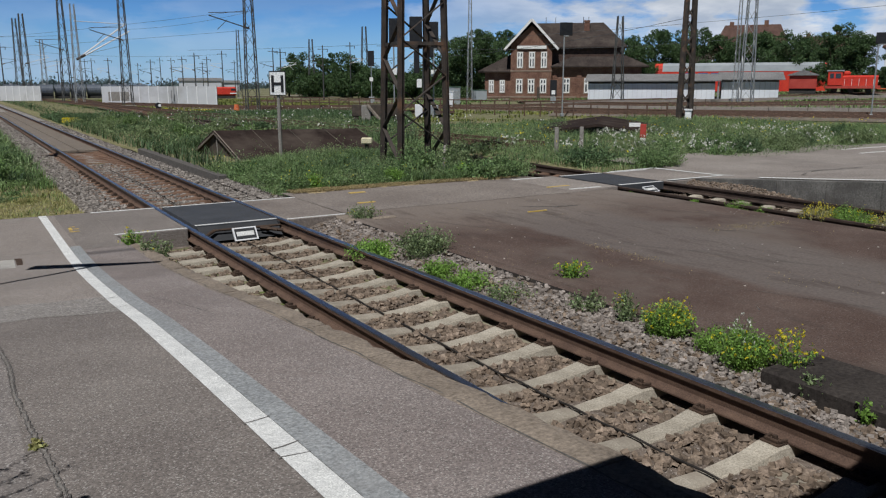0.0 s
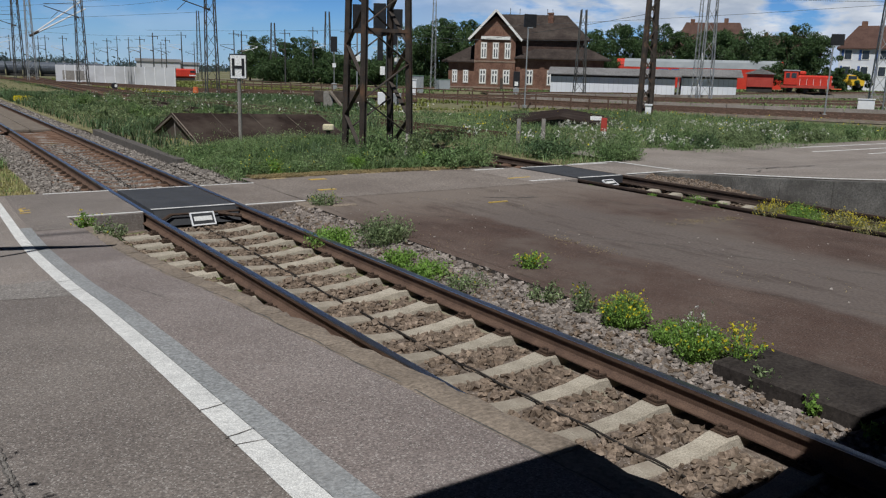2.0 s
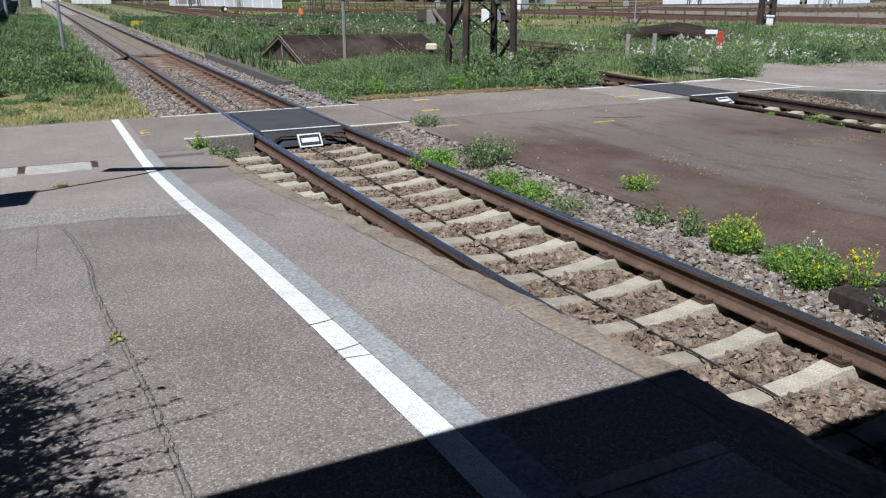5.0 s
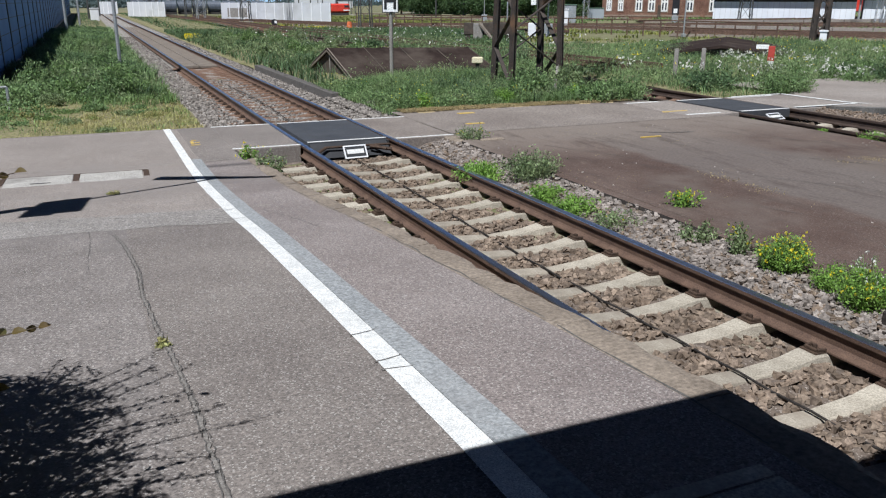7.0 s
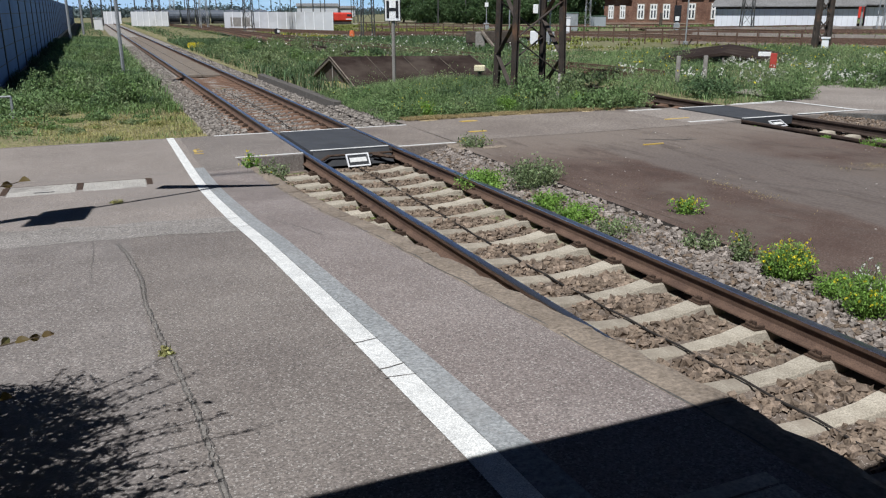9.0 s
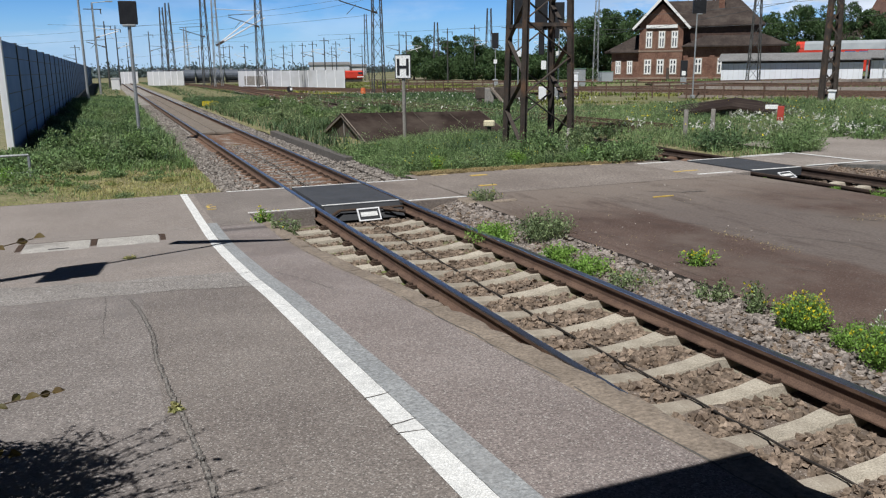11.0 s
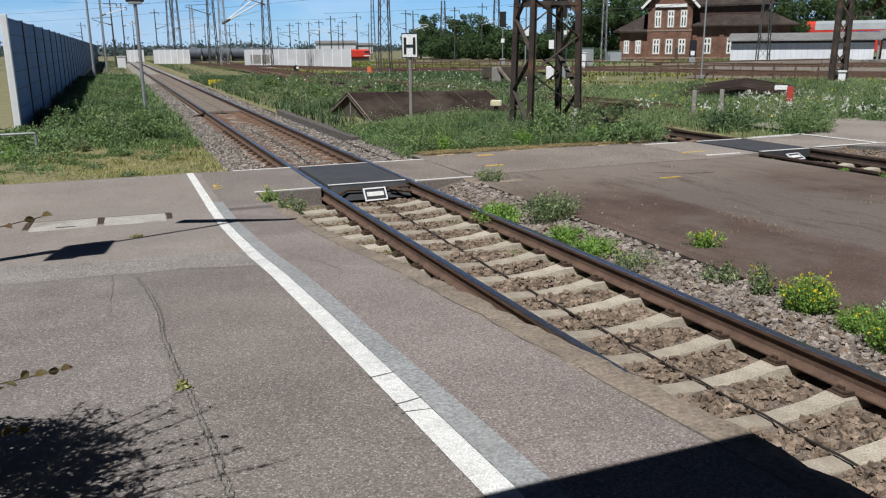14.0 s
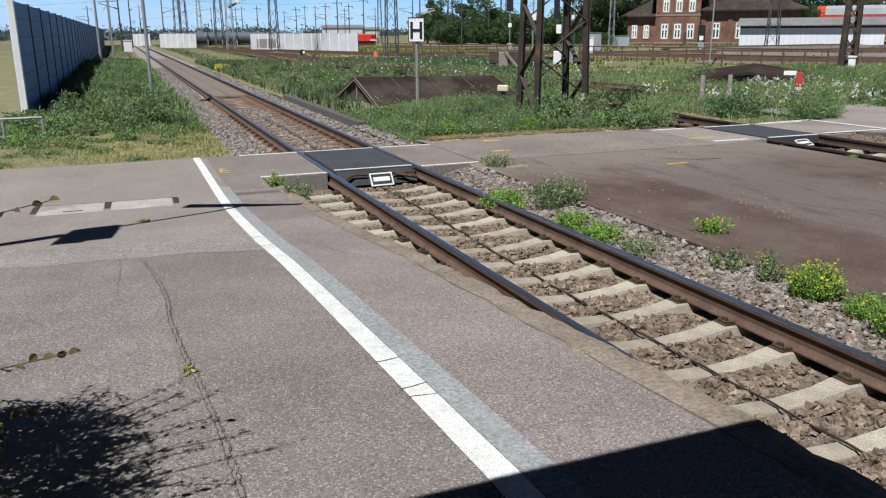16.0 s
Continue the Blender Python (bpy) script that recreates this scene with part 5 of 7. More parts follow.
part("wall", boxes((-12.0, -7.95, 0.2, 8, -0.6, 4.3)), BRICK, S, "brick side wing")
part("wall", boxes((-1.75, 11.6, -0.4, 0.62, -0.6, 5.0), (8.6, 11.6, 0.62, 8, -0.6, 5.0)), BRICK, S, "brick front wing")
part("string_course", boxes((-8.0, -1.7, -1.26, -1.2, 4.2, 4.42)), SANDSTONE, S)
part("string_course", boxes((-8.0, -1.7, -1.26, -1.2, 0.3, 0.55), (-1.75, 11.6, -0.46, -0.4, 0.3, 0.5), (-12, -7.95, 0.14, 0.2, 0.3, 0.5)), SANDSTONE, S)
part("roof", hip(bmesh.new(), -8.5, 9.4, 0.0, 9.8, 7.9, 11.7, 0, -4.85, 6.0), ROOF_TILE, S)
# gable roof that meets the main ridge
bm = bmesh.new()
for s in (-1, 1):
    a = [(-4.85, -1.9, 11.75), (-4.85, 4.9, 11.75), (-4.85 + s * 4.0, 4.9, 7.45), (-4.85 + s * 4.0, -1.9, 7.45)]
    vs = [bm.verts.new(p) for p in a] + [bm.verts.new((p[0], p[1], p[2] - 0.18)) for p in a]
    for q_ in ((0, 1, 2, 3), (7, 6, 5, 4), (0, 4, 5, 1), (1, 5, 6, 2), (2, 6, 7, 3), (3, 7, 4, 0)):
        bm.faces.new([vs[i] for i in q_])
bmesh.ops.recalc_face_normals(bm, faces=bm.faces[:])
part("gable_roof", bm, ROOF_TILE, S)
for s in (-1, 1):
    part("barge_board", rods(((-4.85, -1.95, 11.78), (-4.85 + s * 4.05, -1.95, 7.4), 0, 4, None, (0.12, 0.34))), WOOD_WHITE, S, "white barge board")
part("tie_beam", boxes((-7.0, -2.6, -1.5, -1.25, 7.55, 8.0)), WOOD_WHITE, S, "white timber tie beam")
part("roof", hip(bmesh.new(), -13.0, -7.6, -0.6, 8.6, 4.3, 7.0, 0, -8.2, -7.7), ROOF_TILE, S)
part("roof", hip(bmesh.new(), -1.9, 12.6, -1.3, 3.2, 5.0, 6.7, 0, 1.8, 9.0), ROOF_TILE, S)
part("chimney", boxes((3.0, 3.8, 3.2, 3.9, 9.0, 11.9), (2.93, 3.87, 3.13, 3.97, 11.7, 11.95)), BRICK, S)
for x in (-6.55, -4.75, -2.95):
    window(S, x, 4.75, 0.85, 2.35, -1.2)
for x in (-6.6, -4.8, -3.0):
    window(S, x, 1.0, 0.95, 2.1, -1.2)
for x in (-11.0, -9.3):
    window(S, x, 1.05, 0.75, 1.9, 0.2)
for x in (0.5, 3.7, 6.3):
    window(S, x, 1.0, 1.0, 2.2, -0.4)
part("door", boxes((-3.9, -3.45, -1.3, -1.2, -0.2, 1.9)), WOOD_DARK, S)
for x in (-1.3, 2.4):
    part("pilaster", boxes((x - 0.35, x + 0.35, -0.55, -0.4, -0.6, 4.9)), BRICK, S)
for x in (-2.5, -1.0, 3.3, 4.1):
    part("roof_spike", rods(((x - 0.4, 4.9, 11.5), (x - 0.4, 4.9, 12.6), 0.04)), MAST_DARK, S)

# long white shed
sh = far_thing("goods_shed", "long white boarded shed with a grey felt roof", "shed", 47.75, 112, 0.62)
sh.scale = (1.06, 1, 1)
part("wall", boxes((-11.4, 4.2, 0, 5, -0.6, 1.75)), PLASTER, sh, "white boarded wall")
part("wall", boxes((5.0, 11.6, 0.5, 5, -0.6, 1.95)), PLASTER, sh, "white boarded wall")
part("upper_wall", boxes((-11.4, 4.2, 0.05, 5, 1.752, 2.3), (5.0, 11.6, 0.55, 5, 1.952, 2.4)), UNDERFRAME, sh, "dark band under the eave")
for k in range(26):
    x = -11.2 + 0.6 * k
    part("board_joint", boxes((x, x + 0.05, -0.02, 0.0, -0.4, 1.74)), BARRIER_LIGHT, sh)
for k in range(11):
    x = 5.2 + 0.6 * k
    part("board_joint", boxes((x, x + 0.05, 0.48, 0.5, -0.4, 1.94)), BARRIER_LIGHT, sh)
part("roof", prism(bmesh.new(), [(-0.7, 2.15), (2.5, 3.05), (5.6, 2.15), (5.6, 2.05), (-0.7, 2.03)], "x", -11.8, 4.9), SHED_ROOF, sh)
part("roof", prism(bmesh.new(), [(-0.3, 2.3), (2.7, 3.25), (5.6, 2.3), (5.6, 2.2), (-0.3, 2.18)], "x", 4.6, 12.2), SHED_ROOF, sh)
part("downpipe", rods(((4.6, -0.2, -0.4), (4.6, -0.2, 2.0), 0.12)), MAST_GREY, sh)

# double-deck carriage
tr = far_thing("railway_carriage", "red and grey double-deck passenger carriage", "carriage", 51.4, 150, -0.15)
prof = [(-1.4, 1.0), (1.4, 1.0), (1.4, 4.6), (1.15, 5.6), (0.6, 6.05), (-0.6, 6.05), (-1.15, 5.6), (-1.4, 4.6)]
part("body", prism(bmesh.new(), prof, "x", -13.9, 13.9), RED_PAINT, tr, "red carriage body")
part("roof", prism(bmesh.new(), [(-1.43, 4.65), (1.43, 4.65), (1.2, 5.65), (0.62, 6.1), (-0.62, 6.1), (-1.2, 5.65)], "x", -12.6, 13.6), TRAIN_GREY, tr, "grey roof")
for k in range(7):
    part("window", boxes((-8.6 + k * 2.1, -7.0 + k * 2.1, -1.44, -1.40, 3.4, 4.4)), TRAIN_BLUE, tr)
part("underframe", boxes((-13.5, 13.5, -1.2, 1.2, 0.2, 1.0)), UNDERFRAME, tr)

# small red wagon and shunting locomotive
vn = far_thing("small_van", "dark red covered van with a grey roof", "railway wagon", 55.4, 122, 1.1)
part("body", boxes((-1.75, 1.75, 0, 3, 0.55, 2.5), bevel=0.05), RED_OLD, vn)
part("roof", prism(bmesh.new(), [(-2.0, 2.45), (0, 3.1), (2.0, 2.45), (2.0, 2.35), (-2.0, 2.35)], "y", -0.3, 3.3), SHED_ROOF, vn)
part("underframe", boxes((-1.7, 1.7, 0.2, 2.8, -0.1, 0.55)), UNDERFRAME, vn)
lo = far_thing("shunting_locomotive", "bright red diesel shunting locomotive with a grey cab roof", "locomotive", 58.3, 125, 1.3)
lo.scale = (0.88, 0.88, 0.88)
part("cab", boxes((-3.6, -1.5, -1.4, 1.4, 0.9, 3.05), bevel=0.06), RED_PAINT, lo)
part("cab_roof", boxes((-3.8, -1.3, -1.5, 1.5, 3.05, 3.25), bevel=0.05), TRAIN_GREY, lo)
for a, b in ((-3.3, -2.75), (-2.5, -1.75)):
    part("cab_window", boxes((a, b, -1.43, -1.4, 2.0, 2.75)), GLASS_DARK, lo)
part("hood", prism(bmesh.new(), [(-1.1, 0.9), (1.1, 0.9), (1.1, 2.2), (0.8, 2.45), (-0.8, 2.45), (-1.1, 2.2)], "x", -1.5, 3.4), RED_PAINT, lo)
part("hood_step", boxes((-1.5, -0.4, -0.8, 0.8, 2.45, 3.1), bevel=0.2), RED_PAINT, lo)
part("frame", boxes((-3.9, 3.8, -1.3, 1.3, 0.45, 0.9)), RED_OLD, lo)
part("step_board", boxes((3.4, 4.9, -1.3, 1.3, 0.35, 0.5)), ORANGE, lo)
for x in (-2.6, -0.2, 2.2):
    for y in (-0.85, 0.75):
        wh = part("wheel", prism(bmesh.new(), [(x + 0.45 * math.cos(i * math.pi / 8), 0.2 + 0.45 * math.sin(i * math.pi / 8)) for i in range(16)], "y", y, y + 0.1), UNDERFRAME, lo)
for k in range(5):
    part("handrail", rods(((-1.2 + k, -1.25, 0.9), (-1.2 + k, -1.25, 1.9), 0.03)), WHITE_STEEL, lo)
part("headlight", boxes((3.38, 3.5, -0.7, -0.4, 1.4, 1.7), bevel=0.05), WHITE_STEEL, lo)

yv = far_thing("yellow_van", "yellow delivery van parked beside the yard", "van", 60.6, 142, 1.9)
part("body", prism(bmesh.new(), [(-2.6, 0.35), (2.3, 0.35), (2.35, 1.1), (1.6, 1.3), (1.1, 1.95), (-0.2, 2.0), (-0.4, 1.3), (-2.6, 1.25)], "y", -0.9, 0.9), YELLOW_PAINT, yv)
part("window", boxes((0.0, 1.2, -0.93, -0.9, 1.3, 1.8)), GLASS_DARK, yv)
for x in (-1.7, 1.5):
    part("wheel", prism(bmesh.new(), [(x + 0.35 * math.cos(i * math.pi / 8), 0.35 + 0.35 * math.sin(i * math.pi / 8)) for i in range(16)], "y", -0.95, -0.75), UNDERFRAME, yv)


# houses behind
def house(az, d, z, w, dep, eave, ridge, wall, roof, label, rz=0.0, cols=4, storeys=2):
    h = far_thing("house", label, "house", az, d, z, rz=rz, group="houses behind the yard")
    part("wall", boxes((-w / 2, w / 2, 0, dep, -1.5, eave)), wall, h)
    part("roof", hip(bmesh.new(), -w / 2 - 0.5, w / 2 + 0.5, -0.5, dep + 0.5, eave, ridge, 0, -w / 2 + 2.2, w / 2 - 2.2), roof, h)
    for s in range(storeys):
        for c in range(cols):
            x = -w / 2 + (c + 0.5) * w / cols
            z0 = eave - 2.6 * (s + 1) + 0.7
            o = part("window", boxes((x - 0.62, x + 0.62, -0.06, 0.02, z0, z0 + 1.6)), WOOD_WHITE, h)
            part("pane", boxes((x - 0.5, x + 0.5, -0.075, -0.06, z0 + 0.1, z0 + 1.5)), GLASS_DARK, o)
            part("shutter", boxes((x - 1.0, x - 0.64, -0.09, -0.02, z0, z0 + 1.6)), TRAIN_BLUE, o) if wall is PLASTER else None
    part("chimney", boxes((w * 0.15, w * 0.15 + 0.9, dep * 0.45, dep * 0.55, ridge - 1.6, ridge + 0.9)), BRICK, h)
    part("chimney", boxes((-w * 0.3, -w * 0.3 + 0.9, dep * 0.45, dep * 0.55, ridge - 1.8, ridge + 0.7)), BRICK, h)
    return h


house(62.4, 150, 1.7, 13.0, 9, 6.6, 10.4, PLASTER, ROOF_RED, "white rendered house with a red-brown hipped roof", cols=5)
house(52.1, 190, 0.1, 16.0, 10, 8.6, 15.2, PLASTER, ROOF_RED, "large house with a tall red-brown roof behind trees", cols=5)
house(56.5, 205, 0.3, 14, 10, 8.6, 13.0, PLASTER, ROOF_RED, "brown-roofed house behind trees")
house(49.0, 200, 0.6, 9, 9, 6.5, 10.8, PLASTER, ROOF_TILE, "small house with white gable behind trees")


# trees: trunk, limbs and a crown of many small leaves
def tree(az, d, h, w, z=None, seed=0, n=2600, label="dense dark green broadleaf tree"):
    rng = np.random.default_rng(seed)
    t = far_thing("tree", label, "tree", az, d, z, group="trees behind the yard")
    bm = bmesh.new()
    bar(bm, (0, 0, -0.5), (0.1, 0, h * 0.5), 0.35 * h / 10, 8, 0.18 * h / 10)
    for k in range(6):
        a = k * 1.1
        bar(bm, (0.05, 0, h * (0.2 + 0.06 * k)), (math.cos(a) * w * 0.3, math.sin(a) * w * 0.3, h * (0.45 + 0.07 * k)), 0.1 * h / 10, 5, 0.03)
    part("trunk", bm, BARK, t)
    k = 46
    c = np.stack([rng.normal(0, 0.26, k) * w, rng.normal(0, 0.22, k) * w, h * (0.06 + 0.86 * rng.beta(1.2, 1.25, k))], -1)
    prof = np.sin(np.clip(c[:, 2] / h, 0.16, 0.95) * np.pi) ** 0.5
    c[:, :2] *= prof[:, None]
    r = rng.uniform(0.09, 0.19, k) * w
    i = rng.integers(0, k, n)
    o = rng.normal(0, 1, (n, 3))
    o /= np.linalg.norm(o, axis=1)[:, None]
    p = c[i] + o * (r[i] * rng.uniform(0.55, 1.05, n))[:, None] * [1, 1, 0.8]
    p[:, 2] = np.clip(p[:, 2], 0.1, h * 1.02)
    part("crown", leaves("crown", p, None, 0.016 * w + 0.07, TREE_LEAF), None, t)
    return t


for i, (az, d, h, w) in enumerate([
        (32.6, 140, 11.0, 9), (33.9, 145, 12.6, 8), (35.0, 150, 11.5, 8), (31.5, 160, 8.0, 9), (36.2, 158, 13.4, 8), (38.0, 165, 13.8, 9),
        (21.6, 170, 9.2, 8), (20.6, 178, 7.0, 7), (23.3, 172, 8.6, 8), (24.4, 168, 9.3, 8), (25.6, 168, 6.6, 8), (26.8, 160, 5.2, 8), (28.2, 165, 4.4, 9), (29.6, 160, 4.8, 9),
        (44.6, 150, 10.5, 9), (46.0, 162, 11.8, 9), (47.4, 164, 12.6, 9), (48.6, 160, 11.8, 8), (50.2, 168, 11.0, 9), (51.6, 166, 11.5, 9), (52.8, 165, 10.8, 9), (54.2, 160, 10.6, 8), (55.4, 158, 10.0, 8),
        (57.0, 135, 9.0, 6), (57.8, 136, 10.4, 6.5), (58.6, 138, 8.8, 5.5), (60.0, 141, 4.0, 4), (61.2, 144, 3.2, 3), (64.5, 150, 8, 8),
        (30.6, 150, 5.0, 8), (28.9, 150, 4.6, 8), (27.4, 150, 4.8, 8), (25.0, 152, 4.5, 8), (22.4, 155, 4.6, 8)]):
    tree(az, d, h, w, seed=i + 3, n=13000 if d < 150 else 10000)
# far woods and sheds on the skyline
hx_, hz_, hs_ = [], [], []
rng = np.random.default_rng(5)
cs = []
for k in range(150):
    az = rng.uniform(-12, 22)
    d = rng.uniform(330, 420)
    x, y = far(az, d)
    h = rng.uniform(2.5, 7.5) * (1.25 if rng.random() < 0.2 else 0.8)
    for j in range(210):
        cs.append((x + rng.normal(0, 4.5), y + rng.normal(0, 3), abs(rng.normal(0.4, 0.24)) * h * 0.75))
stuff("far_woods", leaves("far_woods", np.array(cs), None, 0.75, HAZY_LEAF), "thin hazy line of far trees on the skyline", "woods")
for az, d, w, h in ((14.7, 290, 14, 5.0), (16.4, 300, 9, 4.2)):
    fs_ = far_thing("far_shed", "long pale industrial shed on the skyline", "shed", az, d, -0.2, group="far sheds")
    part("wall", boxes((-w / 2, w / 2, 0, 12, 0, h * 0.8)), BARRIER_LIGHT, fs_)
    part("roof", prism(bmesh.new(), [(-0.4, h * 0.8), (6, h), (12.4, h * 0.8)], "x", -w / 2 - 0.4, w / 2 + 0.4), SHED_ROOF, fs_)

# ---- masts, signals, barriers in the yard ----
def arm(t, z, ln, s=1, white=False):
    part("cantilever", rods(((0, 0, z), (s * ln, 0, z + ln * 0.30), 0.05), ((0, 0, z + ln * 0.42), (s * ln, 0, z + ln * 0.36), 0.035), ((s * ln * 0.55, 0, z + ln * 0.2), (s * ln * 0.8, 0, z - 0.15), 0.03)), WHITE_STEEL if white else MAST_DARK, t)
    part("insulator", rods(((0, 0, z), (s * 0.5, 0, z + 0.15), 0.10, 6)), INSULATOR, t)


def yard_mast(az, d, side, height, material=MAST_DARK, rz=0.0, label="dark steel lattice catenary mast", cant=0, z_arm=5.6, white=False, leg=None):
    x, y = far(az, d)
    m = lattice("catenary_mast", label, (x, y, zfar(x) - 0.15), side, side * 0.45, height, material, -az + 12 + rz, side * 1.25, False, leg=leg)
    if cant:
        arm(m, z_arm, 3.4, cant, white)
    return m


yard_mast(18.1, 74, 1.05, 15, cant=-1, z_arm=7.2)
yard_mast(10.05, 97, 1.0, 15, cant=-1, z_arm=7.2)
mk = yard_mast(7.15, 115, 1.0, 12.5, MAST_GREY)
part("cantilever", rods(((0, 0, 5.6), (6.4, 0.5, 10.2), 0.10, 6), ((0, 0, 10.4), (6.6, 0.5, 10.3), 0.05, 6)), WHITE_STEEL, mk, "white cantilever tube")
part("cantilever", rods(((1.0, 0, 6.1), (7.0, 0.5, 9.4), 0.10, 6)), WHITE_STEEL, mk, "white cantilever tube")
part("insulator", rods(((0, 0, 5.6), (1.1, 0, 6.2), 0.16, 8)), INSULATOR, mk)
yard_mast(6.45, 121, 1.2, 14, cant=-1, z_arm=7.0)
yard_mast(4.2, 140, 1.2, 13, cant=1, white=True)
yard_mast(3.8, 150, 1.1, 13)
yard_mast(5.2, 175, 1.0, 11, MAST_GREY, cant=1, white=True)
yard_mast(48.15, 55, 0.72, 13, MAST_BROWN, leg=0.19, label="brown riveted lattice mast with white number boxes")
yard_mast(43.6, 100, 1.3, 10.2, label="dark lattice mast with a pointed top")
yard_mast(52.0, 95, 1.35, 17, MAST_GREY, label="grey lattice mast with signals and boxes", cant=-1, z_arm=12)
yard_mast(51.3, 96, 0.5, 14, MAST_GREY)
yard_mast(62.4, 80, 1.3, 13, MAST_GREY, label="tall grey lattice mast")
yard_mast(25.9, 170, 1.6, 14, label="dark lattice mast far off")
yard_mast(22.2, 160, 1.3, 11)
yard_mast(33.3, 118, 0.7, 16, MAST_GREY, label="slim grey lattice mast")
yard_mast(17.3, 150, 0.8, 12)
for az, d, h in ((0.25, 120, 9), (0.9, 150, 10), (2.9, 170, 10), (-0.35, 95, 9.5), (1.5, 210, 9), (11.6, 190, 8), (12.9, 210, 9), (13.6, 170, 8), (14.4, 150, 8), (15.2, 185, 8.5), (16.2, 165, 9), (9.0, 200, 8.5), (12.2, 240, 10), (8.0, 220, 9), (19.6, 150, 9), (20.1, 130, 8), (23.0, 140, 9), (24.9, 150, 10), (27.1, 150, 10), (21.0, 200, 10), (6.0, 230, 9), (7.6, 260, 10), (-1.6, 190, 8), (10.8, 260, 9), (17.0, 230, 9), (14.9, 240, 9), (30.0, 140, 9)):
    x, y = far(az, d)
    p = thing("catenary_pole", "thin grey catenary pole far down the yard", "catenary mast", (x, y, zfar(x) - 0.2), -az, "far catenary poles")
    part("pole", rods(((0, 0, 0), (0, 0, h), 0.13, 6, 0.08), ((-0.9, 0, h * 0.93), (0.9, 0, h * 0.93), 0.05, 5), ((0.8, 0, h * 0.93), (0.8, 0, h * 0.93 - 0.5), 0.06, 5)), MAST_DARK, p)
    arm(p, h * 0.62, 2.4, 1 if int(az * 10) % 2 else -1, int(az * 10) % 3 == 0)
for az, d, h in ((-1.13, 63, 9.5), (-0.33, 88.6, 9.0)):
    x, y = far(az, d)
    p = thing("lamp_post", "slim pale steel lamp post beside the barrier", "lamp post", (x, y, -0.2), 0, "lamp posts")
    part("pole", rods(((0, 0, 0), (0, 0, h), 0.10, 8, 0.06)), MAST_GREY, p)
    part("arm", rods(((0, 0, h), (1.4, 0, h + 0.15), 0.04)), MAST_GREY, p)
    part("lamp_head", boxes((1.2, 1.9, -0.12, 0.12, h + 0.1, h + 0.22), bevel=0.03), MAST_GREY, p)


def signal(x, y, h, label, head_w=0.55, head_h=0.72, turn=0.0, mat_=MAST_GREY, shift=0.0):
    t = thing("signal", label, "railway signal", (x, y, zfar(x) - 0.2), turn, "signals")
    part("pole", rods(((0, 0, 0), (0, 0, h), 0.055, 8)), mat_, t)
    part("base", boxes((-0.13, 0.13, -0.13, 0.13, 0, 0.25), bevel=0.02), mat_, t)
    hd = part("head", boxes((-head_w / 2 + shift, head_w / 2 + shift, -0.06, 0.12, h, h + head_h), bevel=0.02), BLACK, t, "black signal board")
    part("hood", boxes((-head_w * 0.3 + shift, head_w * 0.3 + shift, 0.12, 0.42, h + 0.1, h + head_h - 0.1), bevel=0.02), BLACK, hd)
    part("bracket", boxes((-0.2 + shift, 0.2 + shift, -0.1, 0.1, h - 0.07, h), bevel=0.01), mat_, t)
    return t


signal(-2.80, 19.79, 3.82, "grey signal post with a black signal board", turn=-3)
x, y = far(39.85, 62)
signal(x, y, 6.0, "grey signal post with black twin boards", 0.95, 0.95, -20, shift=0.15)
x, y = far(59.5, 66)
signal(x, y, 5.2, "grey signal post with a tilted black board", 0.9, 0.8, -60, shift=0.25)
for az, d, h, c in ((26.35, 105, 6.4, MAST_GREY), (27.95, 62, 7.0, MAST_GREY), (30.75, 60, 6.6, MAST_GREY), (39.2, 100, 2.6, MAST_GREY)):
    x, y = far(az, d)
    t = signal(x, y, h - 1.6, "tall signal post with a black hood far off", 0.8 if d > 80 else 0.7, 1.9, -az, c)
    part("number_plate", boxes((-0.22, 0.22, -0.1, -0.07, h * 0.45, h * 0.45 + 0.5)), SIGN_WHITE, t, "white plate")
    part("relay_box", boxes((-0.35, 0.35, -0.1, 0.3, 0.2, 0.9), bevel=0.03), MAST_GREY, t)
x, y = far(29.9, 58)
t = thing("route_indicator", "black signal boards on a striped grey post", "railway signal", (x, y, zfar(x) - 0.2), -29, "signals")
part("pole", rods(((0.35, 0, 0), (0.35, 0, 6.5), 0.07, 8)), MAST_GREY, t)
part("head", boxes((-0.85, 0.05, -0.1, 0.25, 4.9, 7.1), (-0.55, -0.15, -0.1, 0.4, 3.2, 4.9), (0.1, 0.85, -0.1, 0.25, 4.3, 5.9), bevel=0.03), BLACK, t)
part("warning_band", rods(((0.35, 0, 0.55), (0.35, 0, 1.0), 0.085, 8)), ORANGE, t, "red and yellow band")
part("cabinet", boxes((-0.5, 0.05, -0.3, 0.3, 0.0, 1.0), bevel=0.03), WHITE_STEEL, t)
part("number_plate", boxes((-0.35, 0.0, -0.12, -0.09, 2.2, 2.8)), SIGN_WHITE, t, "white plate")

# pale barrier segments
def pale_barrier(az0, d0, az1, d1, h, n, label):
    (xa, ya), (xb, yb) = far(az0, d0), far(az1, d1)
    t = thing("pale_barrier", label, "noise barrier", (xa, ya, -0.2), math.degrees(math.atan2(yb - ya, xb - xa)), "pale barriers")
    ln = math.hypot(xb - xa, yb - ya)
    for k in range(n):
        a, b = ln * k / n, ln * (k + 1) / n
        part("panel", boxes((a + 0.05, b - 0.05, -0.06, 0.06, 0, h)), BARRIER_LIGHT, t)
        part("post", boxes((b - 0.05, b + 0.05, -0.09, 0.09, 0, h + 0.04)), WHITE_STEEL, t)
    return t


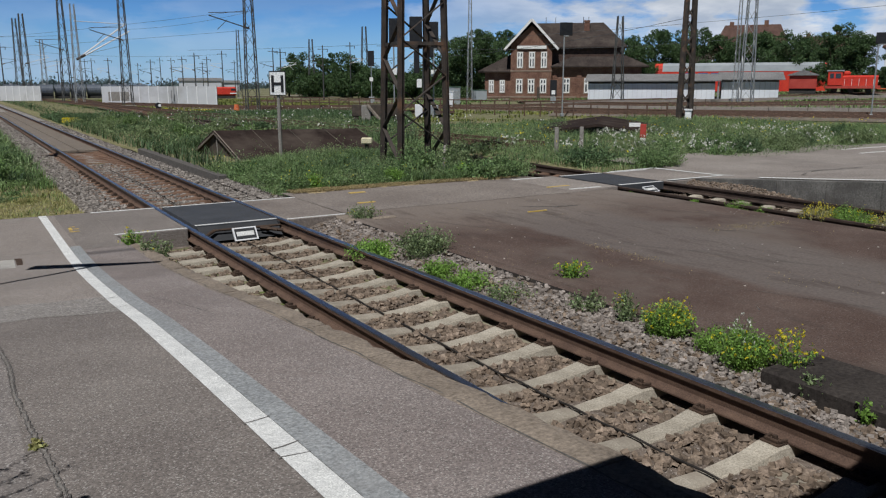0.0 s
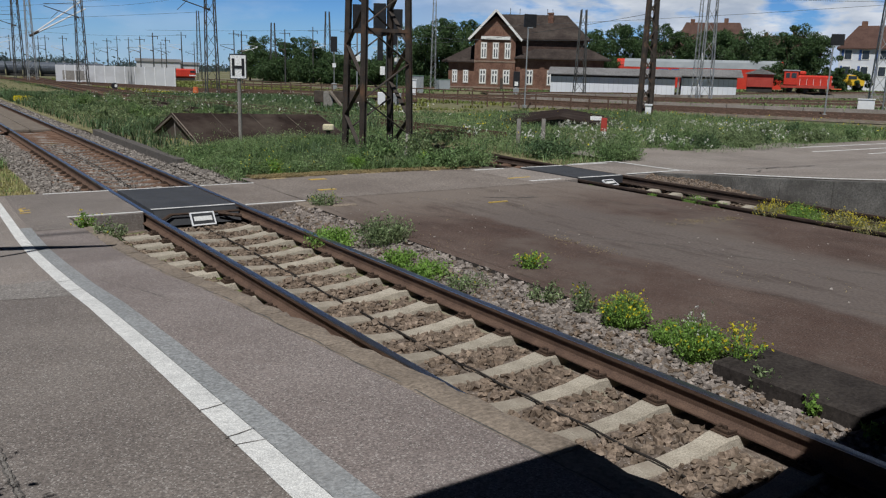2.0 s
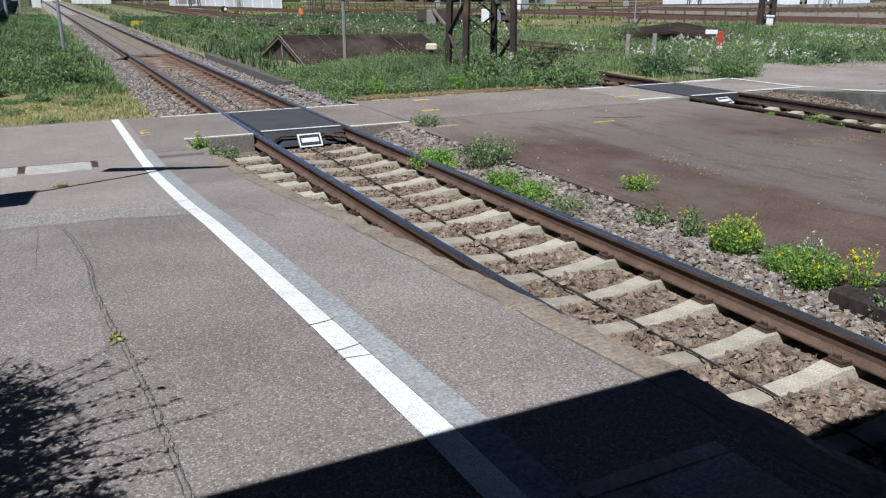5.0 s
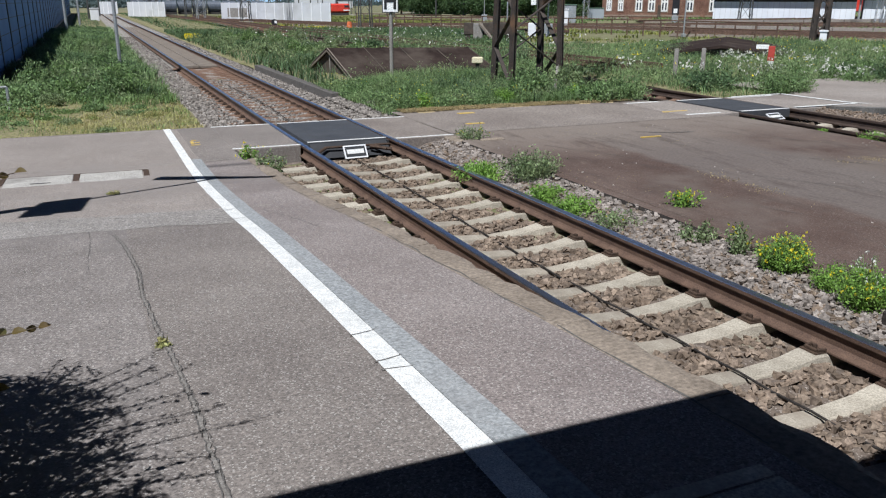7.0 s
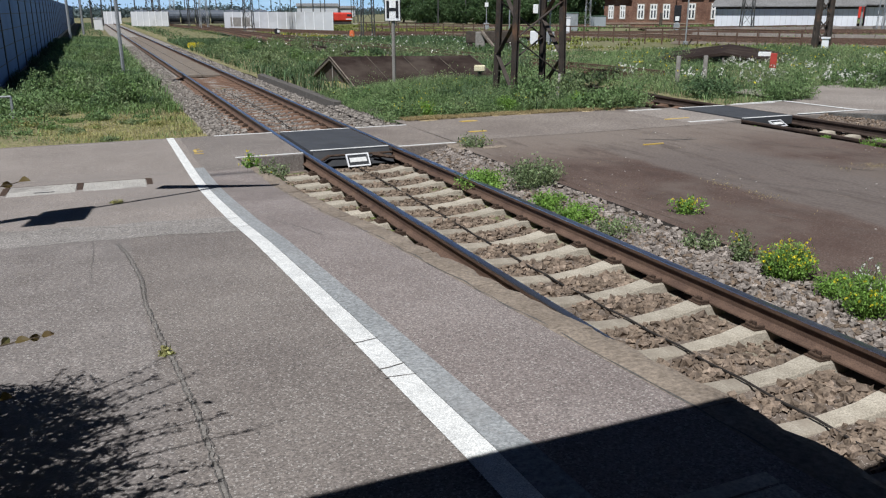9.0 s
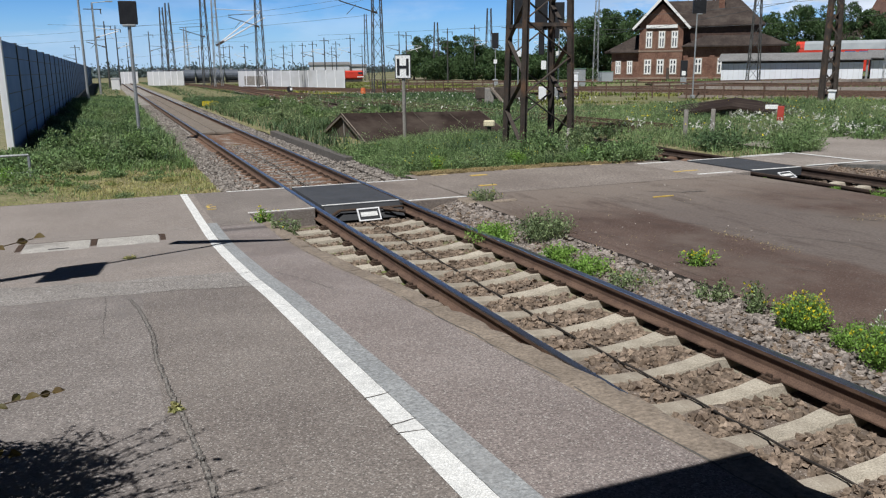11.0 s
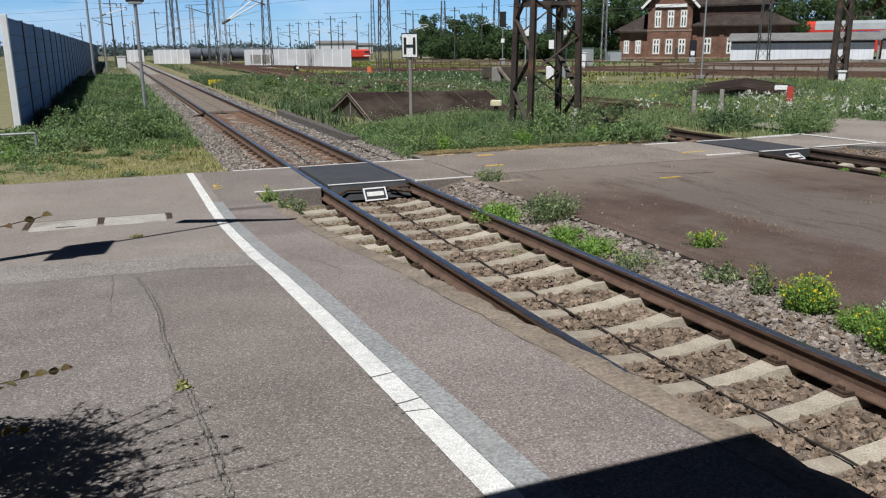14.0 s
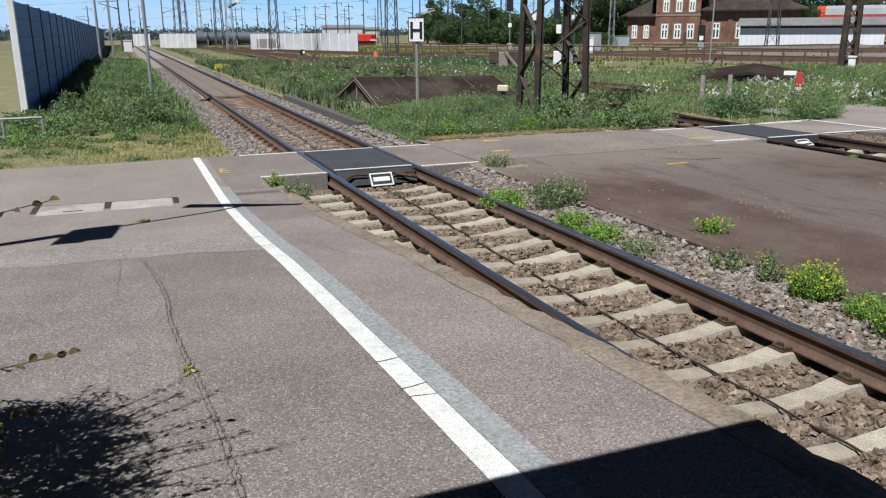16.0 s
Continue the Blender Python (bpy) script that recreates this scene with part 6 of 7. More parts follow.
pb = pale_barrier(8.45, 108, 15.72, 102, 2.25, 12, "pale grey noise barrier with a graffiti smear")
part("graffiti_bar", boxes((0.9, 3.9, -0.075, -0.062, 0.5, 1.6)), POST_GREY, pb, "grey lettering smear")
pale_barrier(2.6, 135, 4.9, 130, 2.3, 6, "short pale noise barrier far down the yard")
pale_barrier(0.9, 170, 2.0, 168, 2.3, 4, "short pale noise barrier far down the yard")

# tank wagons and red locomotive by the far barrier
for k in range(9):
    az = 1.8 + k * 1.0 if k < 8 else 10.5
    w = far_thing("tank_wagon", "blue-grey cylindrical tank wagon in a train", "railway wagon", 3.3 + k * 0.95, 150 + k, -0.2, group="tank wagons")
    part("tank", prism(bmesh.new(), [(1.1 * math.cos(i * math.pi / 8), 1.55 + 1.0 * math.sin(i * math.pi / 8)) for i in range(16)], "x", -1.2, 1.15), TANK, w)
    part("dome", rods(((0, 0, 2.5), (0, 0, 2.75), 0.3, 10)), MAST_GREY, w)
    part("underframe", boxes((-1.22, 1.2, -1, 1, 0.2, 0.6)), UNDERFRAME, w)
rl2 = far_thing("electric_locomotive", "red electric locomotive standing far off", "locomotive", 16.4, 160, -0.2)
part("body", boxes((-3.2, 1.8, -1.4, 1.4, 0.5, 2.1), bevel=0.25), RED_PAINT, rl2)
part("cab_window", boxes((0.8, 1.6, -1.43, -1.39, 1.4, 1.8)), GLASS_DARK, rl2)
part("stripe", boxes((0.6, 1.82, -1.42, -1.38, 0.8, 1.0)), WHITE_STEEL, rl2)
part("underframe", boxes((-3, 1.6, -1.2, 1.2, 0.0, 0.5)), UNDERFRAME, rl2)

# brown rail fence along the yard
(xa, ya), (xb, yb) = far(17.5, 95), far(47, 58)
fe = thing("rail_fence", "rusty tubular rail fence along the yard tracks", "fence")
N = 34
prev = None
for k in range(N + 1):
    x, y = xa + (xb - xa) * k / N, ya + (yb - ya) * k / N
    z = zfar(x)
    part("post", rods(((x, y, z - 0.3), (x, y, z + 0.95), 0.06, 5)), RAIL_RUST, fe)
    if prev:
        for h in (0.92, 0.45):
            part("rail", rods(((prev[0], prev[1], prev[2] + h), (x, y, z + h), 0.045, 5)), RAIL_RUST, fe)
    prev = (x, y, z)
# buffer stop
x, y = far(26.6, 52)
bs = thing("buffer_stop", "dark timber buffer stop with a leaning brace", "buffer stop", (x, y, -0.1), -26)
part("beam", boxes((-1.5, 1.6, -0.2, 0.2, 0.3, 1.05), bevel=0.04), WOOD_DARK, bs)
part("post", boxes((-1.4, -1.1, -0.15, 0.15, -0.1, 0.3)), WOOD_DARK, bs)
part("post", boxes((1.2, 1.5, -0.15, 0.15, -0.1, 0.3)), WOOD_DARK, bs)
part("block", boxes((-0.9, -0.3, -0.5, -0.2, -0.1, 1.0), bevel=0.04), POST_GREY, bs)
part("brace", rods(((-0.5, -0.5, 1.0), (0.45, -1.6, -0.1), 0, 4, None, (0.16, 0.12))), WOOD_BOARD, bs)
for az, d, w, h, m_, lb in ((32.1, 100, 1.9, 1.9, MAST_GREY, "grey equipment hut"), (31.9, 85, 0.7, 1.5, WHITE_STEEL, "white equipment cabinet"), (34.0, 120, 2.2, 1.3, TRAIN_GREY, "blue-grey equipment cabinet"), (61.8, 78, 1.3, 0.9, WHITE_STEEL, "white trackside box"), (0.6, 110, 1.0, 1.3, WHITE_STEEL, "white trackside box"), (48.4, 54.4, 0.4, 0.55, WHITE_STEEL, "white box at a mast")):
    c = far_thing("cabinet", lb + " beside the tracks", "cabinet", az, d)
    part("body", boxes((-w / 2, w / 2, -0.3, 0.6, 0, h + 0.2), bevel=0.03), m_, c)
    part("lid", boxes((-w / 2 - 0.05, w / 2 + 0.05, -0.36, 0.66, h + 0.2, h + 0.28)), mat("green_lid", (0.12, 0.2, 0.14), (0.16, 0.25, 0.18), 2, 0.7, 0.001, 10) if w > 1.5 else m_, c)
    part("door", boxes((-w / 2 + 0.06, w / 2 - 0.06, -0.315, -0.298, 0.1, h)), m_, c)
oc = far_thing("orange_barrel", "small orange marker beside a mast", "marker", 17.0, 76, -0.2)
part("body", rods(((0, 0, 0), (0, 0, 0.65), 0.28, 10, 0.2)), ORANGE, oc)
ld = far_thing("shunting_signal", "small round black and white ground signal", "railway signal", 11.9, 82, -0.2)
part("disc", prism(bmesh.new(), [(0.3 * math.cos(i * math.pi / 8), 0.45 + 0.3 * math.sin(i * math.pi / 8)) for i in range(16)], "y", -0.05, 0.05), BLACK, ld)
part("lamp", boxes((0.02, 0.25, -0.09, -0.051, 0.35, 0.6), bevel=0.03), SIGN_WHITE, ld)
part("stem", rods(((0, 0, 0), (0, 0, 0.3), 0.05)), MAST_DARK, ld)

# ---- small things in the grass ----
yl = thing("ground_box", "small cream lamp box on a stub", "lamp", (7.18, 13.9, -0.1), -30)
part("stub", rods(((0, 0, 0), (0, 0, 0.48), 0.06, 8)), UNDERFRAME, yl)
part("box", boxes((-0.17, 0.17, -0.12, 0.12, 0.47, 0.66), bevel=0.03), CREAM, yl)
for x, y in ((13.7, 12.65), (14.72, 12.55)):
    g = thing("marker_post", "short grey concrete marker post", "post", (x, y, -0.2), -40, "marker posts")
    part("post", boxes((-0.07, 0.07, -0.07, 0.07, 0, 0.95), bevel=0.012), POST_GREY, g)
rp = thing("red_white_post", "red and white striped post with a small white plate", "post", (18.3, 13.2, -0.2), -45)
part("post", boxes((-0.1, 0.1, -0.1, 0.1, 0, 0.42), bevel=0.01), SIGN_WHITE, rp)
part("red_top", boxes((-0.11, 0.11, -0.11, 0.11, 0.42, 0.92), bevel=0.01), RED_OLD, rp)
part("plate", boxes((-0.52, -0.1, -0.03, 0.0, 0.82, 0.97)), SIGN_WHITE, rp)
lr2 = thing("canopy_roof", "low dark flat-pitched roof over a stairway", "roof", (24.5, 22.3, 0.0), -44)
part("roof_sheet", prism(bmesh.new(), [(-3.6, -0.1), (0, 0.42), (3.6, -0.1), (3.6, -0.2), (0, 0.30), (-3.6, -0.2)], "y", -4.5, 5.5), ROOF_FELT, lr2)
part("gable", prism(bmesh.new(), [(-3.3, -0.3), (3.3, -0.3), (3.3, -0.16), (0, 0.3), (-3.3, -0.16)], "y", -4.3, -4.2), UNDERFRAME, lr2)
for x in (-2.4, 0, 2.4):
    part("mullion", rods(((x, -4.4, -0.3), (x, -4.4, 0.2 - abs(x) * 0.12), 0.05, 4)), POST_GREY, lr2)
lr3 = copy_thing(lr2, pose(58.5, 17.5, 0.0, 0, 0, -60))
sg = thing("cable_stub", "pale concrete cable marker lying in gravel", "marker", (20, 9.9, -0.1), 20)
part("stone", boxes((-0.25, 0.25, -0.15, 0.15, 0, 0.16), bevel=0.05), WHITE_LINE, sg)

# ---- overhead wires ----
def wire(a, b, sag=0.3, r=0.012):
    bm = bmesh.new()
    A, B = Vector(a), Vector(b)
    P = [A.lerp(B, i / 8) - Vector((0, 0, sag * 4 * (i / 8) * (1 - i / 8))) for i in range(9)]
    tube(bm, P, r * 0.6, 4)
    tagged(part("overhead_wire", bm, WIRE), "thin overhead line wire across the yard", "wire", group="overhead wires")


def fz(az, d, z):
    x, y = far(az, d)
    return (x, y, z)


for a, b, s, r in ((fz(18, 74, 6.9), fz(-8, 150, 6.2), 0.4, 0.02), (fz(18, 74, 8.6), fz(-6, 140, 7.4), 0.6, 0.02), (fz(30, 85, 5.0), fz(48.6, 55, 6.5), 0.5, 0.025), (fz(30, 85, 5.9), fz(52, 95, 7.2), 0.5, 0.025),
                   (fz(14, 110, 6.6), fz(62, 80, 9.0), 0.8, 0.025), (fz(36, 60, 9.2), fz(66, 70, 8.8), 0.5, 0.02), (fz(38, 80, 11.0), fz(66, 90, 10.0), 0.5, 0.025), (fz(10, 97, 6.5), fz(2, 240, 6.0), 0.5, 0.03),
                   (fz(10, 97, 8.2), fz(18, 74, 8.4), 0.3, 0.02), (fz(7.1, 115, 8.5), fz(-3, 120, 8.3), 0.3, 0.025), (fz(20, 130, 6.3), fz(30, 120, 6.3), 0.2, 0.025), (fz(5, 140, 7.2), fz(16, 140, 7.2), 0.5, 0.025)):
    wire(a, b, s, r)
# ---- vegetation ----
def patchy(x, y, s=1.0, cut=0.0, k=0.0):
    v = np.sin(x * 1.7 * s + k) * np.cos(y * 1.3 * s + 2 * k) + 0.6 * np.sin(x * 3.9 * s + y * 2.7 * s + k) + 0.4 * np.cos(y * 6.1 * s - x * 5.2 * s)
    return v > cut


def verge(name, xs, ys, height, label, material=SOIL):
    return tagged(part(name, surface(name, xs, ys, height, material), None), label, "verge", kind="structure")


verge("verge_left", np.linspace(-14, -1.75, 40), np.concatenate([np.linspace(6.24, 24, 40), [40, 80, 200]]), lambda X, Y: -0.05 + wob(X, Y, 0.8, 0.03) - 0.16 * np.clip((X + 2.3) / 0.5, 0, 1) - 0.06 * np.exp(-((Y - 6.24) / 0.3) ** 2), "weedy verge between barrier and track")
verge("verge_mast", np.linspace(1.75, 8.2, 40), np.concatenate([np.linspace(6.72, 24, 50), [40, 80, 200]]), lambda X, Y: -0.04 + wob(X, Y, 0.7, 0.04) - 0.14 * np.clip((2.3 - X) / 0.5, 0, 1) - 0.14 * np.clip((X - 7.6) / 0.5, 0, 1), "grassy bank round the lattice mast")
verge("verge_meadow", np.linspace(10.6, 42, 60), np.linspace(6.35, 34, 50), lambda X, Y: yard_at(X) - 0.10 + wob(X, Y, 0.5, 0.05) - 0.35 * np.clip((np.where(np.abs(X - 15) < 1.7, 8.8, 7.4) + 0.16 * np.clip(X - 21, 0, 30) - Y) / 0.8, 0, 1) * (X > 12.2), "flowering meadow beyond the road")
gz = lambda x, y: -0.08 + 0 * x

def weed(x, y, z, r, h, n, material, label, flowers=0, petal=None, name="weed", leaf=0.019):
    """A bushy weed: thin stems, many small leaves and, where it blooms, flower heads."""
    t = thing(name, label, "weed", (x, y, z), 0, "weeds along the track")
    k = max(14, n // 45)
    a, q_ = RNG.uniform(0, 2 * np.pi, k), np.sqrt(RNG.uniform(0, 1, k))
    tip = np.stack([np.cos(a) * q_ * r, np.sin(a) * q_ * r, h * (1.05 - 0.45 * q_ ** 2) * RNG.uniform(0.75, 1.12, k)], -1)
    root = tip * np.array([0.25, 0.25, 0.0])
    bm = bmesh.new()
    for p, e in zip(root, tip):
        bar(bm, p, e, 0.005, 3, 0.002)
    part("stem", bm, WEED_GREY, t)["kind"] = "stuff"
    i = RNG.integers(0, k, n)
    f = RNG.uniform(0.12, 1.0, n)[:, None]
    c = root[i] + (tip[i] - root[i]) * f + RNG.normal(0, 0.16 * r, (n, 3)) * (1.1 - 0.5 * f)
    c[:, 2] = np.maximum(c[:, 2], 0.01)
    part("foliage", leaves("foliage", c, None, leaf, material), None, t)["kind"] = "stuff"
    if flowers:
        i = RNG.integers(0, k, flowers)
        c = tip[i] * RNG.uniform(0.85, 1.06, (flowers, 1)) + RNG.normal(0, 0.03, (flowers, 3))
        c = np.repeat(c, 4, 0) + RNG.normal(0, 0.006, (flowers * 4, 3))
        part("bloom", leaves("bloom", c, None, 0.0125, petal), None, t)["kind"] = "stuff"
    return t


# left verge: dry mown strip, then tall grass
x, y = scatter(26000, -9, -1.9, 6.25, 11.5, lambda x, y: RNG.random(len(x)) < np.clip(1.25 - (y - 6.2) / 7, 0.3, 1))
stuff("mown_grass", blades("mown_grass", x, y, gz(x, y), 0.07 + 0 * x, 0.006, GRASS_PALE, 1.2), "short dry mown grass beside the platform", "grass")
x, y = scatter(22000, -9, -1.9, 6.6, 14, lambda x, y: patchy(x, y, 0.9, 0.1) & ((y > 10.4 + 0.6 * np.sin(x * 1.1)) | (RNG.random(len(x)) < 0.20)))
stuff("verge_grass", blades("verge_grass", x, y, gz(x, y), 0.13 + 0.12 * (y > 10), 0.007, GRASS, 0.9), "green grass tufts on the verge", "grass")
x, y = scatter(95000, -6.0, -1.95, 11.6, 60, lambda x, y: (RNG.random(len(x)) < np.clip(1.3 - y / 70, 0.25, 1)) & (np.abs(x + 2.1) > 0.25 + 0.15 * np.sin(y)))
stuff("tall_grass", blades("tall_grass", x, y, gz(x, y), 0.36 + 0.16 * np.sin(x * 2.1 + y * 0.7), 0.006 + 0.0003 * y, GRASS_DARK, 0.9), "tall green grass along the noise barrier", "grass")
x, y = scatter(14000, -5.5, -2.0, 12.0, 60)
stuff("tall_grass", blades("tall_grass", x, y, gz(x, y), 0.5 + 0 * x, 0.007 + 0.0003 * y, BANK_LEAF, 0.9), "lighter tall grass along the noise barrier", "grass")
for k in range(26):
    x, y = RNG.uniform(-7.5, -2.2), RNG.uniform(6.5, 10.8)
    weed(x, y, -0.08, RNG.uniform(0.15, 0.4), RNG.uniform(0.05, 0.11), 900, (GRASS, BANK_LEAF, WEED_GREY, GRASS_PALE)[k % 4], "low green sod patch in the dry mown grass", leaf=0.02)
# mast bank
front = lambda x, y: y > 7.0 + 0.10 * np.sin(x * 2.7) + 0.08 * np.sin(x * 6.1)
x, y = scatter(46000, 1.85, 7.9, 6.8, 13.5, lambda x, y: front(x, y) & (x > 1.84 + 0.07 * np.sin(y * 3)))
hh = (0.20 + 0.13 * np.sin(x * 1.3 + 0.6) * np.cos(y * 0.9) + 0.06 * np.sin(x * 4.7) * np.sin(y * 5.9) + 0.22 * np.clip((y - 8.2) / 4, 0, 1)) * np.clip(0.35 + (x - 2.2) * 0.5, 0.4, 1)
stuff("bank_grass", blades("bank_grass", x, y, gz(x, y), hh, 0.006, BANK_LEAF, 1.0), "lush green grass round the lattice mast", "grass")
x, y = scatter(26000, 2.2, 8.1, 7.1, 22, lambda x, y: patchy(x, y, 0.8, 0.0, 1.0) & ((x > 4.2) | (y > 20)) & ~((x > 3.1) & (x < 10.8) & (y > 14.0) & (y < 19.6)))
stuff("bank_grass", blades("bank_grass", x, y, gz(x, y), 0.46 + 0 * x, 0.007, GRASS_DARK, 0.7), "tall darker weeds on the bank", "grass")
x, y = scatter(9000, 2.0, 7.6, 6.62, 7.12)
stuff("straw", blades("straw", x, y, gz(x, y) + 0.095, 0.045 + 0 * x, 0.005, STRAW, 2.2, 1.6), "fringe of dry straw at the asphalt edge", "straw")
x, y = scatter(80000, 1.9, 30, 12.5, 60, lambda x, y: (x < 8 + (y - 12) * 0.55) & ((y > 19.5) | (x > 11) | (x < 2.9)) & ~((x > 3.0) & (x < 8.7) & (y > 13.9) & (y < 19.8)) & (np.abs(x - 9.15) > 1.5))
stuff("yard_grass", blades("yard_grass", x, y, yard_at(x) - 0.22, 0.40 + 0.2 * (y < 24) + 0 * x, 0.009 + 0.0004 * y, GRASS_DARK, 0.6), "rough grass and weeds behind the underpass roof", "grass")
x, y = scatter(52000, 7, 44, 28, 130, lambda x, y: patchy(x, y, 0.16, -0.1, 2.0))
stuff("yard_weeds", blades("yard_weeds", x, y, yard_at(x) - 0.22, 0.28 + 0 * x, 0.03 + 0.0004 * y, mat("yard_weed_blade", (0.20, 0.20, 0.05), (0.12, 0.16, 0.04), 0.2, 0.7, -1, 2, island=0.4), 0.7), "low yellowish weeds between the yard tracks", "weeds")
x, y = scatter(34000, 40, 130, 30, 110, lambda x, y: patchy(x, y, 0.12, 0.25, 2.0))
stuff("yard_weeds", blades("yard_weeds", x, y, yard_at(x) - 0.25, 0.38 + 0 * x, 0.07, GRASS, 0.7), "low green weeds between far tracks", "weeds")
x, y = scatter(16000, 5, 26, 40, 110, lambda x, y: patchy(x, y, 0.13, 0.35, 4.0))
stuff("yellow_moss", leaves("yellow_moss", np.stack([x, y, yard_at(x) - 0.16 + 0 * x], -1), None, 0.10, PETAL_YELLOW), "yellow flowering stonecrop in the ballast", "flowers")
x, y = scatter(1500, 1.9, 2.9, 43.5, 46.5, lambda x, y: (x - 2.4) ** 2 / 0.25 + (y - 45) ** 2 / 2 < 1)
stuff("yellow_moss", leaves("yellow_moss", np.stack([x, y, RNG.uniform(-0.05, 0.22, len(x))], -1), None, 0.05, PETAL_YELLOW), "bright yellow flower patch beside the track", "flowers")
x, y = scatter(26000, -5, 9, 55, 170, lambda x, y: np.abs(x) > 2.4)
stuff("yard_weeds", blades("yard_weeds", x, y, -0.24 + 0 * x, 0.30 + 0 * x, 0.07, GRASS_DARK, 0.7), "rough grass along the far track", "weeds")
# meadow
mk = lambda x, y: (y > 7.0 + 0.05 * np.clip(x - 13, 0, 8) + 0.17 * np.clip(x - 21, 0, 30) + 0.15 * np.sin(x * 1.3) + 0.12 * np.sin(x * 3.1)) & ~((x > 13.5) & (x < 16.4) & (y < 8.5 + 0.3 * np.sin(x * 2.2)))
x, y = scatter(80000, 10.75, 40, 6.6, 30, lambda x, y: mk(x, y) | ((x < 13.2) & (y > 6.7 + 0.2 * np.sin(x * 3))))
stuff("meadow_grass", blades("meadow_grass", x, y, yard_at(x) - 0.14 + 0 * x, 0.28 + 0.13 * np.sin(x * 0.8) * np.cos(y * 0.6), 0.008, BANK_LEAF, 1.3), "long meadow grass beyond the second crossing", "grass")
x, y = scatter(40000, 10.8, 40, 8.0, 32, lambda x, y: mk(x, y) & patchy(x, y, 0.5, 0.3, 3.0))
stuff("meadow_grass", blades("meadow_grass", x, y, yard_at(x) - 0.14 + 0 * x, 0.40 + 0 * x, 0.010, GRASS_DARK, 1.1), "tall darker weeds in the meadow", "grass")
x, y = scatter(3600, 13.0, 31, 8.0, 17, lambda x, y: mk(x, y - 0.3) & patchy(x, y, 0.45, 0.25, 5.0) & (patchy(x, y, 1.3, 0.1, 2.0)))
z = yard_at(x) + RNG.uniform(0.12, 0.40, len(x))
heads = np.repeat(np.stack([x, y, z], -1), 3, 0)
stuff("white_flowers", leaves("white_flowers", heads + RNG.normal(0, 0.022, heads.shape), None, 0.045, PETAL_WHITE), "white ox-eye flowers in the meadow", "flowers")
for k in range(26):
    x = RNG.uniform(12.6, 30)
    y = 7.3 + 0.05 * min(x - 13, 8) + 0.17 * max(x - 21, 0) + RNG.uniform(0.1, 3.2) + (1.6 if 13.3 < x < 16.6 else 0)
    weed(x, y, float(yard_at(x)) - 0.12, RNG.uniform(0.3, 0.6), RNG.uniform(0.35, 0.75), 2400, (WEED_GREY, BANK_LEAF, GRASS_DARK, WEED_GREY)[k % 4], "bushy wild plant in the flowering meadow", leaf=0.034)
x, y = scatter(900, 12, 40, 9.0, 24, lambda x, y: mk(x, y) & patchy(x, y, 0.5, 0.4, 7.0))
z = yard_at(x) + RNG.uniform(0.1, 0.4, len(x))
stuff("yellow_flowers", leaves("yellow_flowers", np.stack([x, y, z], -1), None, 0.05, PETAL_YELLOW), "yellow flowers in the meadow", "flowers")
x, y = scatter(420, 6, 26, 24, 60)
stuff("white_flowers", leaves("white_flowers", np.stack([x, y, yard_at(x) + RNG.uniform(0.05, 0.35, len(x))], -1), None, 0.07, PETAL_WHITE), "white flowers among yard weeds", "flowers")


# leafy undergrowth that breaks up the grass
def undergrowth(n, x0, x1, y0, y1, keep, top, size, material, label):
    x, y = scatter(n, x0, x1, y0, y1, keep)
    z = yard_at(x) - 0.08 + RNG.beta(1.6, 1.4, len(x)) * top * (0.75 + 0.35 * np.sin(x * 2.3 + 0.5) * np.cos(y * 1.9))
    stuff("undergrowth", leaves("undergrowth", np.stack([x, y, z], -1), None, size, material), label, "weeds")


off_roof = lambda x, y: ~((x > 2.9) & (x < 8.7) & (y > 13.6) & (y < 19.8))
undergrowth(60000, 1.9, 7.9, 7.0, 12.4, lambda x, y: front(x, y - 0.15) & patchy(x, y, 0.9, -0.3, 2.5), 0.36, 0.024, BANK_LEAF, "leafy undergrowth round the lattice mast")
undergrowth(14000, 2.6, 8.1, 7.4, 14, lambda x, y: front(x, y - 0.4) & patchy(x, y, 1.2, 0.3, 0.5) & ((x > 4.2) | (y < 10)), 0.55, 0.024, WEED_GREY, "grey-green flowering weeds on the bank")
undergrowth(26000, -5.6, -2.1, 11.0, 34, lambda x, y: patchy(x, y, 0.8, 0.0, 1.5), 0.5, 0.034, WEED_GREY, "grey-green weeds along the noise barrier")
undergrowth(20000, -8, -2.4, 9.0, 13.5, lambda x, y: patchy(x, y, 0.6, 0.1, 4.5) & ((y > 10.6) | (x < -4.6)), 0.3, 0.032, BANK_LEAF, "broad-leaved weeds on the verge")
undergrowth(50000, 10.8, 36, 7.2, 24, lambda x, y: mk(x, y - 0.1) & patchy(x, y, 0.6, -0.2, 1.1), 0.46, 0.032, WEED_GREY, "grey-green weeds in the meadow")
undergrowth(40000, 1.9, 16, 19.6, 45, lambda x, y: off_roof(x, y) & patchy(x, y, 0.4, 0.0, 3.1) & (np.abs(x - 9.15) > 1.5), 0.5, 0.045, WEED_GREY, "weeds behind the underpass roof")


weed(1.60, -3.66, -0.09, 0.23, 0.33, 6500, WEED, "bushy green ragwort with yellow flowers beside the rail", 110, PETAL_YELLOW, leaf=0.0125)
weed(1.56, -4.50, -0.09, 0.25, 0.31, 6500, WEED, "spreading bright green weed with few yellow flowers", 40, PETAL_YELLOW, leaf=0.0125)
weed(0.98, 1.02, -0.18, 0.36, 0.24, 3200, WEED, "low bright green weed on the ballast", leaf=0.02)
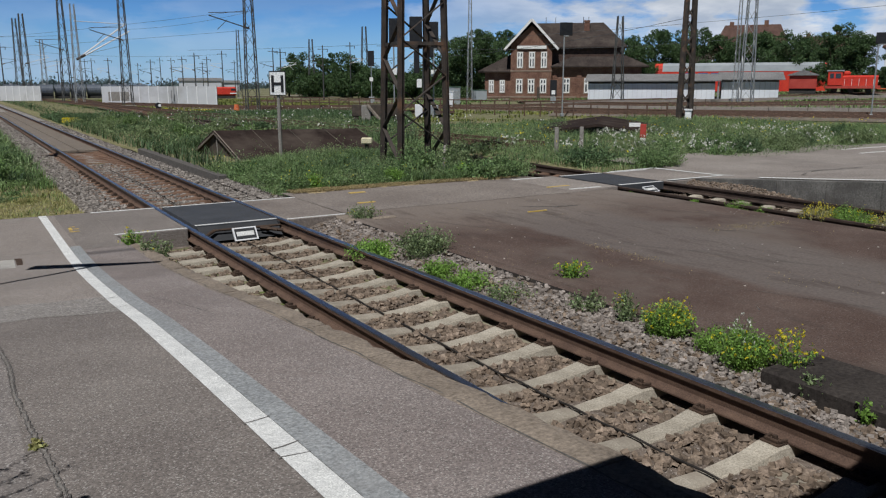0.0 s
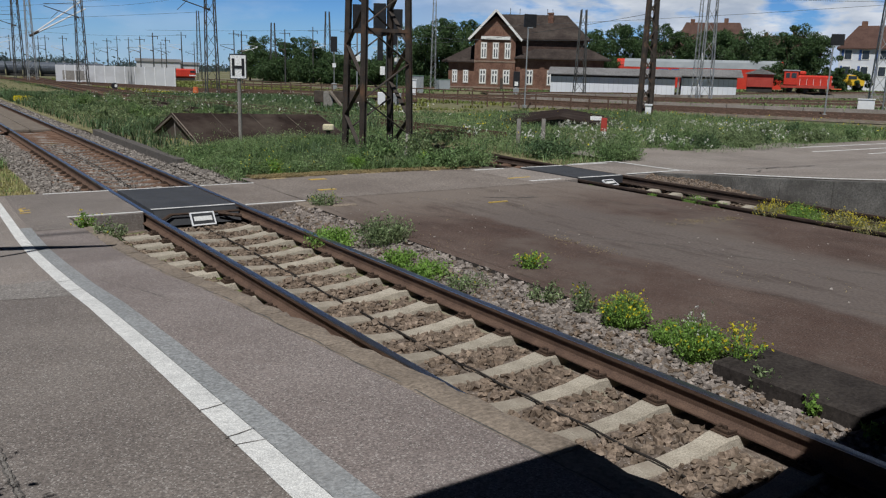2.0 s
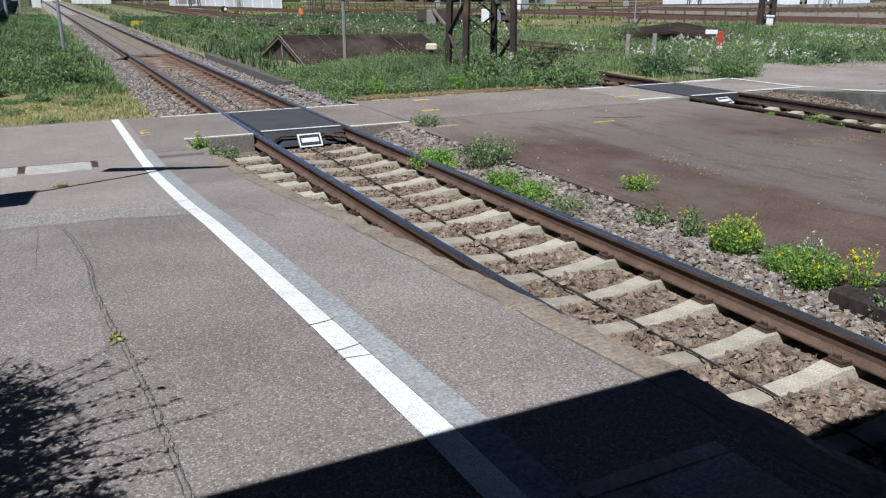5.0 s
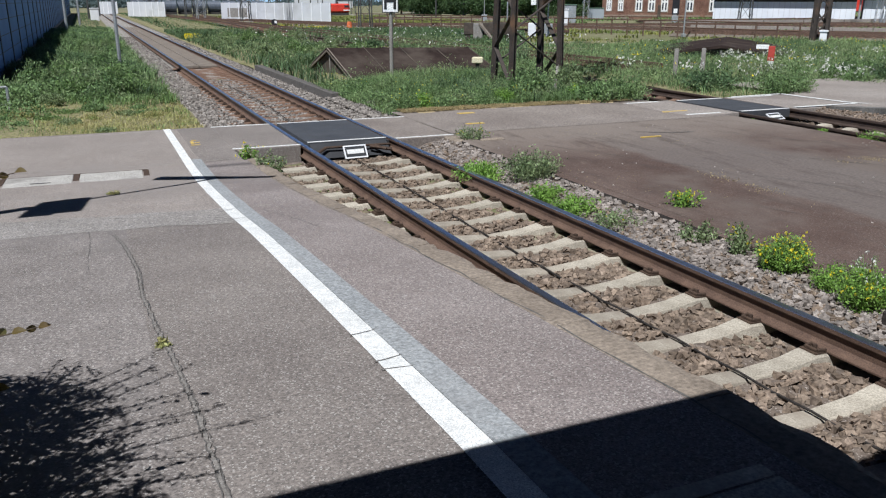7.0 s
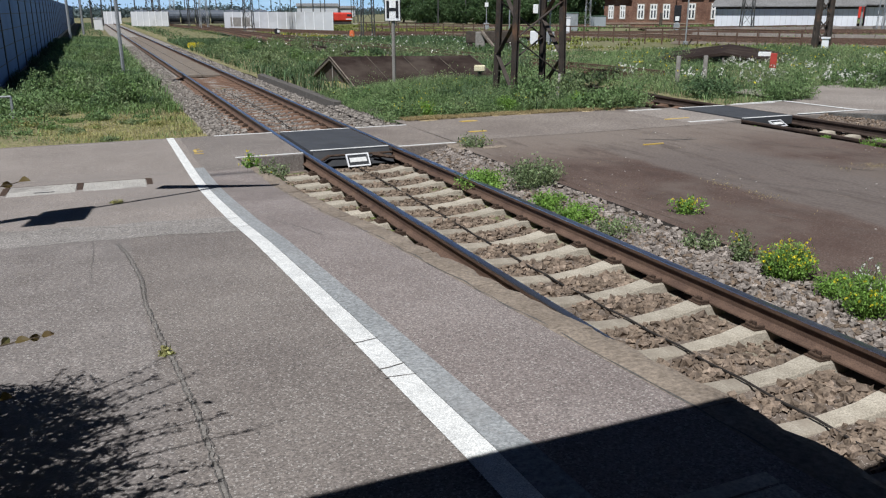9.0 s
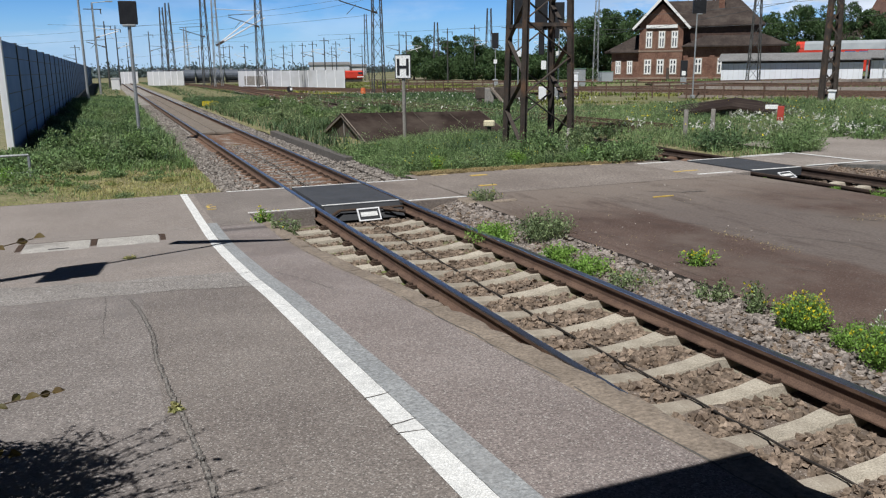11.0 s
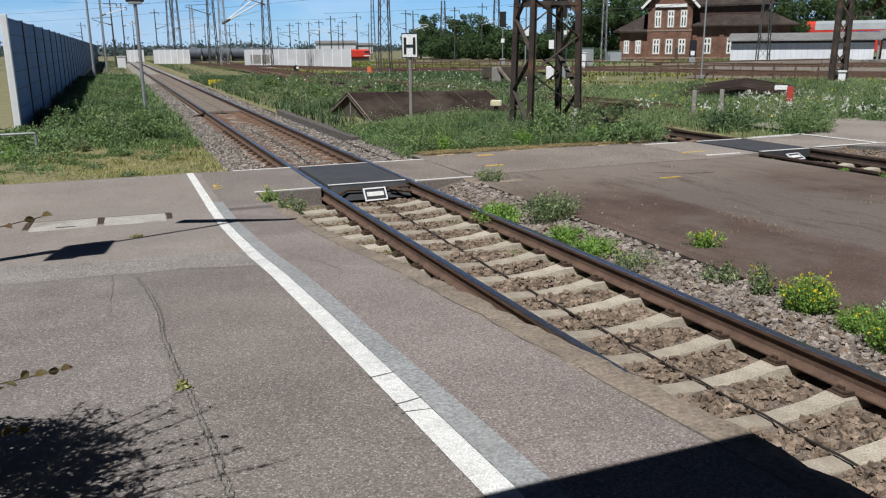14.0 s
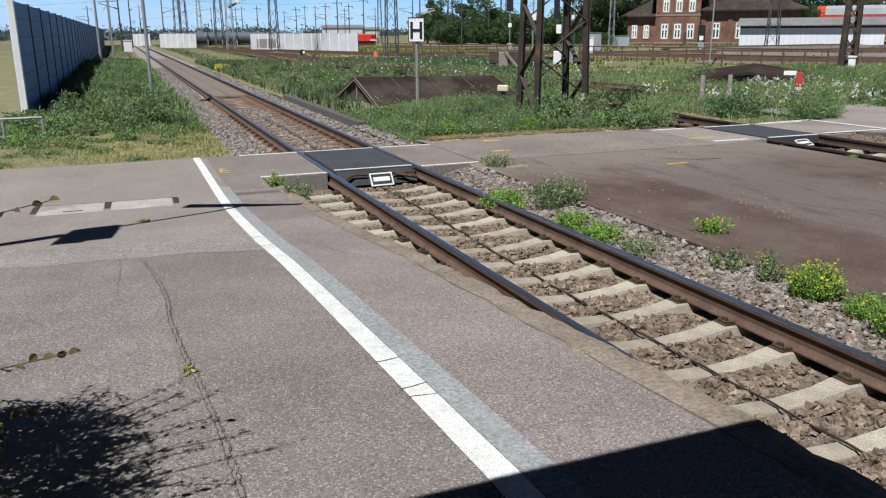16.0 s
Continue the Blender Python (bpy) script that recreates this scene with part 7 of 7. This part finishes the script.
weed(1.52, 0.55, -0.12, 0.42, 0.40, 3600, WEED_GREY, "grey-green bushy weed at the pavement edge", leaf=0.019)
weed(1.22, -0.30, -0.18, 0.26, 0.22, 1900, WEED, "small bright green weed on the ballast")
weed(1.22, -0.95, -0.18, 0.36, 0.18, 2400, WEED, "low bright green weed on the ballast")
weed(1.34, -1.65, -0.18, 0.34, 0.15, 1300, WEED_GREY, "sparse low weed on the ballast", 6, PETAL_YELLOW)
weed(2.15, -1.70, 0.0, 0.22, 0.17, 600, WEED, "small yellow-flowering weed in an asphalt crack", 30, PETAL_YELLOW)
weed(1.58, -2.60, -0.09, 0.22, 0.22, 500, WEED_GREY, "sparse weed on the ballast")
weed(1.62, -3.10, -0.09, 0.20, 0.28, 600, WEED_GREY, "sparse weed at the pavement edge", 12, PETAL_YELLOW)
weed(1.40, -5.62, -0.10, 0.10, 0.16, 300, WEED, "small green seedling by the black slab")
weed(1.40, -6.05, -0.10, 0.10, 0.12, 240, WEED, "small green seedling by the black slab")
weed(1.45, -5.2, -0.15, 0.12, 0.26, 300, WEED_GREY, "thin weed at the black slab")
weed(1.95, 3.30, 0.0, 0.30, 0.20, 800, WEED_GREY, "low weed on a broken concrete block", 14, PETAL_YELLOW)
weed(-1.58, 2.40, -0.20, 0.24, 0.40, 1300, WEED_GREY, "dark green weed at the end of the crossing panel", 8, PETAL_YELLOW)
weed(-1.75, 3.0, -0.05, 0.14, 0.26, 500, WEED, "small weed beside the kerb", 14, PETAL_YELLOW)
weed(-3.52, -4.62, 0.53, 0.05, 0.05, 160, GRASS_PALE, "tuft of moss in the platform crack", leaf=0.014)
weed(-3.60, 1.1, 0.05, 0.10, 0.025, 160, GRASS_PALE, "tuft of moss in the asphalt", leaf=0.014)
for x, y, r, h, fl in ((8.05, 3.35, 0.16, 0.14, 0), (8.40, 2.0, 0.12, 0.14, 0), (8.50, 1.05, 0.24, 0.20, 0), (8.55, 0.55, 0.16, 0.16, 3), (8.62, -0.45, 0.32, 0.30, 170), (8.75, -1.05, 0.34, 0.30, 25), (8.72, -1.65, 0.36, 0.34, 150), (8.62, -2.25, 0.36, 0.30, 60), (8.6, -2.9, 0.4, 0.3, 60), (8.85, -0.75, 0.26, 0.34, 10)):
    weed(x, y, -0.16, r, h, 2600, WEED if fl < 40 else GRASS_PALE, "low weeds along the second track" if fl < 20 else "yellow-flowering weeds along the second track", fl, PETAL_YELLOW, leaf=0.014)
weed(7.6, 7.2, -0.1, 0.75, 0.55, 7000, BANK_LEAF, "leafy green shrub at the road edge", leaf=0.03)
weed(6.9, 7.15, -0.1, 0.6, 0.5, 2600, BANK_LEAF, "leafy shrub at the road edge", leaf=0.045)
weed(5.9, 8.4, -0.1, 0.55, 0.75, 2200, BANK_LEAF, "leafy shrub inside the mast foot", leaf=0.045)
weed(7.4, 9.2, -0.1, 0.7, 0.7, 2600, WEED_GREY, "leafy shrub at the mast foot", leaf=0.045)
weed(12.6, 7.0, -0.1, 0.8, 0.55, 6000, BANK_LEAF, "leafy green shrub at the second crossing", leaf=0.03)
weed(11.6, 8.6, -0.1, 0.8, 0.5, 2400, GRASS_DARK, "leafy shrub beside the second track", leaf=0.045)
weed(2.9, 7.5, -0.1, 0.35, 0.30, 900, WEED, "yellow-green flowering weed at the asphalt edge", 60, PETAL_YELLOW)
weed(-2.6, 19.4, -0.1, 0.3, 0.5, 500, WEED_GREY, "weed with pale flower at the signal foot", 14, PETAL_WHITE)
for x, y in ((-5.4, 11.6), (-4.9, 12.5), (-5.9, 13.4), (-4.2, 13.6)):
    weed(x, y, -0.1, 0.7, 0.36, 4200, BANK_LEAF, "broad-leaved green weeds on the verge", leaf=0.04)

# shrub beside the camera: its twigs reach into view and its shade lies on the platform
BASE = np.array([-4.73, -5.82, 0.60])
shb = thing("shrub", "dark-leaved garden shrub with reddish twig tips", "shrub", tuple(BASE))
bm = bmesh.new()
lv = []
rng = np.random.default_rng(11)


def twig(base, tip, n):
    base, tip = np.array(base), np.array(tip)
    bar(bm, base, tip, 0.006, 4, 0.002)
    for f in np.linspace(0.2, 1, n):
        lv.append(base + (tip - base) * f + rng.normal(0, 0.014, 3))
        lv.append(base + (tip - base) * f + rng.normal(0, 0.024, 3))


def shade_border(y):
    return np.interp(y, [-7.0, -6.0, -5.7, -5.4, -5.0, -4.85, -4.7], [-3.5, -3.60, -3.68, -3.74, -3.84, -4.0, -4.35])


for _ in range(2300):
    sy_ = rng.uniform(-6.7, -4.74)
    sx_ = rng.uniform(-5.0, shade_border(sy_) + rng.normal(0.02, 0.03))
    k = max(0.12, (sx_ - EYE.x + 0.18 * (sy_ - EYE.y) + 0.03) / (0.478 + 0.18 * 0.43)) + rng.uniform(0.0, 0.7)
    tip = np.array([sx_ - 0.478 * k, sy_ - 0.43 * k, 0.58 + k])
    a, e, ln = rng.uniform(0, 2 * np.pi), rng.uniform(0.1, 1.2), rng.uniform(0.14, 0.28)
    c = tip - ln * np.array([abs(math.cos(a)) * math.cos(e), math.sin(a) * math.cos(e), math.sin(e)])
    c[2] = max(c[2], 0.62)
    twig(c - BASE, tip - BASE, 8)
# long shoots, whose shadows reach over the crack: where the shade begins and ends
for (ax, ay), (bx, by) in (((-3.95, -5.08), (-3.55, -4.74)), ((-3.90, -5.28), (-3.42, -4.99)), ((-3.86, -5.36), (-3.45, -5.25)), ((-3.82, -5.50), (-3.33, -5.47)), ((-3.80, -5.70), (-3.17, -5.63)), ((-3.75, -5.74), (-3.42, -5.86)), ((-3.72, -5.93), (-3.41, -5.99)),
                           ((-4.05, -4.95), (-3.98, -4.63)), ((-3.9, -5.18), (-3.56, -4.90)), ((-3.82, -5.58), (-3.5, -5.52)), ((-4.0, -4.98), (-3.88, -4.72))):
    k = max(1.15, (bx - EYE.x + 0.18 * (by - EYE.y) + 0.03) / (0.478 + 0.18 * 0.43))
    twig(np.array([ax - 0.478 * (k - 0.3), ay - 0.43 * (k - 0.3), 0.58 + k - 0.3]) - BASE, np.array([bx - 0.478 * k, by - 0.43 * k, 0.58 + k]) - BASE, 20)
part("branchwork", bm, BARK, shb)["kind"] = "stuff"
part("foliage", leaves("foliage", np.array(lv), None, 0.017, SHRUB_LEAF), None, shb)["kind"] = "stuff"
# the few twigs that reach furthest, leaf by leaf
for c, e, n in (((0.30, -0.04, 0.97), (0.81, 0.06, 1.05), 8), ((0.40, -0.42, 0.68), (0.845, -0.34, 0.70), 10), ((0.45, -0.50, 0.56), (0.74, -0.45, 0.59), 6)):
    c, e = Vector(c), Vector(e)
    branch = part("twig", rods((c, e, 0.004, 5, 0.0015)), BARK, shb, "thin reddish twig")
    way = (e - c).normalized()
    flat = way.cross(Vector((0, 0, 1))).normalized()
    for k in range(n):
        bm = bmesh.new()
        turn = (1 if k % 2 else -1) * rng.uniform(0.5, 1.1)
        d = (way * math.cos(turn) + flat * math.sin(turn) + Vector((0, 0, rng.uniform(-0.5, 0.35)))).normalized()
        w = d.cross(Vector((rng.normal(0.1, 0.5), -1, rng.normal(0.5, 0.6)))).normalized()
        u = w.cross(d)
        ln = rng.uniform(0.030, 0.050)
        o = c.lerp(e, 0.35 + 0.65 * k / (n - 1))
        ribs = [(o + d * ln * f + u * 0.10 * ln * math.sin(f * 3.1), 0.27 * ln * math.sin(math.pi * f ** 0.8)) for f in (0.0, 0.25, 0.5, 0.75, 1.0)]
        rows = [[bm.verts.new(p_ + w * h_ + u * h_ * 0.4), bm.verts.new(p_), bm.verts.new(p_ - w * h_ + u * h_ * 0.4)] for p_, h_ in ribs]
        for a, b in zip(rows, rows[1:]):
            bm.faces.new((a[0], a[1], b[1], b[0]))
            bm.faces.new((a[1], a[2], b[2], b[1]))
        part("leaf", bm, SHRUB_TIP if k >= n - 3 else SHRUB_LEAF, branch)

x, y = scatter(190, 1.6, 8.0, -7, 3.5, lambda x, y: patchy(x, y, 0.5, 0.1, 6.0))
stuff("grit", stones_mesh("grit", x, y, wob(x, y, 0.5, 0.008) + 0.004, 0.013 + 0 * x, mat("grit_stone", (0.34, 0.30, 0.27), (0.46, 0.42, 0.38), 6, 0.9, -1, 20, island=0.3)), "loose pale grit on the brown asphalt", "grit")
x, y = scatter(2600, 1.5, 8.0, -7, 3.6, lambda x, y: patchy(x, y, 0.8, 0.9, 8.0) | (x < 1.75))
stuff("dry_moss", blades("dry_moss", x, y, wob(x, y, 0.5, 0.008), 0.016 + 0 * x, 0.004, STRAW, 1.8, 1.2), "dry moss and straw on the brown asphalt", "moss")

weed(1.66, -4.12, -0.09, 0.20, 0.20, 2200, WEED, "low spreading green weed between two bushes", leaf=0.0125)
weed(1.66, -4.86, -0.06, 0.16, 0.36, 900, WEED, "upright weed with a yellow flower head", 70, PETAL_YELLOW, leaf=0.0125)
weed(1.72, -4.40, -0.06, 0.22, 0.34, 260, WEED_GREY, "thin weed gone to white seed", 30, PETAL_WHITE, leaf=0.0125)
# litter of straw where the asphalt meets the bank
part("litter_strip", surface("litter_strip", np.linspace(2.3, 7.7, 90), np.linspace(6.50, 7.10, 7), lambda X, Y: wob(X, Y, 0.5, 0.008) + 0.012 - 0.03 * (np.abs(Y - 6.88) > 0.22 + 0.09 * np.sin(X * 3.1) + 0.08 * np.sin(X * 8.3)), STRAW_DUST), None, mid, "straw and dry earth at the asphalt edge")
for (xa, ya), (xb, yb), n in (((5.95, -0.5), (7.5, -0.62), 260), ((3.7, 0.2), (3.6, -2.2), 120)):
    f = np.clip(np.repeat(RNG.uniform(0, 1, n // 20), 20) + RNG.normal(0, 0.03, n // 20 * 20), 0, 1)
    n = len(f)
    x, y = xa + (xb - xa) * f + RNG.normal(0, 0.10, n), ya + (yb - ya) * f + RNG.normal(0, 0.10, n)
    stuff("dry_moss", blades("dry_moss", x, y, wob(x, y, 0.5, 0.008), 0.018 + 0 * x, 0.005, STRAW, 2.0, 1.2), "dry moss along a joint of the asphalt", "moss")

undergrowth(9000, 2.4, 6.4, 8.6, 13.4, lambda x, y: patchy(x, y, 1.4, 0.5, 1.7) & off_roof(x, y), 0.75, 0.022, WEED_GREY, "tall flowering weeds in front of the underpass roof")
x, y = scatter(700, 1.95, 7.6, 7.2, 13, lambda x, y: patchy(x, y, 1.0, 0.5, 4.4))
stuff("yellow_flowers", leaves("yellow_flowers", np.stack([x, y, RNG.uniform(0.1, 0.4, len(x))], -1), None, 0.018, PETAL_YELLOW), "small yellow flowers on the bank", "flowers")

x, y = scatter(1500, 1.62, 2.35, 6.45, 11.2, lambda x, y: x < 2.1 + 0.15 * np.sin(y * 2.2))
stuff("ballast_stones", stones_mesh("ballast_stones", x, y, -0.15 + 0.14 * np.clip((x - 1.8) / 0.5, 0, 1), 0.04 + 0 * x, MATS["grey_ballast_stone"]), "grey crushed stones at the foot of the bank", "ballast")
undergrowth(9000, 7.6, 11.5, 12.5, 20, lambda x, y: (x > 8.2) & patchy(x, y, 0.7, -0.2, 2.2), 0.42, 0.03, BANK_LEAF, "weeds beside the underpass roof")

x, y = scatter(5200, -2.3, 2.3, 27, 52, lambda x, y: (np.abs(x) > 0.9))
stuff("ballast_stones", stones_mesh("ballast_stones", x, y, -0.20 - 0.1 * np.clip(np.abs(x) - 1.5, 0, 1), 0.055 + 0 * x, MATS["grey_ballast_stone"]), "grey crushed stones beside the far track", "ballast")

# rough clumps along the barrier and beside the underpass roof
for k in range(34):
    x, y = RNG.uniform(-5.2, -2.4), 11.5 + 26 * RNG.random() ** 1.6
    weed(x, y, -0.1, RNG.uniform(0.3, 0.6), RNG.uniform(0.4, 0.8), 1900, (WEED_GREY, BANK_LEAF, BANK_LEAF, GRASS)[k % 4], "tall rough weed clump along the noise barrier", leaf=0.036)
for k in range(40):
    x, y = RNG.uniform(2.3, 9.5), RNG.uniform(20, 48)
    weed(x, y, -0.2, RNG.uniform(0.35, 0.8), RNG.uniform(0.35, 0.75), 1700, (WEED_GREY, GRASS_DARK, BANK_LEAF, GRASS)[k % 4], "rough weed clump beside the far track", leaf=0.045)
# clumps that make the front of the bank uneven
for k in range(11):
    x = 2.35 + 0.47 * k + RNG.uniform(-0.15, 0.15)
    weed(x, 7.32 + RNG.uniform(-0.08, 0.35), -0.1, RNG.uniform(0.24, 0.42), RNG.uniform(0.28, 0.46), 2600, (BANK_LEAF, WEED, BANK_LEAF, WEED_GREY)[k % 4], "leafy weed clump at the front of the bank", 14 if k % 3 == 0 else 0, PETAL_YELLOW, leaf=0.024)
for k in range(9):
    weed(RNG.uniform(-5.8, -2.5), RNG.uniform(9.6, 12.5), -0.1, RNG.uniform(0.2, 0.36), RNG.uniform(0.18, 0.34), 2000, (BANK_LEAF, WEED_GREY, WEED)[k % 3], "leafy weed clump on the dry verge", leaf=0.024)
